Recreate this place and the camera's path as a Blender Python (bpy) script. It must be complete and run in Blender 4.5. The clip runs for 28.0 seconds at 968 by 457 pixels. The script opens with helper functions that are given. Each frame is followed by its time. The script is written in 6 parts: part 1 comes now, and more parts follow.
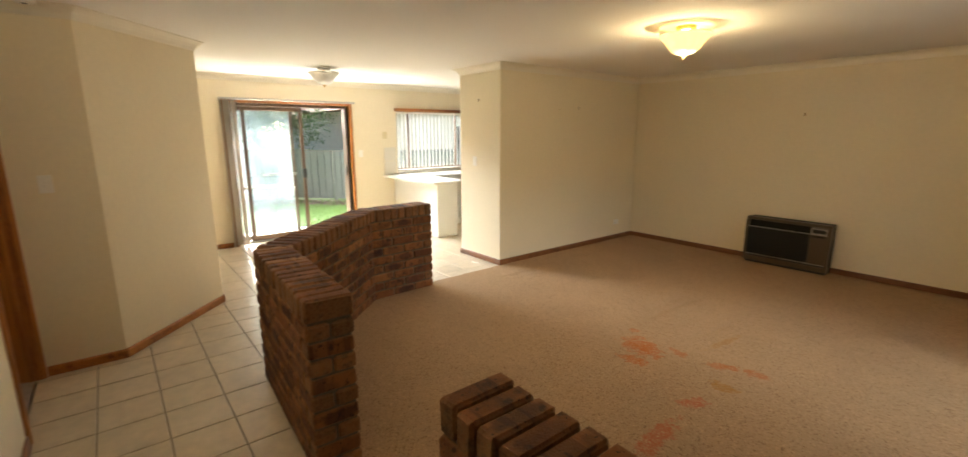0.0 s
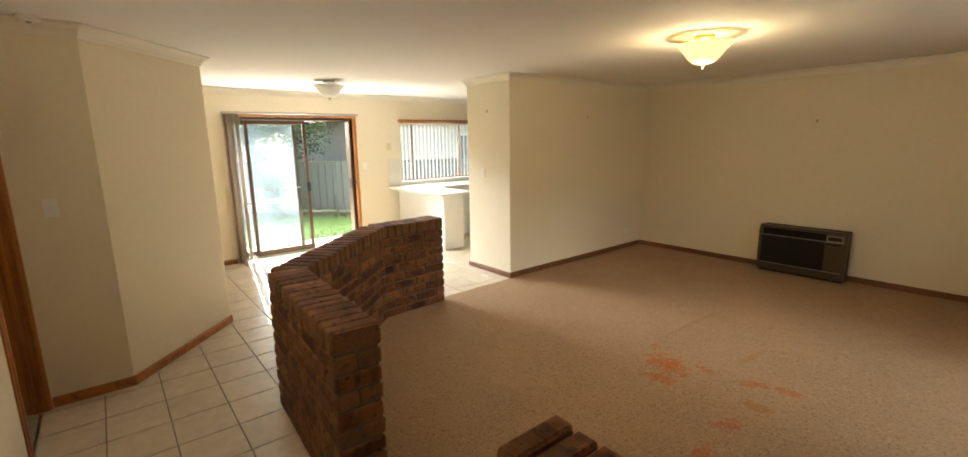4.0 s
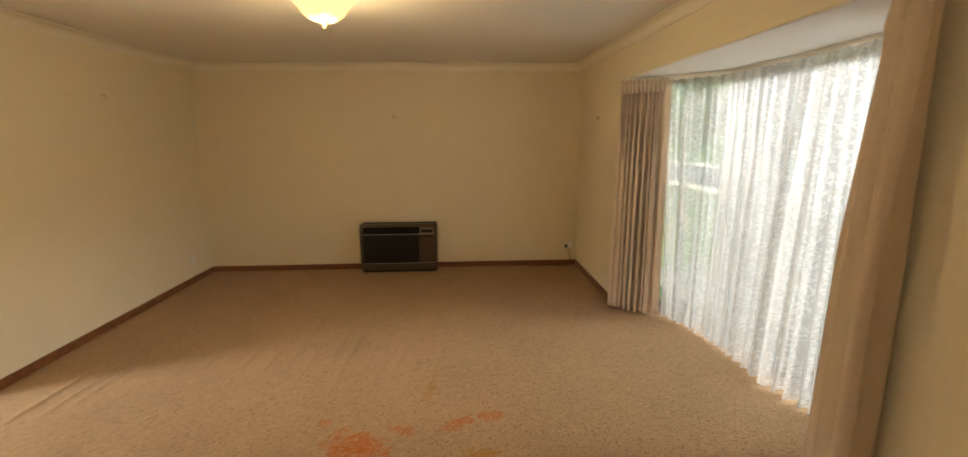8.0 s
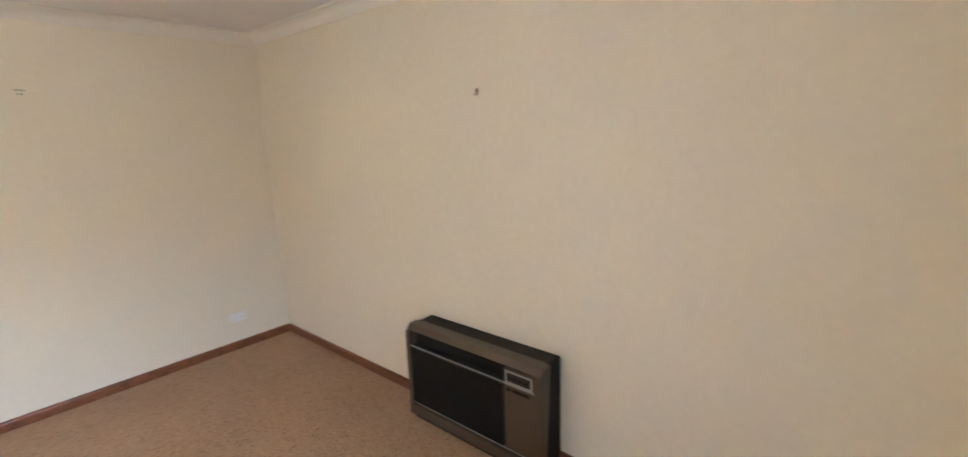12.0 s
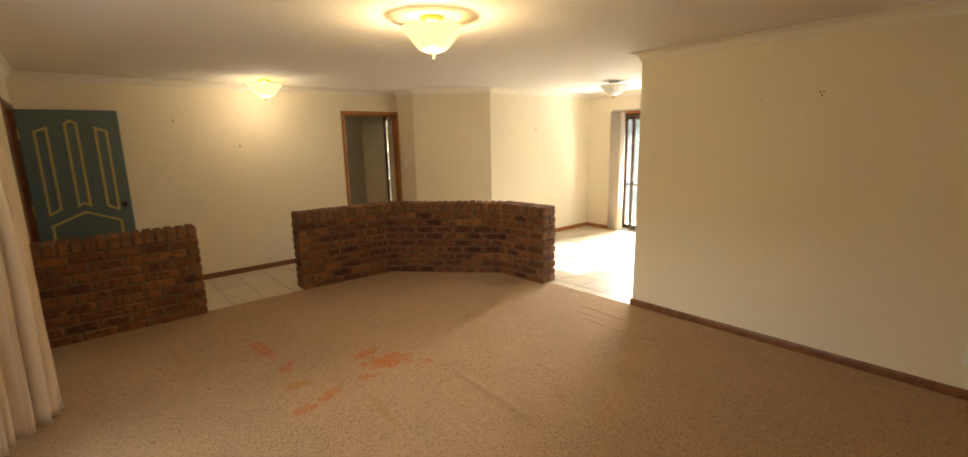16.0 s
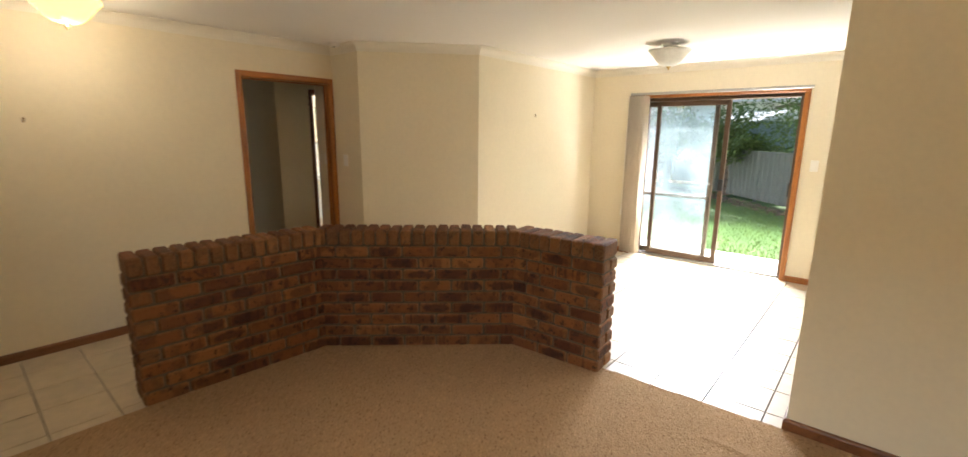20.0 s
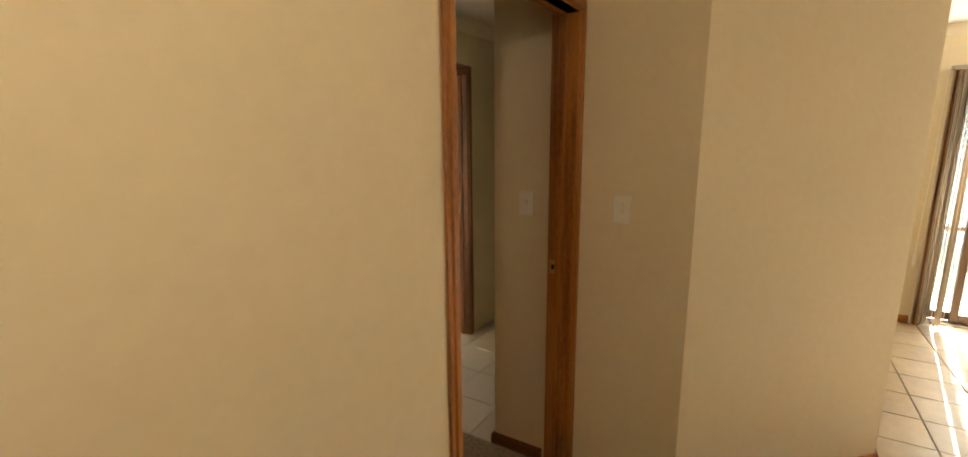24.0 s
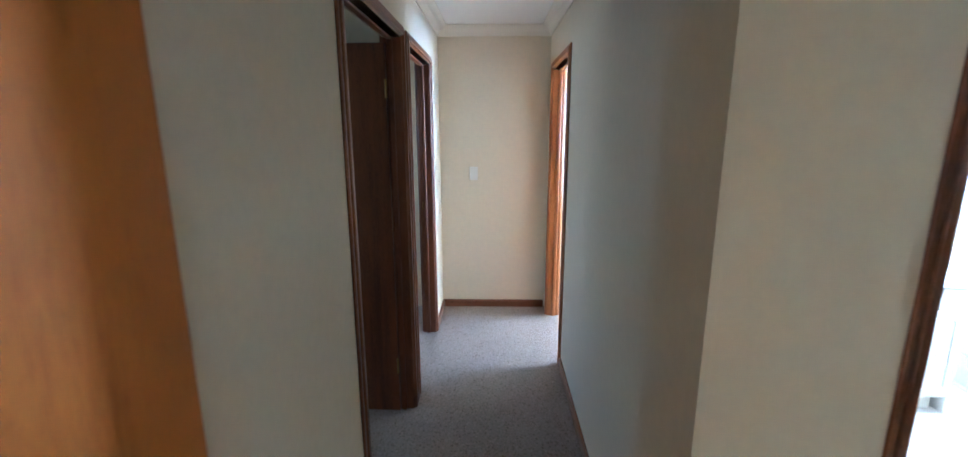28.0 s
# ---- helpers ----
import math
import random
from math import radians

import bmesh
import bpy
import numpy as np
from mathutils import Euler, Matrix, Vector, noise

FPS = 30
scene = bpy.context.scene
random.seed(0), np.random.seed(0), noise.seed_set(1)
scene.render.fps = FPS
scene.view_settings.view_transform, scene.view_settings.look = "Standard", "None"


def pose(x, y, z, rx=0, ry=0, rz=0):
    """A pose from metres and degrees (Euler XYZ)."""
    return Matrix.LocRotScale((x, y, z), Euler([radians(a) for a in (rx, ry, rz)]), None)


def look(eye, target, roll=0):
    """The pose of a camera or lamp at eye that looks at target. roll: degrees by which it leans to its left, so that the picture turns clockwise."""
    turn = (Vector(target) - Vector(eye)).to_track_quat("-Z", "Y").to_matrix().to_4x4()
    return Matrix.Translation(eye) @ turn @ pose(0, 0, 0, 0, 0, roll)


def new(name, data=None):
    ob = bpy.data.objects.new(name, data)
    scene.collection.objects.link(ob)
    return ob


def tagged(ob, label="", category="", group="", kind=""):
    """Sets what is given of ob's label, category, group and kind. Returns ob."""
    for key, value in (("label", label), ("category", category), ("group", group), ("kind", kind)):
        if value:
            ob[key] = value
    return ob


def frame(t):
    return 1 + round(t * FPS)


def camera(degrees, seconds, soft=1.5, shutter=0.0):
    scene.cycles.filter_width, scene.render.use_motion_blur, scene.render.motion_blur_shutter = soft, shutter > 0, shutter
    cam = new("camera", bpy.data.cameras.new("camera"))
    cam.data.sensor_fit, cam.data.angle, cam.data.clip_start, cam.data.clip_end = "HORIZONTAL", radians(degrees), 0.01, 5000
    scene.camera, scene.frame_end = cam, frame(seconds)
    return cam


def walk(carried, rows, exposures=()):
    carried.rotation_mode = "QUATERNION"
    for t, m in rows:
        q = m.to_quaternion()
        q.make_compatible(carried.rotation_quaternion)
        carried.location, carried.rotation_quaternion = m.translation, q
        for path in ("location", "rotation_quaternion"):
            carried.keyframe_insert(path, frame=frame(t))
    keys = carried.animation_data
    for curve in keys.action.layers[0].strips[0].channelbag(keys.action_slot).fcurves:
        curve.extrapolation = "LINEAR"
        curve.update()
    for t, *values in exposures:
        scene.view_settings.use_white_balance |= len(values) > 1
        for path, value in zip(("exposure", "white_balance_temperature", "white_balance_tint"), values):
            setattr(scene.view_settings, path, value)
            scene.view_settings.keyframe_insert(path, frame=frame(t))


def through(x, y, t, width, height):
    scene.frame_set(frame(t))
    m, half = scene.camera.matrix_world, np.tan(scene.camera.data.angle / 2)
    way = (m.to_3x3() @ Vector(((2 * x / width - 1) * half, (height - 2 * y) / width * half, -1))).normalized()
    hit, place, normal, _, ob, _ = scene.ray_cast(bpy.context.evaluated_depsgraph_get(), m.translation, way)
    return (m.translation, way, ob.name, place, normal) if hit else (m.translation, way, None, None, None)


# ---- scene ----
cam = camera(92.3, 28.0, 1.5, 0.35)
PATH = [
    (0, (4.22, -3.635, 1.614), (2.693, -2.409, 1.21), -0.1),
    (0.5, (4.147, -3.615, 1.621), (2.856, -2.142, 1.218), -0.2),
    (1, (4.088, -3.592, 1.618), (3.073, -1.917, 1.211), -0.2),
    (1.5, (4.063, -3.61, 1.656), (3.153, -1.876, 1.251), -0.3),
    (2, (4.066, -3.621, 1.666), (3.174, -1.876, 1.268), -0.6),
    (2.5, (4.048, -3.63, 1.666), (3.057, -1.937, 1.273), -1.1),
    (3, (4.059, -3.653, 1.673), (2.849, -2.108, 1.287), -1.6),
    (3.5, (4.056, -3.689, 1.676), (2.658, -2.31, 1.296), -1.3),
    (5.5, (3.731, -3.594, 1.614), (2.076, -2.534, 1.244), -0.6),
    (6, (3.511, -3.447, 1.613), (1.968, -2.233, 1.234), -0.2),
    (6.5, (3.308, -3.327, 1.563), (2.23, -1.685, 1.188), -0.0),
    (7, (3.149, -3.155, 1.532), (2.694, -1.244, 1.157), -0.6),
    (7.5, (3.046, -2.989, 1.573), (2.813, -1.04, 1.193), -0.5),
    (8, (2.958, -2.811, 1.584), (3.065, -0.852, 1.196), -0.3),
    (8.5, (3.131, -2.428, 1.519), (3.548, -0.51, 1.137), -0.6),
    (9, (3.171, -1.999, 1.491), (3.737, -0.118, 1.116), -0.8),
    (9.5, (3.319, -1.523, 1.517), (3.929, 0.343, 1.132), -1.0),
    (10, (3.509, -1.025, 1.53), (4.115, 0.841, 1.143), -1.3),
    (10.5, (3.743, -0.494, 1.505), (4.226, 1.408, 1.121), -2.2),
    (11, (3.777, 0.008, 1.552), (3.949, 1.962, 1.164), -2.4),
    (11.5, (3.721, 0.487, 1.629), (3.193, 2.368, 1.203), -2.1),
    (12, (3.74, 0.998, 1.628), (2.469, 2.487, 1.219), -2.0),
    (12.5, (3.66, 1.378, 1.612), (1.929, 2.301, 1.222), -1.5),
    (12.7, (3.637, 1.482, 1.594), (1.801, 2.178, 1.213), -1.5),
    (13, (3.619, 1.711, 1.626), (1.684, 2.037, 1.238), -1.5),
    (13.5, (3.666, 2.012, 1.634), (1.71, 1.865, 1.246), -1.6),
    (15.5, (3.962, 2.395, 1.673), (2.528, 1.055, 1.289), -1.3),
    (16, (3.993, 2.396, 1.677), (2.714, 0.907, 1.293), -1.2),
    (16.5, (3.983, 2.395, 1.676), (2.828, 0.808, 1.294), -0.8),
    (17, (3.941, 2.373, 1.664), (2.836, 0.751, 1.282), -0.6),
    (17.5, (3.826, 2.258, 1.636), (2.726, 0.632, 1.252), -0.4),
    (18, (3.682, 2.042, 1.607), (2.592, 0.41, 1.223), -0.4),
    (18.5, (3.519, 1.675, 1.616), (2.431, 0.042, 1.229), -0.3),
    (19, (3.277, 1.212, 1.621), (2.186, -0.416, 1.221), -0.3),
    (19.5, (3.037, 0.737, 1.593), (1.84, -0.814, 1.194), 0.2),
    (20, (2.823, 0.22, 1.584), (1.335, -1.054, 1.18), 0.6),
    (20.5, (2.695, -0.354, 1.581), (1.148, -1.556, 1.182), 0.4),
    (21, (2.621, -0.953, 1.574), (1.054, -2.135, 1.187), 0.1),
    (21.5, (2.545, -1.502, 1.593), (0.962, -2.66, 1.204), 0.3),
    (22, (2.515, -2.056, 1.599), (0.905, -3.175, 1.204), 0.2),
    (22.5, (2.41, -2.539, 1.575), (0.747, -3.582, 1.19), 0.0),
    (23.0, (2.47, -3.0, 1.57), (0.80, -4.04, 1.19), 0.0),
    (23.5, (2.35, -3.36, 1.57), (0.68, -4.39, 1.19), -0.2),
    (24.0, (1.95, -3.48, 1.57), (0.27, -4.51, 1.19), -0.4),
    (24.5, (1.513, -3.508, 1.566), (-0.162, -4.534, 1.185), -0.6),
    (25, (1.191, -3.53, 1.581), (-0.054, -5.046, 1.19), -0.9),
    (25.5, (0.979, -3.607, 1.586), (0.295, -5.444, 1.188), -0.8),
    (26, (0.787, -3.691, 1.599), (0.426, -5.619, 1.205), -1.0),
    (26.5, (0.623, -3.746, 1.616), (0.512, -5.702, 1.215), -0.8),
    (27, (0.54, -3.905, 1.603), (0.552, -5.863, 1.195), -0.3),
    (27.5, (0.543, -4.19, 1.592), (0.591, -6.146, 1.177), -0.3),
    (28, (0.537, -4.498, 1.614), (0.581, -6.451, 1.183), -0.1),
]
EXPOSURES = [
    (0.0, 1.52, 6500, 8), (3.0, 1.45, 6350, 8), (6.0, 1.40, 6350, 8), (7.0, 1.15, 6300, 8), (8.0, 1.50, 7000, 10), (9.0, 1.72, 7300, 12), (10.0, 1.02, 6800, 12), (11.0, 1.70, 7300, 18), (12.0, 2.62, 4500, 12),
    (13.0, 1.60, 5700, 10), (16.0, 1.62, 6800, 10), (17.0, 1.64, 6700, 10), (18.0, 1.84, 6500, 10), (20.0, 1.46, 6150, 10), (21.0, 1.32, 6200, 10), (22.0, 1.48, 6700, 10), (25.0, 1.65, 7300, 12), (26.0, 2.55, 6500, 20),
    (27.0, 3.75, 4300, 6), (28.0, 2.95, 4150, 8)]
walk(cam, [(t, look(eye, target, roll)) for t, eye, target, roll in PATH], EXPOSURES)

# ---- world, sun and large lights ----
SUN_EL = radians(30.0)
SUN_TO = Vector((-0.987 * math.cos(SUN_EL), 0.158 * math.cos(SUN_EL), math.sin(SUN_EL)))
world = bpy.data.worlds.new("sky")
scene.world = world
world.use_nodes = True
_sky = world.node_tree.nodes.new("ShaderNodeTexSky")
_sky.sky_type, _sky.sun_disc, _sky.sun_elevation, _sky.sun_rotation = "NISHITA", False, SUN_EL, math.atan2(SUN_TO.x, SUN_TO.y)
world.node_tree.links.new(_sky.outputs[0], world.node_tree.nodes["Background"].inputs[0])
world.node_tree.nodes["Background"].inputs[1].default_value = 0.13
sun = new("sun", bpy.data.lights.new("sun", "SUN"))
sun.data.energy, sun.data.angle, sun.data.color = 5.0, radians(0.5), (1.0, 0.95, 0.87)
sun.matrix_world = look(SUN_TO * 30, (0, 0, 0))


def window_light(name, place, towards, width, height, watts, colour):
    """An added area lamp: sky or bounced light through an opening."""
    data = bpy.data.lights.new(name, "AREA")
    data.shape, data.size, data.size_y, data.energy, data.color = "RECTANGLE", width, height, watts, colour
    ob = new(name, data)
    ob.matrix_world = look(place, Vector(place) + Vector(towards))
    return ob


LAMP_WATTS, GLOW_WATTS, LAMP_COLOUR = 1.1, 9.0, (1.0, 0.74, 0.40)
DAY = (0.93, 0.97, 1.0)
window_light("bay_daylight", (9.0, 0.0, 3.1), (-1, 0, -0.3), 5.0, 0.85, 250, DAY)
window_light("garden_daylight", (-6.6, -2.6, 3.35), (1, 0.2, -0.28), 2.4, 1.6, 720, DAY)
# Added strip lamp hidden behind the sill, standing in for patio bounce.
window_light("slider_bounce_fill", (-3.41, -1.1, -0.07), (0.6, 0, 0.8), 1.0, 0.06, 64, (1.0, 0.97, 0.92))
window_light("kitchen_daylight", (-3.8, 1.2, 2.13), (0.75, 0, -0.66), 1.6, 0.2, 44, DAY)
window_light("bath_daylight", (-3.45, -6.3, 1.65), (1, 0, 0), 0.7, 0.8, 160, (0.87, 0.94, 1.0))
window_light("bedroom_daylight", (4.9, -6.63, 1.25), (-1, 0, 0), 0.6, 1.4, 0.7, DAY)
window_light("far_bedroom_daylight", (4.9, -7.9, 1.45), (-1, 0, 0), 0.9, 1.0, 1.5, DAY)
window_light("end_room_daylight", (-3.45, -8.6, 1.5), (1, 0, 0), 1.4, 1.2, 42, DAY)


def bulb(name, place, watts, colour):
    data = bpy.data.lights.new(name, "POINT")
    data.energy, data.color, data.shadow_soft_size = watts, colour, 0.03
    ob = new(name, data)
    ob.location = place
    return ob


# ---- materials ----
def material(name, colour, rough=0.6, metal=0.0, var=0.08, scale=6.0, fine=80.0, bump=0.05, bump_scale=120.0, spec=0.5, per_object=0.0, coat=0.0):
    """A principled material with variation at two scales and fine relief, in metres."""
    m = bpy.data.materials.new(name)
    m.use_nodes = True
    nt = m.node_tree
    b = nt.nodes["Principled BSDF"]
    b.inputs["Roughness"].default_value, b.inputs["Metallic"].default_value = rough, metal
    b.inputs["Specular IOR Level"].default_value = spec
    b.inputs["Coat Weight"].default_value = coat
    tc = nt.nodes.new("ShaderNodeTexCoord")
    geo = nt.nodes.new("ShaderNodeNewGeometry")
    broad, grain = nt.nodes.new("ShaderNodeTexNoise"), nt.nodes.new("ShaderNodeTexNoise")
    for n, s, d in ((broad, scale, 4.0), (grain, fine, 2.0)):
        n.inputs["Scale"].default_value, n.inputs["Detail"].default_value = s, d
        nt.links.new(geo.outputs["Position"], n.inputs["Vector"])
    add = nt.nodes.new("ShaderNodeMath")
    add.operation = "ADD"
    nt.links.new(broad.outputs["Fac"], add.inputs[0])
    nt.links.new(grain.outputs["Fac"], add.inputs[1])
    ramp = nt.nodes.new("ShaderNodeMapRange")
    ramp.inputs["From Min"].default_value, ramp.inputs["From Max"].default_value = 0.6, 1.4
    ramp.inputs["To Min"].default_value, ramp.inputs["To Max"].default_value = 1.0 - var, 1.0 + var
    nt.links.new(add.outputs[0], ramp.inputs["Value"])
    shade = nt.nodes.new("ShaderNodeVectorMath")
    shade.operation = "SCALE"
    shade.inputs[0].default_value = colour[:3]
    last = ramp.outputs["Result"]
    if per_object:
        info = nt.nodes.new("ShaderNodeObjectInfo")
        r = nt.nodes.new("ShaderNodeMapRange")
        r.inputs["To Min"].default_value, r.inputs["To Max"].default_value = 1.0 - per_object, 1.0 + per_object
        nt.links.new(info.outputs["Random"], r.inputs["Value"])
        mul = nt.nodes.new("ShaderNodeMath")
        mul.operation = "MULTIPLY"
        nt.links.new(last, mul.inputs[0])
        nt.links.new(r.outputs["Result"], mul.inputs[1])
        last = mul.outputs[0]
    nt.links.new(last, shade.inputs["Scale"])
    nt.links.new(shade.outputs[0], b.inputs["Base Color"])
    if bump:
        bt, bn = nt.nodes.new("ShaderNodeTexNoise"), nt.nodes.new("ShaderNodeBump")
        bt.inputs["Scale"].default_value, bt.inputs["Detail"].default_value = bump_scale, 3.0
        bn.inputs["Strength"].default_value, bn.inputs["Distance"].default_value = bump, 0.01
        nt.links.new(geo.outputs["Position"], bt.inputs["Vector"])
        nt.links.new(bt.outputs["Fac"], bn.inputs["Height"])
        nt.links.new(bn.outputs["Normal"], b.inputs["Normal"])
    return m


def wood(name, dark, light, rough=0.42, along="z", scale=14.0, coat=0.08):
    """Stained timber with long grain along one axis."""
    m = material(name, light, rough, 0, 0.05, coat=coat, bump=0)
    nt = m.node_tree
    b = nt.nodes["Principled BSDF"]
    geo = nt.nodes.new("ShaderNodeNewGeometry")
    mp = nt.nodes.new("ShaderNodeMapping")
    mp.inputs["Scale"].default_value = {"x": (0.07, 1, 1), "y": (1, 0.07, 1), "z": (1, 1, 0.07)}[along]
    nt.links.new(geo.outputs["Position"], mp.inputs["Vector"])
    streak, pore = nt.nodes.new("ShaderNodeTexNoise"), nt.nodes.new("ShaderNodeTexNoise")
    for n, s in ((streak, scale), (pore, scale * 45)):
        n.inputs["Scale"].default_value, n.inputs["Detail"].default_value, n.inputs["Roughness"].default_value = s, 6.0, 0.65
        nt.links.new(mp.outputs[0], n.inputs["Vector"])
    mixed = nt.nodes.new("ShaderNodeMath")
    mixed.operation = "MULTIPLY_ADD"
    mixed.inputs[1].default_value = 0.9
    nt.links.new(pore.outputs["Fac"], mixed.inputs[0])
    nt.links.new(streak.outputs["Fac"], mixed.inputs[2])
    ramp = nt.nodes.new("ShaderNodeValToRGB")
    ramp.color_ramp.elements[0].position, ramp.color_ramp.elements[1].position = 0.74, 1.1
    ramp.color_ramp.elements[0].color, ramp.color_ramp.elements[1].color = (*dark, 1), (*light, 1)
    nt.links.new(mixed.outputs[0], ramp.inputs["Fac"])
    nt.links.new(ramp.outputs[0], b.inputs["Base Color"])
    bn = nt.nodes.new("ShaderNodeBump")
    bn.inputs["Strength"].default_value, bn.inputs["Distance"].default_value = 0.08, 0.004
    nt.links.new(pore.outputs["Fac"], bn.inputs["Height"])
    nt.links.new(bn.outputs["Normal"], b.inputs["Normal"])
    return m


def glass(name, tint=(0.9, 0.94, 0.93)):
    m = bpy.data.materials.new(name)
    m.use_nodes = True
    nt = m.node_tree
    nt.nodes.remove(nt.nodes["Principled BSDF"])
    clear, gloss, mix, fr = (nt.nodes.new("ShaderNode" + k) for k in ("BsdfTransparent", "BsdfGlossy", "MixShader", "Fresnel"))
    clear.inputs["Color"].default_value = (*tint, 1)
    gloss.inputs["Roughness"].default_value = 0.02
    fr.inputs["IOR"].default_value = 1.45
    nt.links.new(fr.outputs[0], mix.inputs["Fac"])
    nt.links.new(clear.outputs[0], mix.inputs[1])
    nt.links.new(gloss.outputs[0], mix.inputs[2])
    nt.links.new(mix.outputs[0], nt.nodes["Material Output"].inputs["Surface"])
    return m


WALL = material("cream_wall_paint", (0.80, 0.71, 0.53), 0.75, var=0.035, scale=1.2, fine=30, bump=0.06, bump_scale=220)
CEIL = material("ceiling_paint", (0.84, 0.80, 0.74), 0.85, var=0.02, scale=1.0, bump=0.03, bump_scale=160)
CORNICE = material("cornice_paint", (0.80, 0.74, 0.62), 0.7, var=0.02, bump=0)
TIMBER = wood("stained_timber_upright", (0.13, 0.037, 0.007), (0.43, 0.158, 0.028), along="z")
TIMBER_X = wood("stained_timber_x", (0.13, 0.037, 0.007), (0.43, 0.158, 0.028), along="x")
TIMBER_Y = wood("stained_timber_y", (0.13, 0.037, 0.007), (0.43, 0.158, 0.028), along="y")
# Darker copy of the timber for most hall frames and the shaded front frame.
HALL_TIMBER = wood("darker_timber_upright", (0.07, 0.02, 0.006), (0.23, 0.075, 0.02), along="z")
HALL_TIMBER_X = wood("darker_timber_x", (0.07, 0.02, 0.006), (0.23, 0.075, 0.02), along="x")
HALL_TIMBER_Y = wood("darker_timber_y", (0.07, 0.02, 0.006), (0.23, 0.075, 0.02), along="y")
BASE_X = wood("baseboard_x", (0.095, 0.032, 0.010), (0.21, 0.08, 0.027), along="x", rough=0.4)
BASE_Y = wood("baseboard_y", (0.095, 0.032, 0.010), (0.21, 0.08, 0.027), along="y", rough=0.4)
VENEER = wood("door_veneer", (0.33, 0.098, 0.006), (0.47, 0.158, 0.011), rough=0.45, along="z", scale=9, coat=0.0)
MORTAR = material("brick_mortar", (0.115, 0.092, 0.060), 0.95, var=0.25, scale=20, bump=0.5, bump_scale=150)
GROUT = material("tile_grout", (0.17, 0.13, 0.09), 0.9, var=0.15, bump=0.3)
TILE = material("floor_tile", (0.58, 0.485, 0.36), 0.32, var=0.14, scale=4, fine=14, bump=0.03, bump_scale=40, per_object=0.04)
WHITE = material("white_laminate", (0.80, 0.78, 0.72), 0.4, var=0.02, bump=0)


def mix_into(nt, current, colour, mask):
    mm = nt.nodes.new("ShaderNodeMix")
    mm.data_type = "RGBA"
    mm.inputs["B"].default_value = (*colour, 1)
    nt.links.new(mask, mm.inputs["Factor"])
    nt.links.new(current, mm.inputs["A"])
    return mm.outputs["Result"]


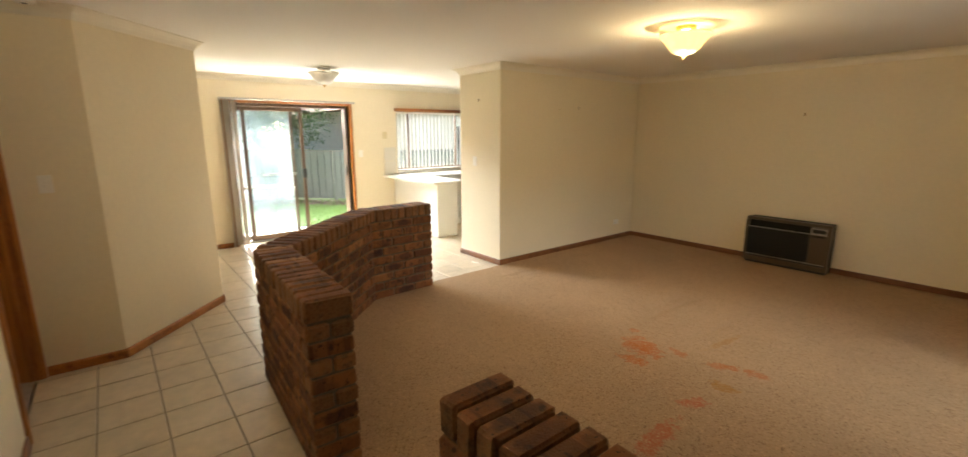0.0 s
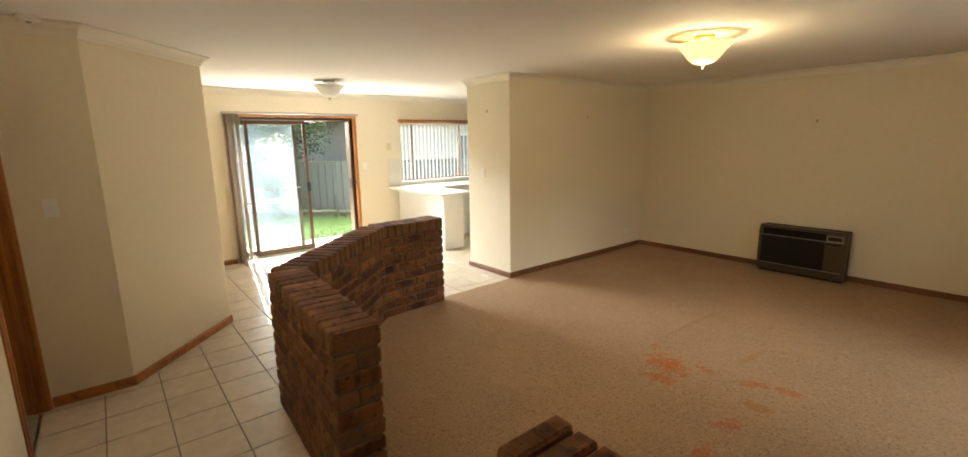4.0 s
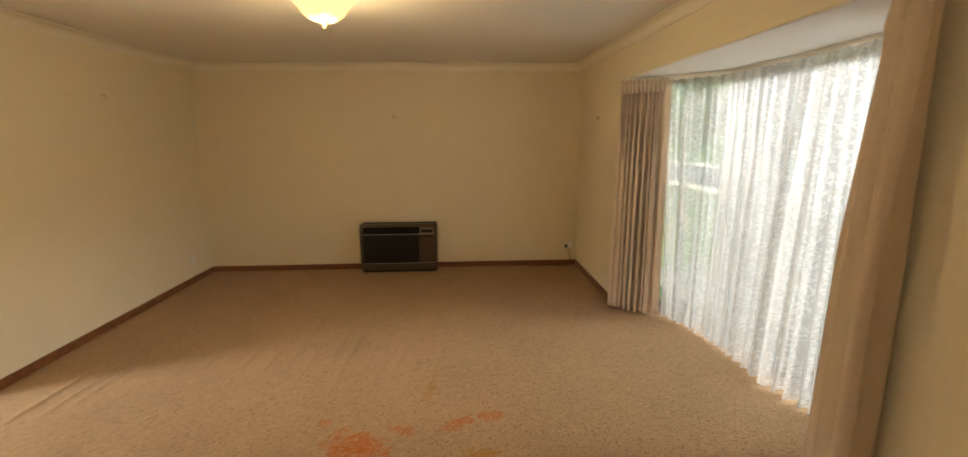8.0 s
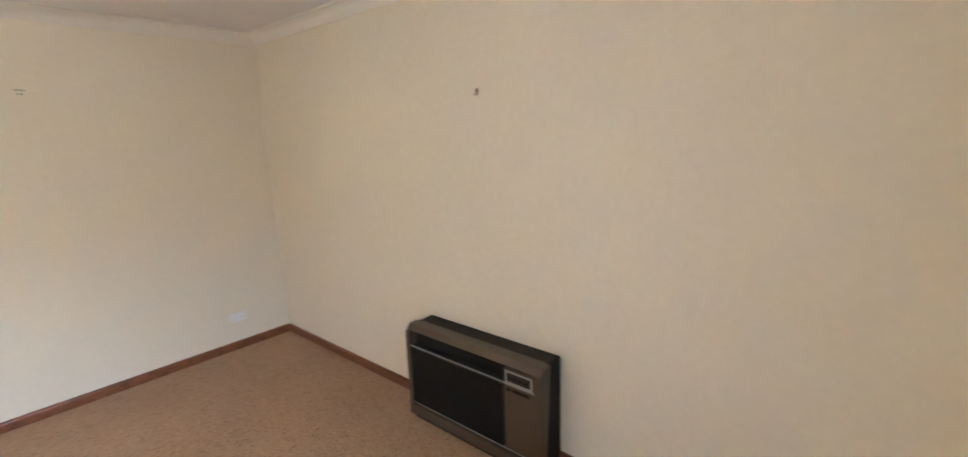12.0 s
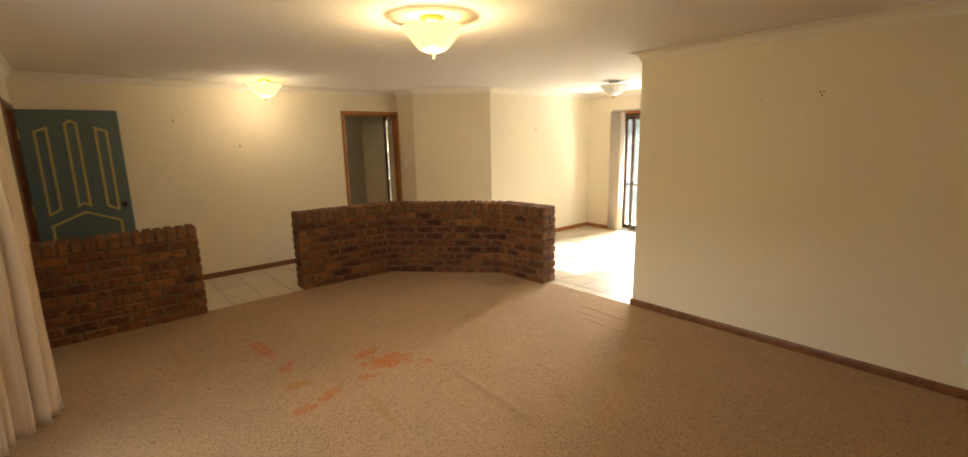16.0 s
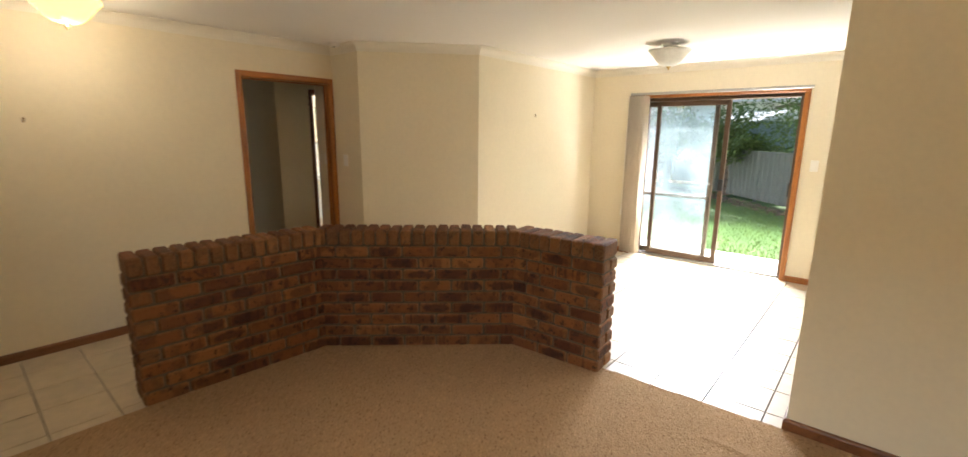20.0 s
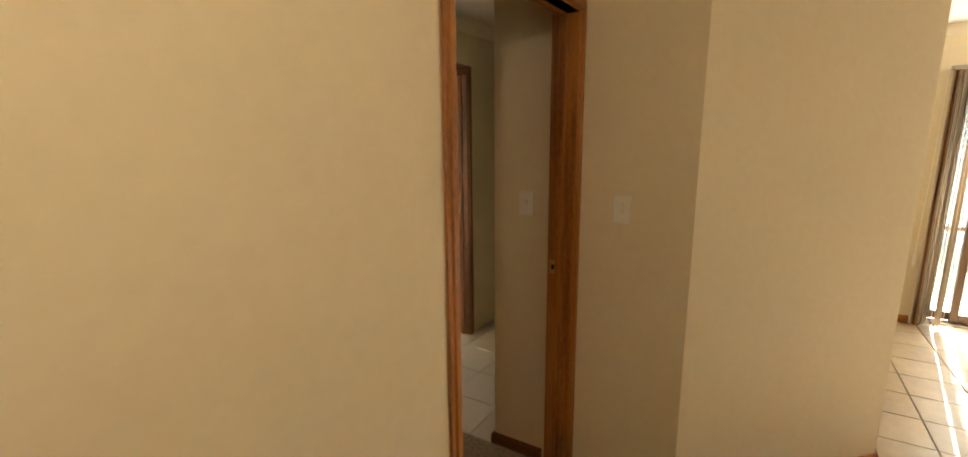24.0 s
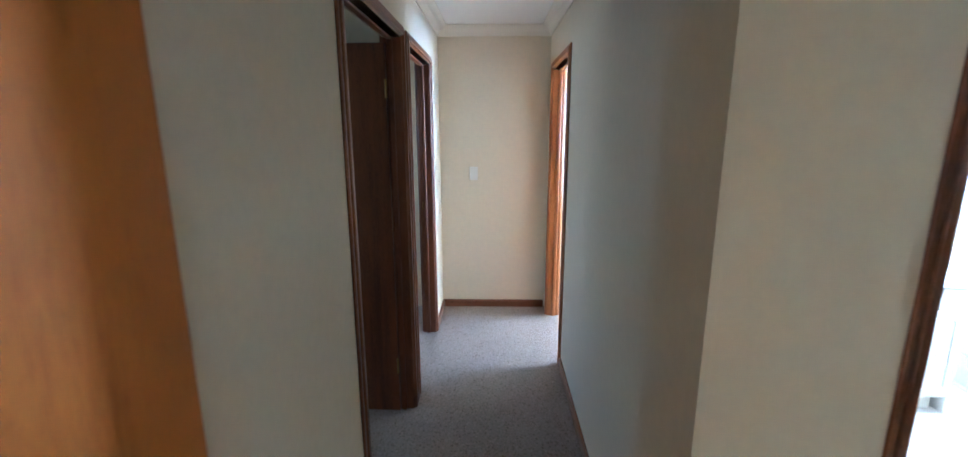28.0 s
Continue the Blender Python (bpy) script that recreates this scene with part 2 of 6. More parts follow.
def brick_material(name):
    """Clinker brick: each its own brown, with a burnt core, kiln stripes, dark specks and a pale bloom at the arrises."""
    m = material(name, (0.2, 0.08, 0.03), 0.7, bump=0.35, bump_scale=150, spec=0.35)
    nt = m.node_tree
    b = nt.nodes["Principled BSDF"]
    info, tc = nt.nodes.new("ShaderNodeObjectInfo"), nt.nodes.new("ShaderNodeTexCoord")

    def calc(op, a, v=0.5, c=None):
        n = nt.nodes.new("ShaderNodeMath")
        n.operation = op
        nt.links.new(a, n.inputs[0])
        for k, x in ((1, v), (2, c)):
            if isinstance(x, (int, float)):
                n.inputs[k].default_value = x
            elif x is not None:
                nt.links.new(x, n.inputs[k])
        return n.outputs[0]

    def band(x, a, z, top=1.0):
        n = nt.nodes.new("ShaderNodeMapRange")
        n.interpolation_type = "SMOOTHSTEP"
        n.inputs["From Min"].default_value, n.inputs["From Max"].default_value = a, z
        n.inputs["To Max"].default_value = top
        nt.links.new(x, n.inputs["Value"])
        return n.outputs["Result"]

    rand = info.outputs["Random"]
    second = calc("FRACT", calc("MULTIPLY", rand, 17.31))
    third = calc("FRACT", calc("MULTIPLY", rand, 41.77))
    base = nt.nodes.new("ShaderNodeValToRGB")
    cr = base.color_ramp
    cr.elements[0].color, cr.elements[1].color = (0.110, 0.037, 0.014, 1), (0.300, 0.130, 0.042, 1)
    for at, c in ((0.25, (0.185, 0.065, 0.020, 1)), (0.5, (0.245, 0.096, 0.029, 1)), (0.75, (0.20, 0.072, 0.023, 1))):
        cr.elements.new(at).color = c
    nt.links.new(rand, base.inputs["Fac"])
    shift = nt.nodes.new("ShaderNodeVectorMath")
    shift.operation = "MULTIPLY_ADD"
    shift.inputs[1].default_value = (37.0, 17.0, 23.0)
    nt.links.new(rand, shift.inputs[0])
    nt.links.new(tc.outputs["Object"], shift.inputs[2])
    flat = nt.nodes.new("ShaderNodeVectorMath")
    flat.operation = "MULTIPLY"
    flat.inputs[1].default_value = (1.0, 0.15, 0.12)
    nt.links.new(shift.outputs[0], flat.inputs[0])
    clouds = {}
    for nm, vec, sc, d in (("blot", shift, 22.0, 4.0), ("spot", shift, 75.0, 2.0), ("stripe", flat, 26.0, 1.0), ("tone", shift, 9.0, 2.0)):
        n = nt.nodes.new("ShaderNodeTexNoise")
        n.inputs["Scale"].default_value, n.inputs["Detail"].default_value = sc, d
        nt.links.new(vec.outputs[0], n.inputs["Vector"])
        clouds[nm] = n.outputs["Fac"]
    # distance from the middle of the long face
    core = nt.nodes.new("ShaderNodeMapping")
    core.inputs["Location"].default_value, core.inputs["Scale"].default_value = (0, 0, -1.27), (11.5, 0.0, 33.0)
    nt.links.new(tc.outputs["Object"], core.inputs["Vector"])
    ln = nt.nodes.new("ShaderNodeVectorMath")
    ln.operation = "LENGTH"
    nt.links.new(core.outputs[0], ln.inputs[0])
    far = calc("MULTIPLY_ADD", clouds["blot"], -2.2, ln.outputs["Value"])
    burnt = calc("MULTIPLY", band(far, 0.25, -0.35), band(second, 0.55, 1.0, 0.7))
    stripe = calc("MULTIPLY", band(clouds["stripe"], 0.52, 0.60), band(third, 0.4, 0.9, 0.6))
    cur = mix_into(nt, base.outputs[0], (0.070, 0.022, 0.010), band(clouds["tone"], 0.48, 0.62, 0.5))
    cur = mix_into(nt, cur, (0.045, 0.014, 0.008), stripe)
    cur = mix_into(nt, cur, (0.030, 0.011, 0.008), burnt)
    cur = mix_into(nt, cur, (0.024, 0.011, 0.008), band(clouds["blot"], 0.58, 0.66, 0.7))
    cur = mix_into(nt, cur, (0.012, 0.007, 0.005), band(clouds["spot"], 0.66, 0.70, 0.9))
    cur = mix_into(nt, cur, (0.27, 0.16, 0.075), calc("MULTIPLY", band(clouds["spot"], 0.46, 0.36, 0.22), band(ln.outputs["Value"], 0.95, 1.25)))
    # paler, limy arrises round each face
    axes = nt.nodes.new("ShaderNodeSeparateXYZ")
    nt.links.new(tc.outputs["Object"], axes.inputs[0])
    side = calc("MULTIPLY", calc("ABSOLUTE", axes.outputs[0], 0.0), 8.7)
    rise = calc("MULTIPLY", calc("ABSOLUTE", calc("SUBTRACT", axes.outputs[2], 0.038), 0.0), 26.3)
    rim = calc("MULTIPLY", band(calc("MAXIMUM", side, rise), 0.84, 0.97, 0.5), calc("MULTIPLY", band(clouds["spot"], 0.35, 0.55), band(rise, 1.4, 1.15)))
    cur = mix_into(nt, cur, (0.27, 0.155, 0.070), rim)
    nt.links.new(cur, b.inputs["Base Color"])
    return m


def carpet_material(name, colour, stains=()):
    """Twist-pile carpet with flecks; stains are (x, y, length, width, turn, colour, strength)."""
    m = material(name, colour, 1.0, var=0.10, scale=2.2, fine=150, bump=1.0, bump_scale=100, spec=0.1)
    nt = m.node_tree
    b = nt.nodes["Principled BSDF"]
    b.inputs["Sheen Weight"].default_value = 0.04
    geo = nt.nodes.new("ShaderNodeNewGeometry")
    cur = b.inputs["Base Color"].links[0].from_socket
    fleck = nt.nodes.new("ShaderNodeTexNoise")
    fleck.inputs["Scale"].default_value, fleck.inputs["Detail"].default_value = 90.0, 3.0
    nt.links.new(geo.outputs["Position"], fleck.inputs["Vector"])
    for a, z, c in ((0.58, 0.66, (colour[0] * 0.42, colour[1] * 0.34, colour[2] * 0.26)), (0.42, 0.33, tuple(min(v * 1.45, 0.8) for v in colour))):
        mr = nt.nodes.new("ShaderNodeMapRange")
        mr.inputs["From Min"].default_value, mr.inputs["From Max"].default_value, mr.inputs["To Max"].default_value = a, z, 0.7
        nt.links.new(fleck.outputs["Fac"], mr.inputs["Value"])
        cur = mix_into(nt, cur, c, mr.outputs["Result"])
    edge = nt.nodes.new("ShaderNodeTexNoise")
    edge.inputs["Scale"].default_value, edge.inputs["Detail"].default_value, edge.inputs["Roughness"].default_value = 11.0, 6.0, 0.78
    nt.links.new(geo.outputs["Position"], edge.inputs["Vector"])
    for x, y, length, width, turn, c, strength in stains:
        mp = nt.nodes.new("ShaderNodeMapping")
        mp.vector_type = "TEXTURE"
        mp.inputs["Location"].default_value, mp.inputs["Rotation"].default_value = (x, y, 0), (0, 0, radians(turn))
        mp.inputs["Scale"].default_value = (length / 2, width / 2, 1)
        nt.links.new(geo.outputs["Position"], mp.inputs["Vector"])
        ln = nt.nodes.new("ShaderNodeVectorMath")
        ln.operation = "LENGTH"
        nt.links.new(mp.outputs[0], ln.inputs[0])
        s1 = nt.nodes.new("ShaderNodeMath")
        s1.operation = "MULTIPLY_ADD"
        s1.inputs[1].default_value = -2.6
        nt.links.new(edge.outputs["Fac"], s1.inputs[0])
        nt.links.new(ln.outputs["Value"], s1.inputs[2])
        mr = nt.nodes.new("ShaderNodeMapRange")
        mr.inputs["From Min"].default_value, mr.inputs["From Max"].default_value = -0.52, -0.78
        mr.inputs["To Min"].default_value, mr.inputs["To Max"].default_value = 0.0, strength
        nt.links.new(s1.outputs[0], mr.inputs["Value"])
        tufts = nt.nodes.new("ShaderNodeMapRange")
        tufts.inputs["From Min"].default_value, tufts.inputs["From Max"].default_value, tufts.inputs["To Min"].default_value = 0.36, 0.56, 0.25
        nt.links.new(fleck.outputs["Fac"], tufts.inputs["Value"])
        patchy = nt.nodes.new("ShaderNodeMath")
        patchy.operation = "MULTIPLY"
        nt.links.new(mr.outputs["Result"], patchy.inputs[0])
        nt.links.new(tufts.outputs["Result"], patchy.inputs[1])
        cur = mix_into(nt, cur, c, patchy.outputs[0])
    nt.links.new(cur, b.inputs["Base Color"])
    return m


def cloth(name, colour, through=0.25, rough=0.9):
    """Woven cloth that lets some light through."""
    m = material(name, colour, rough, var=0.06, scale=3, fine=60, bump=0.12, bump_scale=400, spec=0.2)
    nt = m.node_tree
    b = nt.nodes["Principled BSDF"]
    tr, mx = nt.nodes.new("ShaderNodeBsdfTranslucent"), nt.nodes.new("ShaderNodeMixShader")
    tr.inputs["Color"].default_value = (*colour, 1)
    mx.inputs["Fac"].default_value = through
    nt.links.new(b.outputs[0], mx.inputs[1])
    nt.links.new(tr.outputs[0], mx.inputs[2])
    nt.links.new(mx.outputs[0], nt.nodes["Material Output"].inputs["Surface"])
    return m


def lace_material(name):
    """White net with a swirling woven pattern: open mesh between denser scrolls."""
    m = bpy.data.materials.new(name)
    m.use_nodes = True
    nt = m.node_tree
    nt.nodes.remove(nt.nodes["Principled BSDF"])
    uv = nt.nodes.new("ShaderNodeTexCoord")
    squeeze = nt.nodes.new("ShaderNodeMapping")
    squeeze.inputs["Scale"].default_value = (1.0, 0.62, 1.0)
    nt.links.new(uv.outputs["UV"], squeeze.inputs["Vector"])
    swirl, broad = nt.nodes.new("ShaderNodeTexNoise"), nt.nodes.new("ShaderNodeTexNoise")
    swirl.inputs["Scale"].default_value, swirl.inputs["Detail"].default_value, swirl.inputs["Distortion"].default_value = 34.0, 0.5, 1.2
    broad.inputs["Scale"].default_value, broad.inputs["Detail"].default_value = 4.0, 1.0
    for n in (swirl, broad):
        nt.links.new(squeeze.outputs[0], n.inputs["Vector"])
    ring = nt.nodes.new("ShaderNodeMath")
    ring.operation = "MULTIPLY"
    ring.inputs[1].default_value = 22.0
    sine = nt.nodes.new("ShaderNodeMath")
    sine.operation = "SINE"
    nt.links.new(swirl.outputs["Fac"], ring.inputs[0])
    nt.links.new(ring.outputs[0], sine.inputs[0])
    r = nt.nodes.new("ShaderNodeMapRange")
    r.inputs["From Min"].default_value, r.inputs["From Max"].default_value = -0.2, 0.95
    r.inputs["To Min"].default_value, r.inputs["To Max"].default_value = 0.57, 0.79
    nt.links.new(sine.outputs[0], r.inputs["Value"])
    band = nt.nodes.new("ShaderNodeTexWave")
    band.bands_direction = "X"
    band.inputs["Scale"].default_value, band.inputs["Distortion"].default_value = 1.7, 0.0
    nt.links.new(uv.outputs["UV"], band.inputs["Vector"])
    edge = nt.nodes.new("ShaderNodeMapRange")
    edge.interpolation_type = "SMOOTHSTEP"
    edge.inputs["From Min"].default_value, edge.inputs["From Max"].default_value = 0.18, 0.34
    nt.links.new(band.outputs["Fac"], edge.inputs["Value"])
    sheer = nt.nodes.new("ShaderNodeMix")
    sheer.inputs["A"].default_value = 0.48
    nt.links.new(edge.outputs["Result"], sheer.inputs["Factor"])
    nt.links.new(r.outputs["Result"], sheer.inputs["B"])
    r2 = nt.nodes.new("ShaderNodeMapRange")
    r2.inputs["From Min"].default_value, r2.inputs["From Max"].default_value = 0.4, 0.6
    r2.inputs["To Min"].default_value, r2.inputs["To Max"].default_value = 0.92, 1.08
    nt.links.new(broad.outputs["Fac"], r2.inputs["Value"])
    mul = nt.nodes.new("ShaderNodeMath")
    mul.operation, mul.use_clamp = "MULTIPLY", True
    nt.links.new(sheer.outputs["Result"], mul.inputs[0])
    nt.links.new(r2.outputs["Result"], mul.inputs[1])
    dif, tr, half, clear, mx = (nt.nodes.new("ShaderNode" + k) for k in ("BsdfDiffuse", "BsdfTranslucent", "MixShader", "BsdfTransparent", "MixShader"))
    dif.inputs["Color"].default_value = tr.inputs["Color"].default_value = (0.86, 0.86, 0.85, 1)
    half.inputs["Fac"].default_value = 0.5
    nt.links.new(dif.outputs[0], half.inputs[1])
    nt.links.new(tr.outputs[0], half.inputs[2])
    nt.links.new(mul.outputs[0], mx.inputs["Fac"])
    nt.links.new(clear.outputs[0], mx.inputs[1])
    nt.links.new(half.outputs[0], mx.inputs[2])
    nt.links.new(mx.outputs[0], nt.nodes["Material Output"].inputs["Surface"])
    return m


def dusty_glass(name, dust=0.05):
    """Clear glass under a film of dust that scatters sunlight."""
    m = glass(name)
    nt = m.node_tree
    out = nt.nodes["Material Output"]
    pane = out.inputs["Surface"].links[0].from_socket
    geo, n = nt.nodes.new("ShaderNodeNewGeometry"), nt.nodes.new("ShaderNodeTexNoise")
    n.inputs["Scale"].default_value, n.inputs["Detail"].default_value = 3.5, 6.0
    nt.links.new(geo.outputs["Position"], n.inputs["Vector"])
    r = nt.nodes.new("ShaderNodeMapRange")
    r.inputs["From Min"].default_value, r.inputs["From Max"].default_value = 0.3, 0.75
    r.inputs["To Min"].default_value, r.inputs["To Max"].default_value = dust * 0.6, dust * 1.5
    nt.links.new(n.outputs["Fac"], r.inputs["Value"])
    tr, mx = nt.nodes.new("ShaderNodeBsdfTranslucent"), nt.nodes.new("ShaderNodeMixShader")
    tr.inputs["Color"].default_value = (0.86, 0.92, 0.97, 1)
    nt.links.new(r.outputs["Result"], mx.inputs["Fac"])
    nt.links.new(pane, mx.inputs[1])
    nt.links.new(tr.outputs[0], mx.inputs[2])
    nt.links.new(mx.outputs[0], out.inputs["Surface"])
    return m


def glow_glass(name, colour, strength):
    """Marbled lamp glass, lit from within."""
    m = material(name, (0.16, 0.14, 0.11), 0.35, var=0.12, scale=25, fine=90, bump=0.05, bump_scale=60)
    b = m.node_tree.nodes["Principled BSDF"]
    b.inputs["Emission Color"].default_value = (*colour, 1)
    b.inputs["Emission Strength"].default_value = strength
    return m


BRICK = brick_material("clinker_brick")
RED, RUST, OCHRE = (0.43, 0.11, 0.045), (0.43, 0.125, 0.025), (0.37, 0.18, 0.035)
STAINS = [(2.40, -0.62, 0.50, 0.34, -20, RUST, 1.00), (2.48, -0.86, 0.30, 0.16, 10, RUST, 0.94), (2.62, -0.50, 0.24, 0.12, -20, RUST, 0.68),
          (3.07, -1.52, 0.62, 0.17, 94, RED, 0.81), (3.03, -1.04, 0.26, 0.14, 60, RED, 0.81), (3.06, -0.74, 0.24, 0.16, 0, OCHRE, 0.94),
          (2.94, -0.46, 0.30, 0.13, 30, RUST, 0.81), (3.12, -0.40, 0.26, 0.14, 0, RUST, 0.81), (2.76, -0.08, 0.60, 0.09, 82, OCHRE, 0.54), (2.19, -0.41, 0.15, 0.11, 0, RUST, 0.81)]
CARPET = carpet_material("beige_carpet", (0.40, 0.262, 0.148), STAINS)
HALL_CARPET = carpet_material("grey_beige_carpet", (0.36, 0.30, 0.245))
DRAPE = cloth("drape_cloth", (0.80, 0.66, 0.52), 0.14)
LACE = lace_material("lace_net")
BLIND = cloth("blind_cloth", (0.62, 0.53, 0.41), 0.2)
BLIND_WHITE = cloth("blind_white", (0.70, 0.69, 0.66), 0.25)
CLEAR = glass("window_glass")
DUSTY = dusty_glass("dusty_glass", 0.045)
BRONZE = material("bronze_aluminium", (0.13, 0.085, 0.055), 0.4, 0.6, var=0.05, bump=0)
SILVER = material("mill_aluminium", (0.45, 0.42, 0.38), 0.35, 0.8, var=0.05, bump=0)
CHROME = material("chrome", (0.75, 0.75, 0.75), 0.12, 1.0, var=0.02, bump=0)
BRASS = material("brass", (0.55, 0.36, 0.13), 0.3, 1.0, var=0.05, bump=0)
BLACK = material("black_plastic", (0.012, 0.012, 0.012), 0.45, var=0.1, bump=0.02)
DARK_VINYL = material("heater_dark_case", (0.010, 0.010, 0.008), 0.55, spec=0.2, var=0.15, scale=20, bump=0.05)
HEATER_TRIM = material("heater_bronze_panel", (0.09, 0.064, 0.041), 0.42, 0.25, var=0.06, scale=30, bump=0)
SWITCH = material("switch_plastic", (0.85, 0.82, 0.75), 0.35, var=0.01, bump=0)
TEAL = material("teal_door_paint", (0.105, 0.15, 0.155), 0.45, var=0.06, scale=8, bump=0.05, bump_scale=60)
GOLD = material("gold_moulding_paint", (0.52, 0.40, 0.12), 0.5, var=0.08, scale=30, bump=0)
CREAM_TILE = material("cream_wall_tile", (0.74, 0.69, 0.60), 0.2, var=0.03, scale=8, bump=0.02, per_object=0.03)
BATH_TILE = material("pale_bath_floor_tile", (0.66, 0.60, 0.52), 0.3, var=0.05, scale=6, bump=0.02, per_object=0.04)
CERAMIC = material("ceramic", (0.78, 0.74, 0.64), 0.12, var=0.02, bump=0)
MIRROR = material("mirror", (0.9, 0.9, 0.9), 0.01, 1.0, var=0.0, bump=0)
LIT_SHADE = glow_glass("lit_marble_glass", (1.0, 0.60, 0.15), 1.15)
BULB_GLOW = glow_glass("bulb_glow", (1.0, 0.80, 0.40), 14.0)
DARK_SHADE = material("unlit_marble_glass", (0.74, 0.72, 0.66), 0.3, var=0.1, scale=25, bump=0.05)
BATH_GLOBE = glow_glass("lit_globe", (1.0, 0.72, 0.35), 1.6)
CONCRETE = material("concrete", (0.46, 0.43, 0.38), 0.9, var=0.12, scale=2, bump=0.3, bump_scale=60)
PATIO = material("pale_patio_concrete", (0.62, 0.57, 0.51), 0.9, var=0.08, scale=2, bump=0.3, bump_scale=60)
GRASS = material("grass", (0.085, 0.15, 0.03), 0.9, var=0.35, scale=1.4, fine=45, bump=0.8, bump_scale=70)
BLADE = material("grass_blade", (0.12, 0.18, 0.04), 0.7, var=0.35, scale=1.5, bump=0)
ROAD = material("asphalt", (0.13, 0.13, 0.135), 0.9, var=0.12, scale=1.5, bump=0.3)
FENCE = material("fence_steel", (0.125, 0.135, 0.125), 0.5, 0.1, var=0.05, scale=3, bump=0.02)
LEAF = material("leaf", (0.085, 0.13, 0.035), 0.6, var=0.45, scale=2.5, fine=12, bump=0)
BARK = material("bark", (0.13, 0.10, 0.075), 0.95, var=0.3, scale=8, bump=0.7, bump_scale=30)
ROOFTILE = material("terracotta_roof", (0.36, 0.16, 0.10), 0.8, var=0.2, scale=6, bump=0.2, per_object=0.1)
STEEL_ROOF = material("pale_steel_roof", (0.62, 0.62, 0.60), 0.5, 0.1, var=0.05, bump=0)
SHED = material("blue_grey_shed", (0.16, 0.21, 0.24), 0.6, var=0.08, bump=0)
HOUSE = material("house_wall", (0.62, 0.54, 0.46), 0.85, var=0.12, scale=6, bump=0.1)
CARPAINT = material("dark_blue_car_paint", (0.03, 0.045, 0.075), 0.2, 0.4, var=0.03, bump=0, coat=0.8)
SCREEN = glass("screen_mesh", (0.16, 0.17, 0.18))
RUBBER = material("tyre_rubber", (0.02, 0.02, 0.02), 0.85, var=0.1, bump=0)


# ---- mesh helpers ----
def box(bm, x0, y0, z0, x1, y1, z1):
    r = bmesh.ops.create_cube(bm, size=1.0)
    for v in r["verts"]:
        v.co = Vector((x0 + (v.co.x + 0.5) * (x1 - x0), y0 + (v.co.y + 0.5) * (y1 - y0), z0 + (v.co.z + 0.5) * (z1 - z0)))
    return r["verts"]


def rbox(bm, x0, y0, z0, x1, y1, z1, r=0.004, seg=1):
    vs = box(bm, x0, y0, z0, x1, y1, z1)
    es = list({e for v in vs for e in v.link_edges})
    out = bmesh.ops.bevel(bm, geom=es, offset=r, segments=seg, affect="EDGES", profile=0.5)
    return vs


def prism(bm, poly, z0, z1):
    """A solid over a plan polygon."""
    lo = [bm.verts.new((x, y, z0)) for x, y in poly]
    hi = [bm.verts.new((x, y, z1)) for x, y in poly]
    bm.faces.new(lo[::-1])
    bm.faces.new(hi)
    for i in range(len(poly)):
        j = (i + 1) % len(poly)
        bm.faces.new((lo[i], lo[j], hi[j], hi[i]))


def lathe(bm, prof, c=(0, 0, 0), n=32, wave=None):
    """Turns (radius, height) pairs about a vertical axis."""
    rings = []
    for r, z in prof:
        if r < 1e-5:
            rings.append([bm.verts.new((c[0], c[1], c[2] + z))])
            continue
        rings.append([])
        for i in range(n):
            a = 2 * math.pi * i / n
            rr = r * (1 + (wave(a, r) if wave else 0))
            rings[-1].append(bm.verts.new((c[0] + rr * math.cos(a), c[1] + rr * math.sin(a), c[2] + z)))
    for p, q in zip(rings, rings[1:]):
        for i in range(n):
            j = (i + 1) % n
            if len(p) == 1 and len(q) > 1:
                bm.faces.new((p[0], q[j], q[i]))
            elif len(q) == 1 and len(p) > 1:
                bm.faces.new((p[i], p[j], q[0]))
            elif len(p) > 1:
                bm.faces.new((p[i], p[j], q[j], q[i]))


def tube(bm, pts, r=0.01, n=8):
    """A round bar along points."""
    pts = [Vector(p) for p in pts]
    rings = []
    for i, p in enumerate(pts):
        d = (pts[min(i + 1, len(pts) - 1)] - pts[max(i - 1, 0)]).normalized()
        u = d.orthogonal().normalized() if i == 0 else (u - d * u.dot(d)).normalized()
        w = d.cross(u)
        rings.append([bm.verts.new(p + r * (u * math.cos(2 * math.pi * k / n) + w * math.sin(2 * math.pi * k / n))) for k in range(n)])
    for a, b in zip(rings, rings[1:]):
        for k in range(n):
            bm.faces.new((a[k], a[(k + 1) % n], b[(k + 1) % n], b[k]))
    bm.faces.new(rings[0][::-1])
    bm.faces.new(rings[-1])


def finish(bm, name, mat, smooth=False):
    bmesh.ops.recalc_face_normals(bm, faces=bm.faces)
    me = bpy.data.meshes.new(name)
    bm.to_mesh(me)
    bm.free()
    if mat:
        me.materials.append(mat)
    if smooth:
        for p in me.polygons:
            p.use_smooth = True
    return me


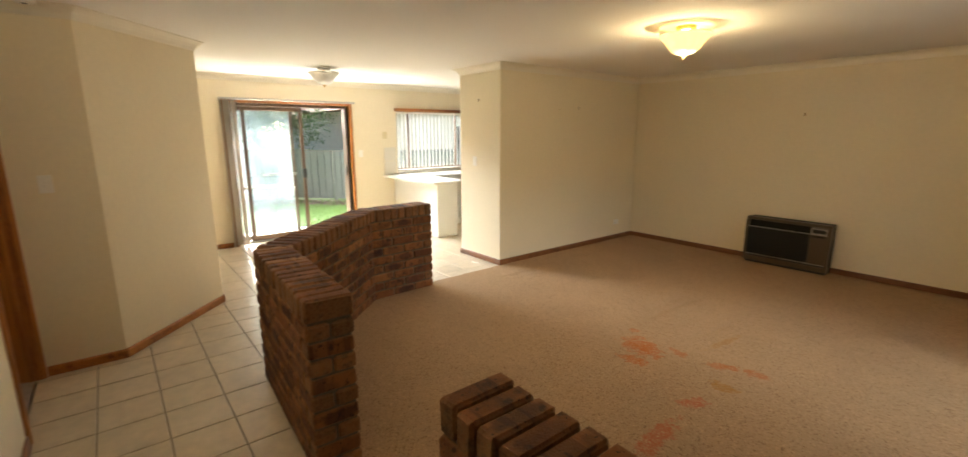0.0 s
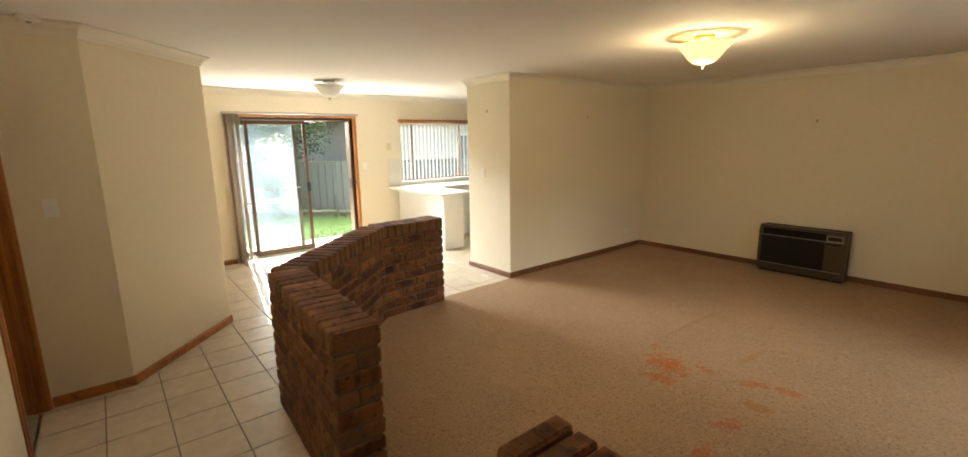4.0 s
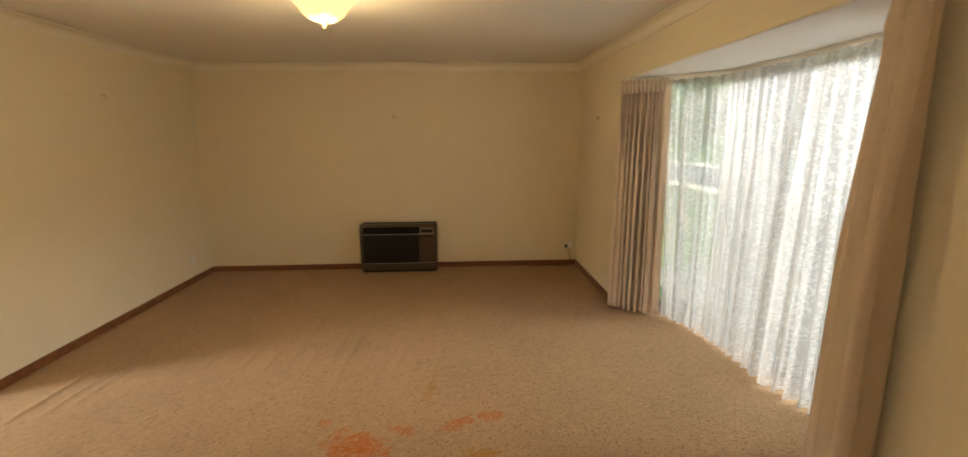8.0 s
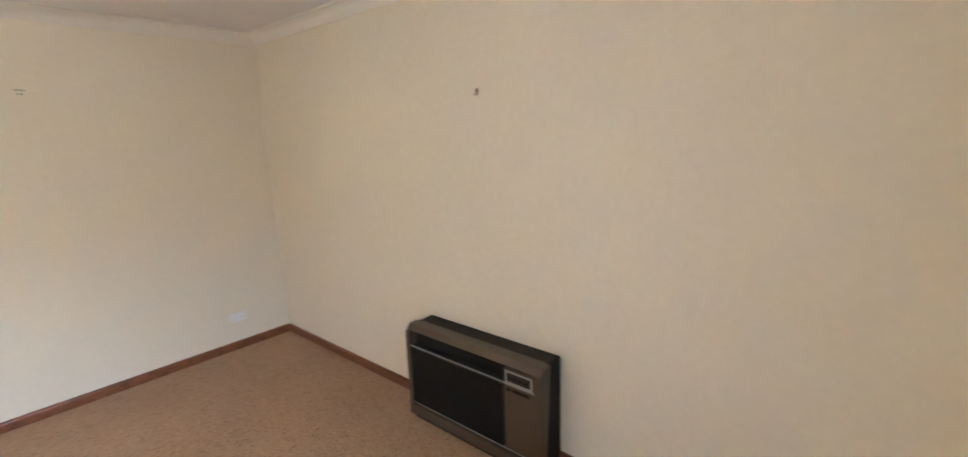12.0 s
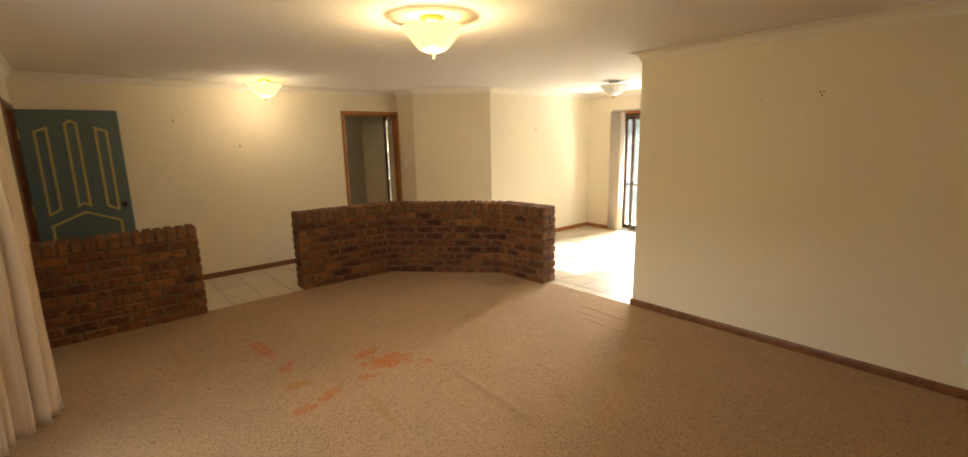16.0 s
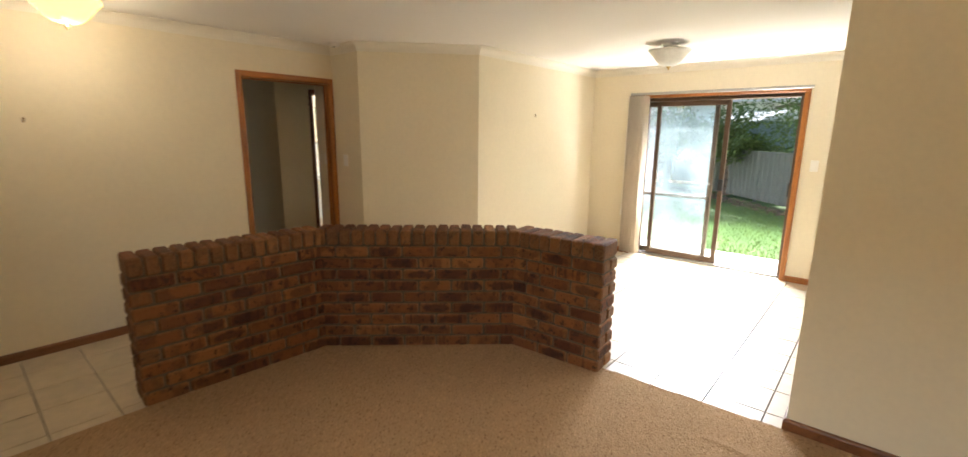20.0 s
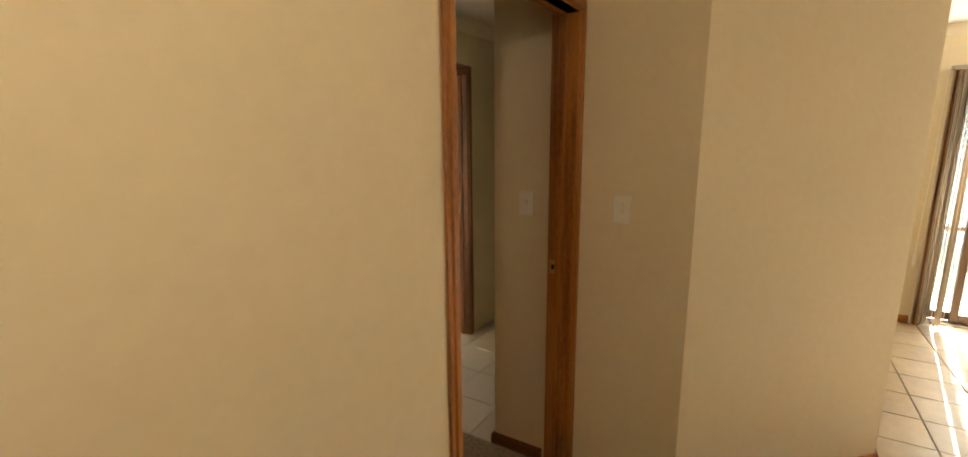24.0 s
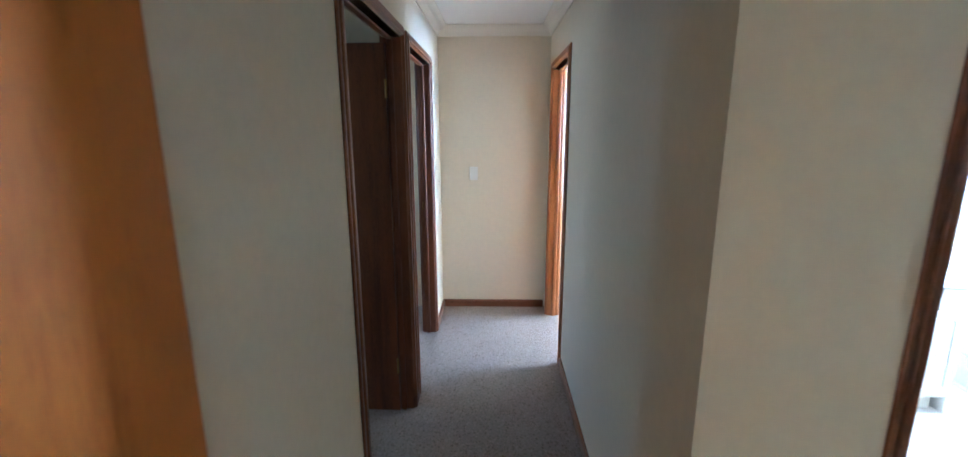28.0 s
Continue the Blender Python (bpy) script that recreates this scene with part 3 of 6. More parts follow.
def part(name, bm, mat, parent=None, label="", smooth=False):
    ob = new(name, finish(bm, name, mat, smooth))
    if parent is not None:
        ob.parent = parent
        ob.matrix_parent_inverse = Matrix.Identity(4)
    if label:
        ob["label"] = label
    return ob


def thing(name, place=(0, 0, 0), rz=0.0):
    """An empty base for a thing; parts are built in its own axes."""
    ob = new(name)
    ob.empty_display_size = 0.1
    ob.matrix_basis = pose(*place, 0, 0, rz)
    return ob


def B():
    return bmesh.new()


# ---- the shell ----
CEILING = 2.40
X_FRONT, Y_HEAT, Y_ENTRY, X_BACK, Y_DINE = 4.41, 2.76, -4.15, -3.13, -2.92
PANTRY = -0.79
A1, A2 = (0.108, -3.70), (-0.745, -2.92)


def wall(name, axis, at, thick, a, b, holes=(), top=CEILING + 0.1, mat=WALL, base=-0.3):
    """A straight wall along x or y, its room face at 'at', thick to one side, with openings (from, to, bottom, top)."""
    bm = B()

    def slab(s0, s1, z0, z1):
        if s1 - s0 < 1e-4 or z1 - z0 < 1e-4:
            return
        lo, hi = min(at, at + thick), max(at, at + thick)
        if axis == "x":
            box(bm, s0, lo, z0, s1, hi, z1)
        else:
            box(bm, lo, s0, z0, hi, s1, z1)

    s = a
    for h0, h1, z0, z1 in sorted(holes):
        slab(s, h0, base, top)
        slab(h0, h1, base, z0)
        slab(h0, h1, z1, top)
        s = h1
    slab(s, b, base, top)
    ob = part(name, bm, mat)
    return tagged(ob, kind="structure")


DOOR_HEAD = 2.04
wall("wall_front", "y", X_FRONT, 0.24, -8.8, 3.0, [(-4.10, -3.22, 0, 2.06), (-1.35, 1.30, 0, 2.07), (-6.96, -6.3, 0.5, 2.0), (-8.4, -7.4, 0.9, 2.0)])
wall("wall_heater", "x", Y_HEAT, 0.24, -3.37, X_FRONT)
wall("wall_back", "y", X_BACK, -0.24, -9.8, 2.76, [(-2.28, -0.52, 0, 2.03), (0.33, 2.10, 0.97, 1.98), (-7.22, -6.40, 1.20, 2.08), (-9.3, -7.9, 0.9, 2.0)])
wall("wall_partition", "y", 0.0, -0.09, 0.09, 2.76)
wall("wall_partition_end", "x", 0.0, 0.09, PANTRY, 0.0)
wall("wall_pantry", "y", PANTRY, 0.09, 0.09, 2.76)
wall("wall_dining", "x", Y_DINE, -0.09, X_BACK, A2[0])
wall("wall_switch", "y", A1[0], -0.09, Y_ENTRY, A1[1])
wall("wall_entry", "x", Y_ENTRY, -0.10, 0.0, X_FRONT, [(0.125, 1.02, -0.02, DOOR_HEAD)])
bm = B()
prism(bm, [A2, A1, (A1[0] - 0.09, A1[1]), (A2[0], A2[1] - 0.09)], -0.3, CEILING + 0.1)
tagged(part("wall_angled", bm, WALL), kind="structure")
# hall, vestibule, bathroom and the rooms beyond
X_HL, X_HR, Y_END, Y_BATH = 1.0, 0.08, -8.50, -5.445
wall("wall_hall_bedroom", "y", X_HL, 0.09, Y_END, Y_ENTRY - 0.10, [(-6.944, -5.956, -0.02, DOOR_HEAD), (-7.974, -7.06, -0.02, DOOR_HEAD)])
wall("wall_hall_bath", "y", X_HR, -0.09, Y_END, Y_BATH, [(-8.33, -7.446, -0.02, DOOR_HEAD)])
wall("wall_hall_end", "x", Y_END, -0.09, -0.01, 4.42)
wall("wall_vestibule_side", "y", 0.058, -0.09, -4.58, Y_ENTRY - 0.10)
wall("wall_vestibule_back", "x", -4.49, -0.09, -1.45, -0.032)
wall("wall_vestibule_west", "y", -1.45, -0.09, Y_BATH, -4.49)
wall("wall_bathroom_door", "x", Y_BATH, -0.09, X_BACK, -0.01, [(-1.05, -0.374, -0.02, DOOR_HEAD)])
wall("wall_bathroom_vanity", "x", -7.38, -0.09, X_BACK, -0.01)
wall("wall_end_room", "x", -9.7, -0.1, X_BACK, 0.08)
wall("wall_end_room_side", "y", -0.01, 0.09, -9.7, -8.59)
wall("wall_bedrooms_between", "x", -6.975, -0.06, 1.09, 4.42)

bm = B()
box(bm, -3.37, -9.9, CEILING, 4.66, 3.0, CEILING + 0.12)
tagged(part("ceiling", bm, CEIL), kind="structure")
bm = B()
box(bm, -3.37, -9.9, -0.32, 4.66, 3.0, -0.02)
tagged(part("floor_slab", bm, GROUT), kind="structure")


def sweep(bm, path, profile, closed=False):
    """Runs a profile (out from the wall, height) along a plan path whose room side lies to the left, with mitred corners."""
    n = len(path)
    rings = []
    for i in range(n):
        p = Vector(path[i])
        ds = []
        if closed or i > 0:
            ds.append((p - Vector(path[i - 1])).normalized())
        if closed or i < n - 1:
            ds.append((Vector(path[(i + 1) % n]) - p).normalized())
        ns = [Vector((-d.y, d.x)) for d in ds]
        m = sum(ns, Vector((0, 0))).normalized()
        m = m / max(m.dot(ns[0]), 0.2)
        rings.append([bm.verts.new((p.x + m.x * o, p.y + m.y * o, z)) for o, z in profile])
    for i in range(n if closed else n - 1):
        a, b = rings[i], rings[(i + 1) % n]
        for k in range(len(profile)):
            l = (k + 1) % len(profile)
            bm.faces.new((a[k], a[l], b[l], b[k]))
    if not closed:
        bm.faces.new(rings[0])
        bm.faces.new(rings[-1][::-1])


C = CEILING - 0.001
COVE = [(0.001, C), (0.001, C - 0.078), (0.007, C - 0.078), (0.011, C - 0.068), (0.018, C - 0.050), (0.032, C - 0.030), (0.052, C - 0.016), (0.070, C - 0.010), (0.078, C - 0.006), (0.078, C)]
ROOM = [(X_FRONT, Y_ENTRY), (X_FRONT, Y_HEAT), (0, Y_HEAT), (0, 0), (PANTRY, 0), (PANTRY, Y_HEAT), (X_BACK, Y_HEAT), (X_BACK, Y_DINE), A2, A1, (A1[0], Y_ENTRY)]
HALL = [(X_HL, Y_ENTRY - 0.10), (0.058, Y_ENTRY - 0.10), (0.058, -4.58), (-1.45, -4.58), (-1.45, Y_BATH), (X_HR, Y_BATH), (X_HR, Y_END), (X_HL, Y_END)]
for nm, pth in (("cornice_living", ROOM), ("cornice_hall", HALL), ("cornice_bathroom", [(-0.01, -5.535), (X_BACK, -5.535), (X_BACK, -7.38), (-0.01, -7.38)])):
    bm = B()
    sweep(bm, pth, COVE, True)
    tagged(part(nm, bm, CORNICE, smooth=False), kind="structure")

# ---- floors ----
RIDGES = [((2.125, -0.16), (2.16, 0.78), 0.022), ((2.565, -0.27), (2.66, 0.38), 0.017), ((1.59, 0.12), (1.63, 0.95), 0.012), ((0.38, -0.36), (0.42, 0.32), 0.014),
          ((3.63, -2.23), (3.60, -1.64), 0.012), ((3.345, -2.45), (3.34, -1.95), 0.010), ((2.36, -0.2), (2.42, 0.45), 0.009), ((1.86, 0.0), (1.90, 0.7), 0.009), ((3.49, -2.35), (3.47, -1.9), 0.008),
          ((1.15, 0.2), (1.22, 1.0), 0.008), ((0.62, -0.2), (0.66, 0.5), 0.008),
          ((2.02, 0.25), (2.05, 0.95), 0.010), ((2.27, 0.05), (2.33, 0.7), 0.009), ((2.47, -0.05), (2.55, 0.55), 0.008), ((1.73, 0.4), (1.76, 1.2), 0.008), ((1.42, 0.1), (1.47, 1.3), 0.008), ((0.52, -0.3), (0.55, 0.2), 0.009)]


def carpet_height(x, y):
    h = 0.006 + 0.0015 * noise.noise((x * 1.7, y * 1.7, 0))
    for a, b, top in RIDGES:
        a, b = Vector(a), Vector(b)
        d = b - a
        s = (Vector((x, y)) - a).dot(d) / d.length_squared
        if -0.2 < s < 1.2:
            off = (x - a.x - d.x * s)
            wide = 0.015 if off > 0 else 0.032
            h += 0.62 * top * math.exp(-((off / wide) ** 2)) * max(0.0, 1 - (2 * s - 1) ** 4 if 0 <= s <= 1 else 0)
    return h


def inside(p, poly):
    hit = False
    for (x0, y0), (x1, y1) in zip(poly, poly[1:] + poly[:1]):
        if (y0 > p[1]) != (y1 > p[1]) and p[0] < (x1 - x0) * (p[1] - y0) / (y1 - y0) + x0:
            hit = not hit
    return hit


LIVING_FLOOR = [(4.45, -2.84), (4.45, -1.40), (4.80, -1.10), (5.10, -0.75), (5.10, 0.75), (4.80, 1.1), (4.45, 1.35), (4.45, 2.80), (-0.04, 2.80), (0.015, -0.02), (0.05, -1.2), (0.05, -1.82), (1.08, -2.88), (2.22, -2.88), (2.22, -2.84)]
GRID = 0.0125
bm = B()
_v = {}
for i in range(int(5.4 / GRID)):
    for j in range(int(5.8 / GRID)):
        x, y = -0.1 + i * GRID, -2.96 + j * GRID
        if not inside((x + GRID / 2, y + GRID / 2), LIVING_FLOOR):
            continue
        q = []
        for di, dj in ((0, 0), (1, 0), (1, 1), (0, 1)):
            k = (i + di, j + dj)
            if k not in _v:
                px, py = x + di * GRID, y + dj * GRID
                _v[k] = bm.verts.new((px, py, carpet_height(px, py)))
            q.append(_v[k])
        bm.faces.new(q)
carpet = part("carpet", bm, CARPET, smooth=True)
tagged(carpet, kind="structure")
bm = B()
prism(bm, LIVING_FLOOR, -0.02, -0.004)
tagged(part("carpet_underlay", bm, CARPET), kind="structure")
bm = B()
prism(bm, [(X_HR - 0.005, Y_END), (X_HL, Y_END), (X_HL, Y_ENTRY - 0.045), (X_HR - 0.005, Y_ENTRY - 0.045)], -0.02, 0.007)
tagged(part("hall_carpet", bm, HALL_CARPET), kind="structure")
for nm, poly in (("bedroom_carpet", [(1.0, -8.5), (4.42, -8.5), (4.42, -4.3), (1.0, -4.3)]), ("end_room_carpet", [(-3.13, -9.7), (0.08, -9.7), (0.08, -7.47), (-3.13, -7.47)])):
    bm = B()
    prism(bm, poly, -0.02, 0.003)
    tagged(part(nm, bm, HALL_CARPET), kind="structure")


# ---- baseboards ----
SKIRT = [(0.0, 0.0), (0.0, 0.066), (0.006, 0.066), (0.012, 0.060), (0.015, 0.050), (0.015, 0.0)]


def baseboard(name, path, mat, z=0.0, label=""):
    bm = B()
    sweep(bm, path, [(o + 0.001, h + z) for o, h in SKIRT])
    return tagged(part(name, bm, mat), kind="structure")


baseboard("baseboard_living", [(X_FRONT, 1.30), (X_FRONT, Y_HEAT), (0, Y_HEAT), (0, 0), (PANTRY, 0), (PANTRY, 0.3)], BASE_X, 0.004)
baseboard("baseboard_front", [(X_FRONT, -2.84), (X_FRONT, -1.35)], BASE_Y, 0.004)
baseboard("baseboard_entry", [(1.047, Y_ENTRY), (X_FRONT - 0.01, Y_ENTRY)], BASE_X)
baseboard("baseboard_dining", [(X_BACK, -2.36), (X_BACK, Y_DINE), A2, A1, (A1[0], Y_ENTRY + 0.02)], TIMBER_X)
baseboard("baseboard_slider", [(X_BACK, 0.24), (X_BACK, -0.47)], TIMBER_Y)
baseboard("baseboard_hall_left", [(X_HL, -5.93), (X_HL, Y_ENTRY - 0.11)], BASE_Y, 0.005)
baseboard("baseboard_hall_mid", [(X_HL, -7.033), (X_HL, -6.971)], BASE_Y, 0.005)
baseboard("baseboard_hall_end", [(X_HR + 0.015, Y_END), (X_HL, Y_END), (X_HL, -8.001)], BASE_X, 0.005)
baseboard("baseboard_hall_right", [(-0.347, Y_BATH), (X_HR, Y_BATH), (X_HR, -7.419)], BASE_Y, 0.005)
baseboard("baseboard_vestibule", [(0.058, Y_ENTRY - 0.165), (0.058, -4.58), (-0.04, -4.58)], BASE_Y)


# ---- door frames and doors ----
def door_frame(name, axis, face, thick, a, b, head, dark=False, both=True, stop=True):
    """Timber lining with architraves either side; the opening runs from a to b along the axis."""
    fr = thing(name)
    tagged(fr, kind="structure")

    def bar(nm, s0, s1, d0, d1, z0, z1, mat):
        bm = B()
        if axis == "x":
            rbox(bm, s0, min(d0, d1), z0, s1, max(d0, d1), z1, 0.004)
        else:
            rbox(bm, min(d0, d1), s0, z0, max(d0, d1), s1, z1, 0.004)
        return part(nm, bm, mat, fr)

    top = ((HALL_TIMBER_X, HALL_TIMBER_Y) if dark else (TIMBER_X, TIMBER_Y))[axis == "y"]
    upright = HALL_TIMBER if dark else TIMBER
    sgn = 1 if thick > 0 else -1
    d0, d1 = face - sgn * 0.004, face + thick + sgn * 0.004
    bar("jamb", a - 0.002, a + 0.03, d0, d1, 0, head, upright)
    bar("jamb", b - 0.03, b + 0.002, d0, d1, 0, head, upright)
    bar("head_jamb", a + 0.03, b - 0.03, d0, d1, head - 0.03, head + 0.002, top)
    if stop:
        m = face + thick * 0.45
        for s0, s1 in ((a + 0.03, a + 0.042), (b - 0.042, b - 0.03)):
            bar("door_stop", s0, s1, m, m + sgn * 0.03, 0, head - 0.03, upright)
        bar("door_stop", a + 0.042, b - 0.042, m, m + sgn * 0.03, head - 0.042, head - 0.03, top)
    for f, out in ((face, -sgn), (face + thick, sgn))[: 2 if both else 1]:
        for step, i0, i1 in ((0.010, 0.024, -0.026), (0.017, 0.020, -0.006)):
            bar("architrave", a + i1, a + i0, f, f + out * step, 0, head - i1, upright)
            bar("architrave", b - i0, b - i1, f, f + out * step, 0, head - i1, upright)
            bar("architrave", a + i0, b - i0, f, f + out * step, head - i0, head - i1, top)
    return fr


door_frame("door_frame_hall", "x", Y_ENTRY, -0.10, 0.125, 1.02, DOOR_HEAD + 0.03)
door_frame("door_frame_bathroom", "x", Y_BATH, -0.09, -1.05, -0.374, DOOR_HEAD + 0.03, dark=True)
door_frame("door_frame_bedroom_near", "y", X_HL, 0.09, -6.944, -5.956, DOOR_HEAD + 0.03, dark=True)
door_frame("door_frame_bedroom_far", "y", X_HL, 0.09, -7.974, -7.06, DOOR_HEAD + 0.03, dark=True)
door_frame("door_frame_end_room", "y", X_HR, -0.09, -8.33, -7.446, DOOR_HEAD + 0.03)
# Darker timber puts the shade of the backlit doorway into this frame's colour.
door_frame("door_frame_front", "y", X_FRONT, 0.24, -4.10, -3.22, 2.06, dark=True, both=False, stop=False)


def strike(frame_ob, place, axis):
    bm = B()
    x, y, z = place
    if axis == "x":
        rbox(bm, x - 0.0015, y - 0.016, z - 0.03, x + 0.0015, y + 0.016, z + 0.03, 0.001)
    else:
        rbox(bm, x - 0.016, y - 0.0015, z - 0.03, x + 0.016, y + 0.0015, z + 0.03, 0.001)
    p = part("strike_plate", bm, BRASS, frame_ob, "small brass strike plate")
    bm = B()
    if axis == "x":
        box(bm, x + 0.0008, y - 0.007, z - 0.011, x + 0.0022, y + 0.007, z + 0.011)
    else:
        box(bm, x - 0.007, y - 0.0022, z - 0.011, x + 0.007, y + 0.0022, z + 0.011)
    part("latch_hole", bm, BLACK, p)


strike(bpy.data.objects["door_frame_hall"], (0.157, -4.235, 1.03), "x")
strike(bpy.data.objects["door_frame_bedroom_far"], (1.06, -7.942, 1.03), "y")
strike(bpy.data.objects["door_frame_end_room"], (0.02, -8.299, 1.03), "y")
strike(bpy.data.objects["door_frame_bathroom"], (-1.018, -5.51, 1.03), "x")


def knob(parent, place, out, mat, name="door_knob"):
    """A turned knob on a rose; out is the way it points."""
    bm = B()
    lathe(bm, [(0.0, 0.0), (0.031, 0.0), (0.031, 0.004), (0.025, 0.009), (0.011, 0.011), (0.010, 0.028), (0.017, 0.034), (0.027, 0.048), (0.028, 0.060), (0.022, 0.066), (0.0, 0.067)], n=20)
    bm.transform(Matrix.Translation(place) @ Vector(out).to_track_quat("Z", "Y").to_matrix().to_4x4())
    return part(name, bm, mat, parent, smooth=True)


VENEER.node_tree.nodes["Principled BSDF"].inputs["Specular IOR Level"].default_value = 0.25
# Darker door timber: the shade on the bedroom doors is in its colour.
SHADED_TIMBER = wood("shaded_door_timber", (0.07, 0.02, 0.006), (0.22, 0.07, 0.018), along="z", rough=0.35)
WALNUT = wood("turned_wood_knob", (0.06, 0.016, 0.006), (0.2, 0.055, 0.02), along="z", rough=0.25)


def flush_door(name, hinge, rz, width, label, knob_z=1.03, mat=VENEER):
    """A flush veneered door, built from its hinge along +x, 36 mm thick."""
    d = thing(name, hinge, rz)
    bm = B()
    rbox(bm, 0.0, -0.018, 0.012, width, 0.018, 2.01, 0.0015)
    part("door_leaf", bm, mat, d)
    for x0, x1 in ((-0.0, 0.004), (width - 0.004, width)):
        bm = B()
        box(bm, x0 - 0.0006, -0.0175, 0.013, x1 + 0.0006, 0.0175, 2.009)
        part("lipping", bm, mat, d)
    for s in (1, -1):
        r = knob(d, (width - 0.06, s * 0.018, knob_z), (0, s, 0), WALNUT)
        bm = B()
        lathe(bm, [(0, 0), (0.034, 0), (0.034, 0.003), (0.028, 0.006), (0, 0.006)], n=20)
        bm.transform(Matrix.Translation((width - 0.06, s * 0.018, knob_z)) @ Vector((0, s, 0)).to_track_quat("Z", "Y").to_matrix().to_4x4())
        part("rose", bm, BRASS, r, "brass rose", smooth=True)
    for z in (0.25, 1.75):
        bm = B()
        tube(bm, [(0.0, 0.02, z), (0.0, 0.02, z + 0.09)], 0.006)
        part("hinge", bm, BRASS, d)
    return tagged(d, label, "door")


flush_door("interior_door", (0.972, -4.264, 0), -90.6, 0.805, "honey-brown veneered flush door standing wide open along the hall wall")
flush_door("interior_door", (1.075, -6.90, 0), -2.0, 0.80, "timber flush door in a shaded tone, open into the bedroom", mat=SHADED_TIMBER)
flush_door("interior_door", (1.075, -7.10, 0), 2.0, 0.80, "timber flush door open into the far bedroom", mat=SHADED_TIMBER)
flush_door("interior_door", (0.005, -7.485, 0), 176.0, 0.76, "orange-brown timber door open into the end room")

# front door: teal, with gold-edged shaped panels
fd = thing("front_door", (X_FRONT - 0.012, -4.085, 0), 180.0)
bm = B()
rbox(bm, 0.0, -0.04, 0.012, 0.79, 0.0, 2.04, 0.002)
part("door_leaf", bm, TEAL, fd, "teal painted leaf")


def moulding(pts, w=0.011):
    bm = B()
    n = len(pts)
    rings = []
    for i in range(n):
        p, a, b = Vector(pts[i]), Vector(pts[i - 1]), Vector(pts[(i + 1) % n])
        n1, n2 = (p - a).normalized(), (b - p).normalized()
        n1, n2 = Vector((-n1.y, n1.x)), Vector((-n2.y, n2.x))
        m = (n1 + n2).normalized()
        m = m / max(m.dot(n1), 0.3)
        rings.append([bm.verts.new((p.x + m.x * o, d, p.y + m.y * o)) for o, d in ((-w, -0.04), (-w * 0.6, -0.049), (0, -0.0455), (w * 0.6, -0.049), (w, -0.04))])
    for i in range(n):
        a, b = rings[i], rings[(i + 1) % n]
        for k in range(4):
            bm.faces.new((a[k], a[k + 1], b[k + 1], b[k]))
    return part("panel_moulding", bm, GOLD, fd, "gold painted moulding")


for mirror in (False, True):
    pts = [(0.115, 0.99), (0.205, 0.97 + 0.07), (0.205, 1.86), (0.115, 1.825)]
    if mirror:
        pts = [(0.79 - x, z) for x, z in pts][::-1]
    moulding(pts)
moulding([(0.35, 1.06), (0.395, 1.085), (0.44, 1.06), (0.44, 1.90), (0.395, 1.935), (0.35, 1.90)])
moulding([(0.115, 0.22), (0.675, 0.22), (0.675, 0.87), (0.395, 0.99), (0.115, 0.87)])
knob(fd, (0.73, -0.04, 1.04), (0, -1, 0), BLACK)
for z in (0.25, 1.0, 1.75):
    bm = B()
    tube(bm, [(0.0, -0.045, z), (0.0, -0.045, z + 0.1)], 0.007)
    part("hinge", bm, BRASS, fd)
tagged(fd, "teal painted front door with gold-edged shaped panels, standing open", "door")


# dark security screen in the front doorway
scr = thing("screen_door")
for nm, y0, y1, z0, z1 in (("stile", -4.062, -4.0, 0.02, 2.02), ("stile", -3.33, -3.258, 0.02, 2.02), ("rail", -4.0, -3.33, 0.02, 0.14), ("rail", -4.0, -3.33, 0.95, 1.03), ("rail", -4.0, -3.33, 1.94, 2.02)):
    bm = B()
    rbox(bm, 4.575, y0, z0, 4.61, y1, z1, 0.003)
    part(nm, bm, BLACK, scr)
for z0, z1 in ((0.14, 0.95), (1.03, 1.94)):
    bm = B()
    box(bm, 4.59, -4.0, z0, 4.594, -3.33, z1)
    part("mesh_panel", bm, SCREEN, scr, "dark fly mesh")
tagged(scr, "dark framed mesh screen door shut across the front doorway", "screen door")


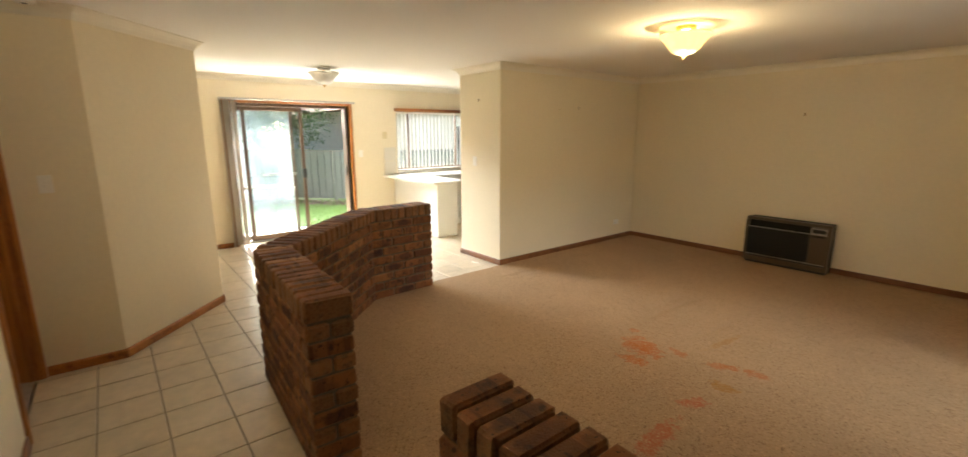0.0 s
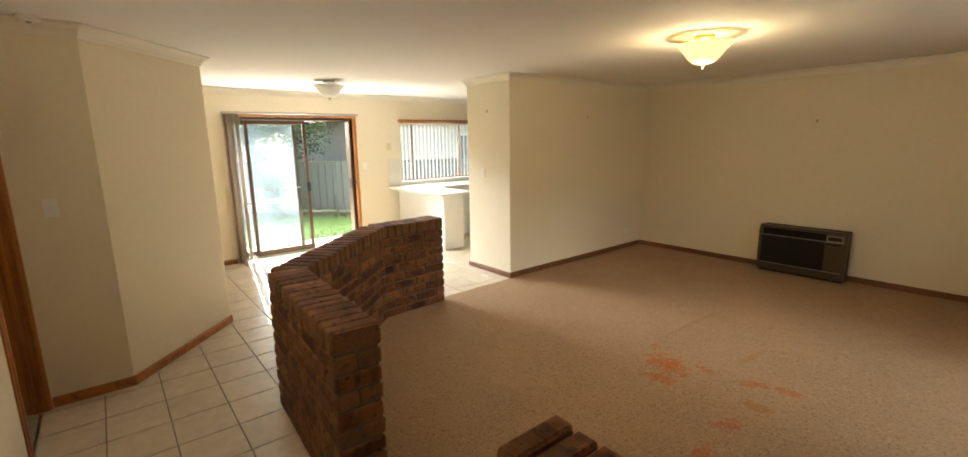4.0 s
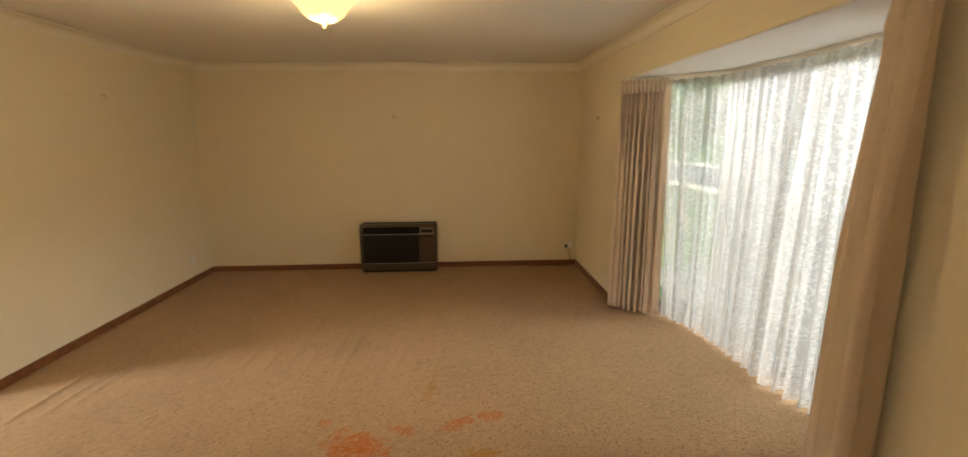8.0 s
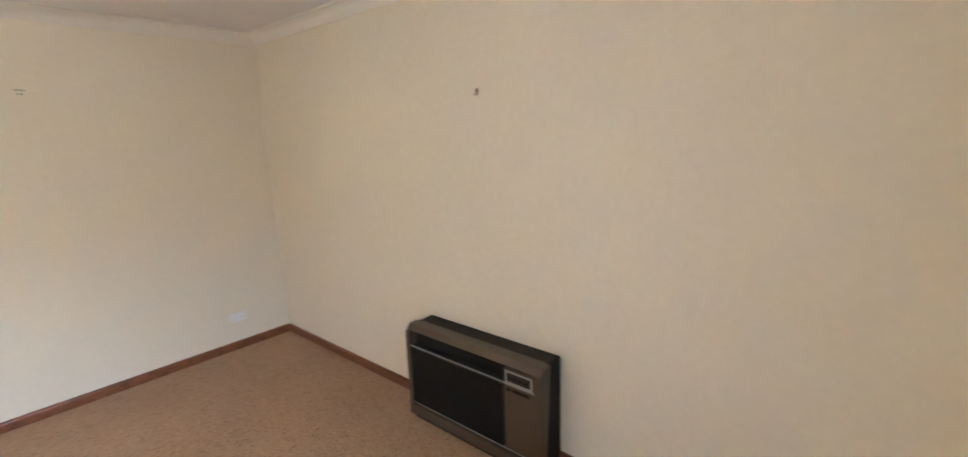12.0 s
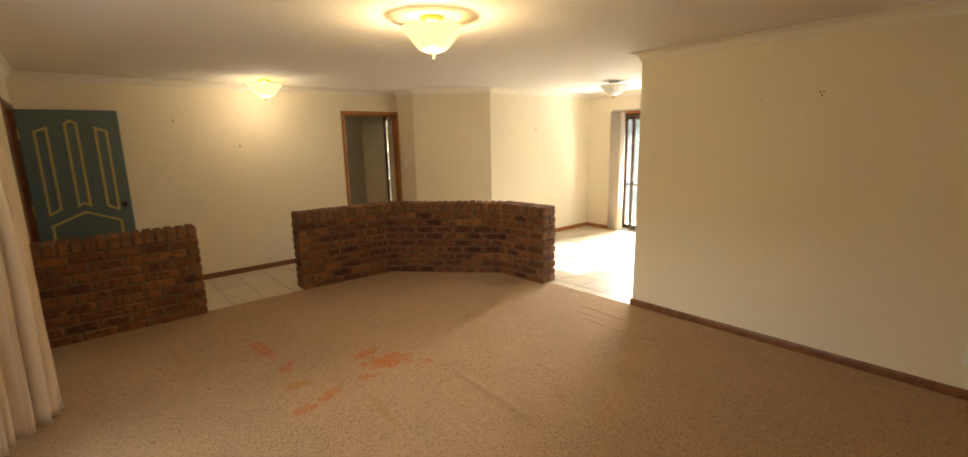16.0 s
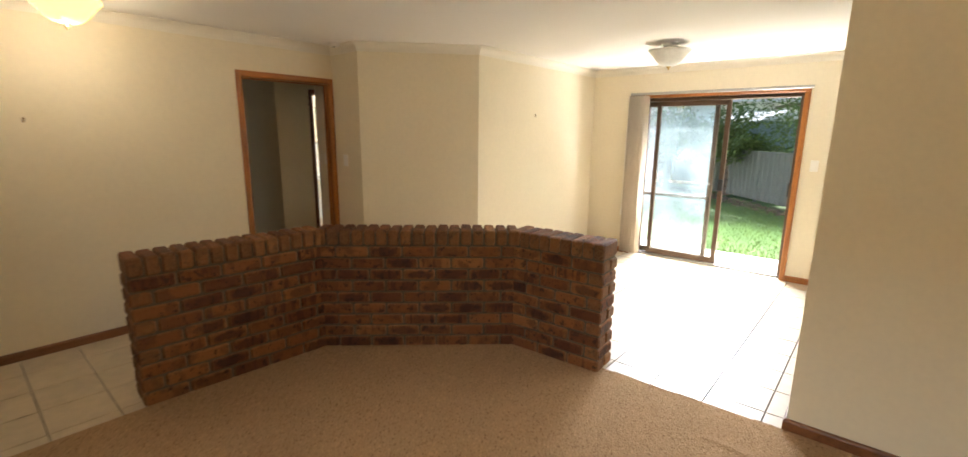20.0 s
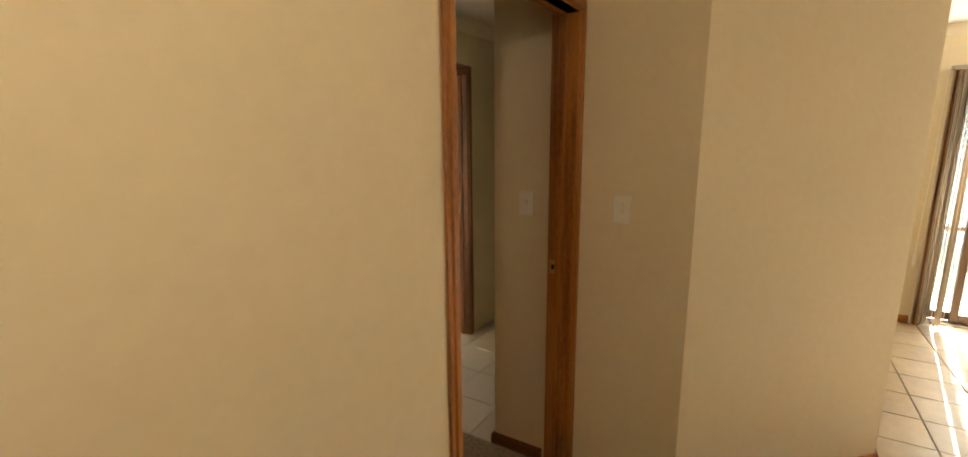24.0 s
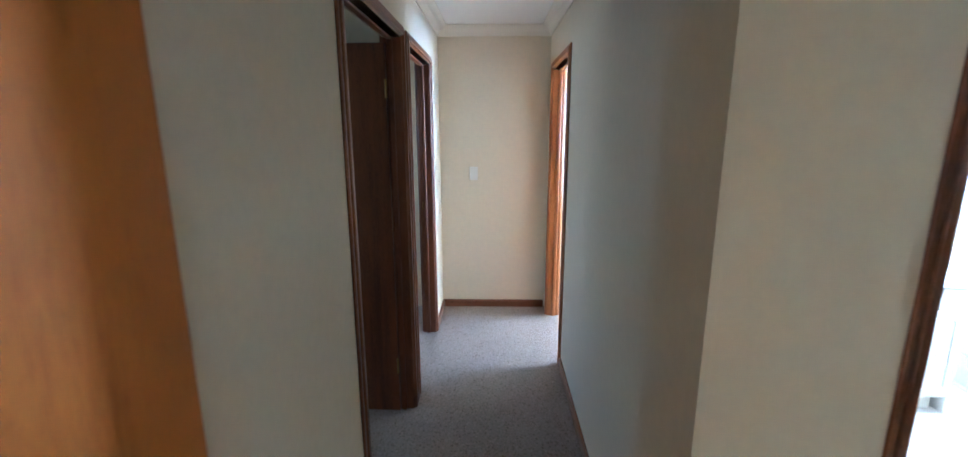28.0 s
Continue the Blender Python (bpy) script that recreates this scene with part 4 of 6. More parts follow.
# ---- electrical plates and picture hooks ----
def plate(name, place, normal, rockers=1, w=0.072, h=0.115, sockets=False, label=""):
    """A wall plate in its own axes: x across, z up, facing -y."""
    t = thing(name)
    ang = math.degrees(math.atan2(normal[0], -normal[1]))
    t.matrix_basis = pose(*place, 0, 0, ang)
    bm = B()
    rbox(bm, -w / 2, -0.009, -h / 2, w / 2, 0.0, h / 2, 0.003, 2)
    part("cover_plate", bm, SWITCH, t)
    if sockets:
        for sx in (-w / 4, w / 4):
            for dx, dz, tilt in ((-0.008, 0.004, 30), (0.008, 0.004, -30), (0, -0.012, 0)):
                bm = B()
                box(bm, -0.001, -0.0098, -0.004, 0.001, -0.0088, 0.004)
                bm.transform(Matrix.Translation((sx + dx, 0, dz - 0.008)) @ Matrix.Rotation(radians(tilt), 4, "Y"))
                part("socket_slot", bm, BLACK, t)
            bm = B()
            rbox(bm, sx - 0.006, -0.013, 0.012, sx + 0.006, -0.009, 0.024, 0.001)
            part("rocker", bm, SWITCH, t)
    else:
        for i in range(rockers):
            z = (i - (rockers - 1) / 2) * 0.028 + 0.006
            bm = B()
            lathe(bm, [(0, 0), (0.009, 0), (0.009, 0.003), (0.006, 0.006), (0, 0.006)], n=16)
            bm.transform(Matrix.Translation((0, -0.009, z)) @ Matrix.Rotation(radians(90), 4, "X"))
            part("rocker", bm, SWITCH, t)
    return tagged(t, label or "cream plastic light switch on the painted wall", "power outlet" if sockets else "light switch")


plate("light_switch", (A1[0], -3.965, 1.292), (1, 0, 0), 2, label="cream two-gang light switch beside the hall door")
plate("light_switch", (0.058, -4.41, 1.282), (1, 0, 0), 1, label="cream single light switch inside the hall doorway")
plate("light_switch", (0.715, Y_END, 1.216), (0, 1, 0), 1, label="white light switch on the end wall of the hall")
plate("light_switch", (-0.485, 0.0, 1.26), (0, -1, 0), 2, label="white light switch on the kitchen end of the partition")
plate("light_switch", (X_BACK, -0.348, 1.277), (1, 0, 0), 2, label="cream light switch beside the sliding door")
plate("power_outlet", (0.0, 2.357, 0.265), (1, 0, 0), w=0.115, h=0.072, sockets=True, label="white double power point low on the partition wall")
plate("power_outlet", (4.302, Y_HEAT, 0.255), (0, -1, 0), w=0.115, h=0.072, sockets=True, label="white power point in the corner with a cord plugged in")
plate("aerial_socket", (X_FRONT, 2.655, 0.266), (-1, 0, 0), 1, w=0.06, h=0.075, label="cream aerial socket by the room corner")
plate("power_outlet", (X_FRONT, -1.70, 0.40), (-1, 0, 0), w=0.115, h=0.072, sockets=True, label="white power point on the wall beside the curtain")
IVORY = material("yellowed_plastic", (0.66, 0.56, 0.33), 0.4, var=0.03, bump=0)
socket = plate("phone_socket", (X_BACK, 0.10, 1.572), (1, 0, 0), 1, w=0.085, h=0.115, label="yellowed socket plate above the kitchen splashback")
for piece in socket.children:
    piece.data.materials[0] = IVORY


def hook(place, normal):
    t = thing("picture_hook")
    t.matrix_basis = pose(*place, 0, 0, math.degrees(math.atan2(normal[0], -normal[1])))
    bm = B()
    rbox(bm, -0.006, -0.0025, -0.016, 0.006, 0.0, 0.016, 0.0008)
    part("plate", bm, BRASS, t)
    for x in (-0.006, 0.006):
        bm = B()
        tube(bm, [(x, -0.002, 0.014), (x * 0.6, -0.008, 0.0), (0, -0.010, -0.010), (-0.004, -0.016, -0.016), (-0.008, -0.018, -0.008)], 0.0022, 6)
        part("hook_wire", bm, BRONZE, t)
    bm = B()
    tube(bm, [(0, 0.0, 0.012), (0, -0.007, 0.016)], 0.0028, 6)
    part("nail", bm, BRONZE, t)
    tagged(t, "small brass picture hook on the bare painted wall", "picture hook", "picture hooks")


for p, nrm in (((2.224, Y_HEAT, 1.814), (0, -1, 0)), ((X_FRONT, 2.02, 1.761), (-1, 0, 0)), ((X_FRONT, -1.62, 1.86), (-1, 0, 0)),
               ((3.095, Y_ENTRY, 1.942), (0, 1, 0)), ((2.416, Y_ENTRY, 1.635), (0, 1, 0)), ((-1.726, Y_DINE, 1.782), (0, 1, 0)), ((-0.398, 0.0, 2.0), (0, -1, 0)), ((X_FRONT, -2.6, 2.12), (-1, 0, 0))):
    hook(p, nrm)

# plugged screw holes in the partition
for y, z, spots in ((1.40, 1.935, ((-0.012, 0.008), (0.012, 0.008), (0.0, -0.014))), (1.02, 1.909, ((0.0, 0.0),))):
    t = thing("screw_holes", (0.0, y, z))
    for dy, dz in spots:
        bm = B()
        lathe(bm, [(0, 0.0), (0.006, 0.0), (0.0055, 0.0012), (0, 0.0015)], n=10)
        bm.transform(Matrix.Translation((0, dy, dz)) @ Matrix.Rotation(radians(90), 4, "Y"))
        part("wall_plug", bm, BRONZE if len(spots) > 1 else GOLD, t)
    tagged(t, "small dark plugged screw holes in the painted wall", "wall plug")

# cord from the corner outlet
cord = thing("extension_lead")
bm = B()
rbox(bm, 4.262, Y_HEAT - 0.045, 0.232, 4.292, Y_HEAT - 0.0095, 0.268, 0.004)
part("plug", bm, BLACK, cord)
bm = B()
tube(bm, [(4.277, Y_HEAT - 0.045, 0.25), (4.285, Y_HEAT - 0.065, 0.24), (4.305, Y_HEAT - 0.07, 0.18), (4.325, Y_HEAT - 0.06, 0.10), (4.325, Y_HEAT - 0.06, 0.03), (4.30, Y_HEAT - 0.07, 0.014), (4.20, Y_HEAT - 0.06, 0.013), (4.05, Y_HEAT - 0.05, 0.013), (3.90, Y_HEAT - 0.07, 0.013), (3.84, Y_HEAT - 0.09, 0.014)], 0.0035, 6)
part("cable", bm, BLACK, cord, smooth=True)
tagged(cord, "thin black lead hanging from the corner outlet to the carpet", "extension lead")

# ---- gas heater ----
ht = thing("wall_heater", (2.248, Y_HEAT, 0.006))
W2, D, H = 0.45, 0.20, 0.575
bm = B()
rbox(bm, -W2 + 0.012, -D + 0.05, 0.0, W2 - 0.012, -0.002, H - 0.002, 0.004)
part("back_case", bm, DARK_VINYL, ht, "dark brown metal case")
prof = [(-D + 0.09, H), (-D + 0.035, H), (-D, H - 0.045), (-D, 0.03), (-D + 0.05, 0.03)]
for s0, s1 in ((-W2, -W2 + 0.03), (W2 - 0.03, W2)):
    bm = B()
    lo = [bm.verts.new((s0, y, z)) for y, z in prof]
    hi = [bm.verts.new((s1, y, z)) for y, z in prof]
    bm.faces.new(lo)
    bm.faces.new(hi[::-1])
    for i in range(len(prof)):
        j = (i + 1) % len(prof)
        bm.faces.new((lo[i], lo[j], hi[j], hi[i]))
    part("side_trim", bm, HEATER_TRIM, ht, "bronze side trim")
bm = B()
lo = [bm.verts.new((-W2 + 0.03, y, z)) for y, z in ((-0.10, H - 0.001), (-D + 0.035, H - 0.001), (-D + 0.012, H - 0.03), (-D + 0.02, H - 0.035), (-0.10, H - 0.035))]
hi = [bm.verts.new((W2 - 0.03, v.co.y, v.co.z)) for v in lo]
bm.faces.new(lo)
bm.faces.new(hi[::-1])
for i in range(5):
    j = (i + 1) % 5
    bm.faces.new((lo[i], lo[j], hi[j], hi[i]))
part("top_rail", bm, HEATER_TRIM, ht)
bm = B()
box(bm, -W2 + 0.03, -D + 0.085, H - 0.115, W2 - 0.21, -0.10, H - 0.036)
part("outlet_recess", bm, BLACK, ht, "black warm-air outlet")
for i in range(4):
    bm = B()
    box(bm, -W2 + 0.031, -D + 0.06, H - 0.106 + i * 0.019, W2 - 0.211, -D + 0.082, H - 0.103 + i * 0.019)
    part("outlet_louvre", bm, BLACK, ht)
bm = B()
rbox(bm, W2 - 0.205, -D + 0.004, H - 0.115, W2 - 0.032, -0.10, H - 0.04, 0.002)
part("control_box", bm, HEATER_TRIM, ht)
bm = B()
rbox(bm, W2 - 0.196, -D + 0.0025, H - 0.111, W2 - 0.042, -D + 0.0035, H - 0.047, 0.0004)
part("panel_rim", bm, SILVER, ht, "bright rim round the controls")
bm = B()
rbox(bm, W2 - 0.188, -D + 0.0015, H - 0.103, W2 - 0.05, -D + 0.006, H - 0.055, 0.002)
panel = part("control_panel", bm, BLACK, ht, "black control panel")
for i in range(4):
    bm = B()
    rbox(bm, W2 - 0.178 + i * 0.03, -D - 0.002, H - 0.088, W2 - 0.158 + i * 0.03, -D + 0.002, H - 0.072, 0.0015)
    part("button", bm, DARK_VINYL, panel)
bm = B()
rbox(bm, -W2 + 0.031, -D + 0.006, 0.112, W2 - 0.211, -0.10, H - 0.12, 0.002)
grille = part("grille", bm, BLACK, ht, "black ribbed front grille")
for i in range(25):
    bm = B()
    z = 0.116 + i * 0.0133
    box(bm, -W2 + 0.036, -D + 0.0005, z, W2 - 0.216, -D + 0.0062, z + 0.0055)
    part("rib", bm, DARK_VINYL, grille)
bm = B()
rbox(bm, W2 - 0.205, -D + 0.003, 0.112, W2 - 0.032, -0.10, H - 0.12, 0.002)
cover = part("side_panel", bm, HEATER_TRIM, ht, "plain bronze panel")
for x0, x1 in ((W2 - 0.19, W2 - 0.165), (W2 - 0.155, W2 - 0.06)):
    bm = B()
    rbox(bm, x0, -D + 0.001, H - 0.15, x1, -D + 0.004, H - 0.134, 0.0008)
    part("badge", bm, DARK_VINYL, cover)
bm = B()
box(bm, -W2 + 0.031, -D + 0.004, H - 0.121, W2 - 0.031, -D + 0.012, H - 0.115)
part("bright_trim", bm, SILVER, ht, "thin bright trim")
bm = B()
box(bm, -W2 + 0.031, -D + 0.004, 0.105, W2 - 0.031, -D + 0.03, 0.1115)
part("bright_trim", bm, SILVER, ht, "thin bright trim")
bm = B()
rbox(bm, -W2 + 0.005, -D + 0.002, 0.030, W2 - 0.005, -0.10, 0.083, 0.003)
part("kick_panel", bm, HEATER_TRIM, ht)
bm = B()
box(bm, -W2 + 0.02, -D + 0.02, 0.0, W2 - 0.02, -0.10, 0.03)
part("plinth", bm, BLACK, ht)
bm = B()
box(bm, -W2 + 0.031, -D + 0.03, 0.083, W2 - 0.031, -0.10, 0.1045)
part("shadow_gap", bm, BLACK, ht)
tagged(ht, "brown and black flued gas heater standing against the wall", "heater")


# ---- ceiling lamps ----
def ceiling_lamp(place, lit, label):
    t = thing("ceiling_lamp", place)
    bm = B()
    lathe(bm, [(0, 0), (0.072, 0), (0.072, -0.018), (0.060, -0.028), (0.02, -0.030), (0, -0.030)], n=28)
    part("canopy", bm, BRASS if lit else SWITCH, t, "brass canopy" if lit else "white canopy", smooth=False)
    bm = B()
    prof = [(0.178, -0.066), (0.183, -0.060), (0.184, -0.070), (0.170, -0.085), (0.150, -0.105), (0.128, -0.135), (0.105, -0.165), (0.075, -0.190), (0.040, -0.203), (0.014, -0.206),
            (0.014, -0.202), (0.038, -0.198), (0.072, -0.185), (0.101, -0.161), (0.124, -0.131), (0.146, -0.101), (0.165, -0.082), (0.178, -0.066)]
    lathe(bm, prof, n=48, wave=lambda a, r: 0.012 * math.cos(12 * a) * (r > 0.09))
    sh = part("shade", bm, LIT_SHADE if lit else DARK_SHADE, t, "marbled glass bowl shade", smooth=True)
    bm = B()
    lathe(bm, [(0, -0.200), (0.024, -0.202), (0.026, -0.208), (0.016, -0.214), (0.009, -0.220), (0.008, -0.228), (0.003, -0.238), (0, -0.240)], n=18)
    part("finial", bm, BRASS, t, "brass finial", smooth=True)
    bm = B()
    tube(bm, [(0, 0, -0.03), (0, 0, -0.203)], 0.006)
    part("stem", bm, BRASS, t)
    bm = B()
    lathe(bm, [(0, -0.145), (0.018, -0.14), (0.028, -0.12), (0.024, -0.10), (0.012, -0.085), (0.012, -0.07), (0, -0.07)], (0.045, 0, 0), n=16)
    part("bulb", bm, BULB_GLOW if lit else DARK_SHADE, t, smooth=True)
    return tagged(t, label, "ceiling lamp", "bowl ceiling lamps")


for (x, y), lit, lb in (((2.247, -0.08), True, "lit bell-shaped marbled glass ceiling lamp with brass fittings"), ((2.20, -3.62), True, "lit marbled glass ceiling lamp over the tiled entry"), ((-1.68, -1.423), False, "unlit white glass ceiling lamp over the dining floor")):
    lp = ceiling_lamp((x, y, CEILING), lit, lb)
for nm, x, y, up, down, col in (("living", 2.247, -0.08, LAMP_WATTS, GLOW_WATTS, LAMP_COLOUR), ("entry", 2.20, -3.62, LAMP_WATTS * 0.3, GLOW_WATTS * 0.34, (1.0, 0.86, 0.64))):
    bulb(nm + "_bulb", (x, y, CEILING - 0.045), up, col)
    bulb(nm + "_shade_glow", (x, y, CEILING - 0.255), down, col).data.shadow_soft_size = 0.008
# small hall ceiling light
hl = thing("hall_ceiling_light", (0.54, -6.2, CEILING))
bm = B()
lathe(bm, [(0, 0), (0.10, 0), (0.10, -0.02), (0.09, -0.05), (0.06, -0.08), (0, -0.09)], n=24)
part("diffuser", bm, DARK_SHADE, hl, smooth=True)
bm = B()
lathe(bm, [(0.0, -0.001), (0.108, -0.001), (0.108, -0.016), (0.1005, -0.016)], n=24)
part("rim", bm, SWITCH, hl)
tagged(hl, "unlit white dome light on the hall ceiling", "ceiling light")
sd = thing("smoke_alarm", (0.22, -3.90, CEILING))
bm = B()
lathe(bm, [(0, 0), (0.055, 0), (0.055, -0.02), (0.045, -0.032), (0, -0.034)], n=24)
part("housing", bm, SWITCH, sd, smooth=False)
bm = B()
lathe(bm, [(0, -0.034), (0.012, -0.034), (0.012, -0.037), (0, -0.037)], n=12)
part("test_button", bm, BLACK, sd)
tagged(sd, "white round smoke alarm on the entry ceiling", "smoke alarm")
# ---- bay window ----
BAY = [(X_FRONT + 0.24, -1.35), (5.18, -0.86), (5.18, 0.86), (X_FRONT + 0.24, 1.30)]
bm = B()
prism(bm, [(X_FRONT + 0.01, -1.349), (X_FRONT + 0.24, -1.349), (5.34, -0.92), (5.34, 0.92), (X_FRONT + 0.24, 1.299), (X_FRONT + 0.01, 1.299)], 2.064, 2.30)
tagged(part("bay_soffit", bm, CEIL), kind="structure")
bm = B()
prism(bm, [(X_FRONT + 0.05, -1.36), (X_FRONT + 0.25, -1.36), (5.36, -0.95), (5.36, 0.95), (X_FRONT + 0.25, 1.31), (X_FRONT + 0.05, 1.31)], -0.3, -0.022)
tagged(part("bay_floor", bm, CONCRETE), kind="structure")
for k, (p, q) in enumerate(zip(BAY, BAY[1:])):
    p, q = Vector(p), Vector(q)
    wn = thing("window_%d" % (k + 1), (p.x, p.y, 0), math.degrees(math.atan2(q.y - p.y, q.x - p.x)))
    tagged(wn, "bronze framed bay window pane behind lace", "window", kind="structure")
    L = (q - p).length
    lights = 2 if L > 1.2 else 1
    for z0, z1, nm in ((0.05, 0.10, "bottom_rail"), (2.01, 2.062, "top_rail")):
        bm = B()
        rbox(bm, 0.0, -0.03, z0, L, 0.03, z1, 0.003)
        part(nm, bm, BRONZE, wn)
    bm = B()
    box(bm, 0.0, -0.10, -0.02, L, 0.06, 0.049)
    part("window_sill", bm, BRONZE, wn)
    for i in range(lights + 1):
        s = i * L / lights
        bm = B()
        rbox(bm, max(0, s - 0.025), -0.028, 0.10, min(L, s + 0.025), 0.028, 2.01, 0.003)
        part("stile", bm, BRONZE, wn)
    for i in range(lights):
        bm = B()
        box(bm, i * L / lights + 0.02, -0.003, 0.09, (i + 1) * L / lights - 0.02, 0.003, 2.02)
        g = part("pane", bm, CLEAR, wn)
        g.visible_shadow = False


# ---- curtains ----
def along(path, s):
    """A point and its sideways way at a share s of a plan path."""
    pts = [Vector(p) for p in path]
    ls = [(b - a).length for a, b in zip(pts, pts[1:])]
    d = s * sum(ls)
    for a, b, l in zip(pts, pts[1:], ls):
        if d <= l or b is pts[-1]:
            t = (b - a).normalized()
            return a + t * min(d, l), Vector((-t.y, t.x))
        d -= l


def drape(name, top_path, hem_path, z0, z1, folds, deep, mat, parent=None, rows=26, pinch=0.0, cols=10, seed=1, ragged=0.0, thick=0.0025, flat=False):
    """A hanging pleated sheet between a top and a hem path."""
    bm = B()
    uv = bm.loops.layers.uv.new("UVMap")
    n = folds * cols
    rnd = random.Random(seed)
    widths = [rnd.choice((0.4, 0.6, 0.8, 1.1, 1.5)) * rnd.uniform(0.8, 1.2) for _ in range(folds)]
    ph = [rnd.uniform(-0.6, 0.6) for _ in range(folds + 2)]
    am = [rnd.uniform(0.45, 0.75) + 0.35 * widths[min(k, folds - 1)] for k in range(folds + 2)]
    if flat:
        widths[-1], am[folds - 1], am[folds], am[folds + 1] = 2.6, 0.5, 0.15, 0.1
    marks = [sum(widths[:k]) / sum(widths) for k in range(folds + 1)]
    grid, uvs = [], {}
    length = sum((Vector(b) - Vector(a)).length for a, b in zip(hem_path, hem_path[1:])) * 1.9
    for r in range(rows + 1):
        f = r / rows
        row = []
        for c in range(n + 1):
            s = c / n
            i = max(k for k in range(folds) if marks[k] <= s)
            u = (s - marks[i]) / (marks[i + 1] - marks[i])
            k = i + u
            amp = deep * (am[i] * (1 - u) + am[i + 1] * u) * (0.35 + 0.65 * min(1.0, f * 2.2))
            if pinch and f < 0.06:
                amp *= 1.25
            wob = (ph[i] * (1 - u) + ph[i + 1] * u) * min(1.0, f * 1.5)
            p1, n1 = along(top_path, s)
            p2, n2 = along(hem_path, s)
            p = p1.lerp(p2, f)
            nn = n1.lerp(n2, f).normalized()
            w = math.cos(2 * math.pi * k + wob) + 0.25 * math.cos(4 * math.pi * k + 2 * wob)
            tang = Vector((nn.y, -nn.x))
            p = p + nn * (amp * w) + tang * (amp * 0.35 * math.sin(2 * math.pi * k + wob))
            z = z1 + (z0 - z1) * f
            if ragged and r == rows:
                z += ragged * (0.5 + 0.5 * noise.noise((c * 0.3, seed, 0)))
            v = bm.verts.new((p.x, p.y, z))
            row.append(v)
            uvs[v] = (s * length, (1 - f) * (z1 - z0))
        grid.append(row)
    for a, b in zip(grid, grid[1:]):
        for c in range(n):
            fc = bm.faces.new((a[c], a[c + 1], b[c + 1], b[c]))
            for lp in fc.loops:
                lp[uv].uv = uvs[lp.vert]
    me = bpy.data.meshes.new(name)
    bm.to_mesh(me)
    bm.free()
    me.materials.append(mat)
    for p in me.polygons:
        p.use_smooth = True
    ob = new(name, me)
    if parent is not None:
        ob.parent = parent
    if thick:
        sol = ob.modifiers.new("thickness", "SOLIDIFY")
        sol.thickness = thick
    return ob


TRACK = [(4.40, 1.27), (4.72, 1.00), (5.0, 0.66), (5.03, 0.0), (5.0, -0.66), (4.72, -1.06), (4.40, -1.33)]
net = thing("lace_curtain")
drape("lace", [(4.70, 1.06), (4.96, 0.70), (5.01, 0.0), (4.96, -0.70), (4.70, -1.10)], [(4.74, 0.98), (4.86, 0.62), (4.90, 0.2), (4.88, -0.2), (4.95, -0.55), (4.72, -1.05)], 0.02, 2.03, 30, 0.050, LACE, net, rows=20, seed=4, ragged=0.02, thick=0)
bm = B()
sweep(bm, [(4.70, 1.06), (4.98, 0.68), (5.03, 0.0), (4.98, -0.68), (4.70, -1.10)], [(0.0, 2.025), (0.0, 2.062), (0.02, 2.062), (0.02, 2.025)])
part("curtain_wire", bm, SWITCH, net)
tagged(net, "long white patterned lace curtain across the bay window", "net curtain")
track = thing("curtain_track")
bm = B()
sweep(bm, TRACK, [(0.02, 2.03), (0.02, 2.064), (0.05, 2.064), (0.05, 2.03)])
part("rail", bm, SWITCH, track)
tagged(track, "cream curtain track under the bay soffit", "curtain track")
for path, hem, seed, lb, fl in (([(4.372, 1.26), (4.68, 0.985)], [(4.36, 1.30), (4.43, 1.24), (4.71, 1.00)], 2, "beige pleated curtain gathered at the far side of the bay", 12),
                                ([(4.345, -1.47), (4.37, -1.33), (4.47, -1.20), (4.66, -0.98)], [(4.335, -1.48), (4.37, -1.36), (4.48, -1.24), (4.69, -0.88)], 9, "beige pleated curtain gathered beside the bay near the entry", 11)):
    cu = thing("curtain")
    drape("drop", path, hem, 0.02, 2.02, fl, 0.055, DRAPE, cu, pinch=1, seed=seed, rows=30, cols=14, flat=fl > 11)
    b = Vector(path[-1])
    for i in range(fl):
        p = along(path, (i + 0.5) / fl)[0]
        bm = B()
        lathe(bm, [(0, 0.0), (0.012, -0.005), (0.020, -0.05), (0.012, -0.105), (0.006, -0.11), (0, -0.11)], (p.x - 0.02, p.y + (0.02 if b.y > 0 else -0.02) * 0, 2.045), n=8)
        part("pinch_pleat", bm, DRAPE, cu, smooth=True)
    tagged(cu, lb, "curtain", "bay curtains")

# ---- sliding door ----
Y0, Y1, ZH = -2.28, -0.52, 2.03
sl = thing("sliding_door")
tagged(sl, "bronze aluminium sliding glass door, half open to the lawn", "sliding door")


def bar(parent, nm, x0, y0, z0, x1, y1, z1, mat, r=0.003, label=""):
    bm = B()
    rbox(bm, x0, y0, z0, x1, y1, z1, r)
    return part(nm, bm, mat, parent, label)


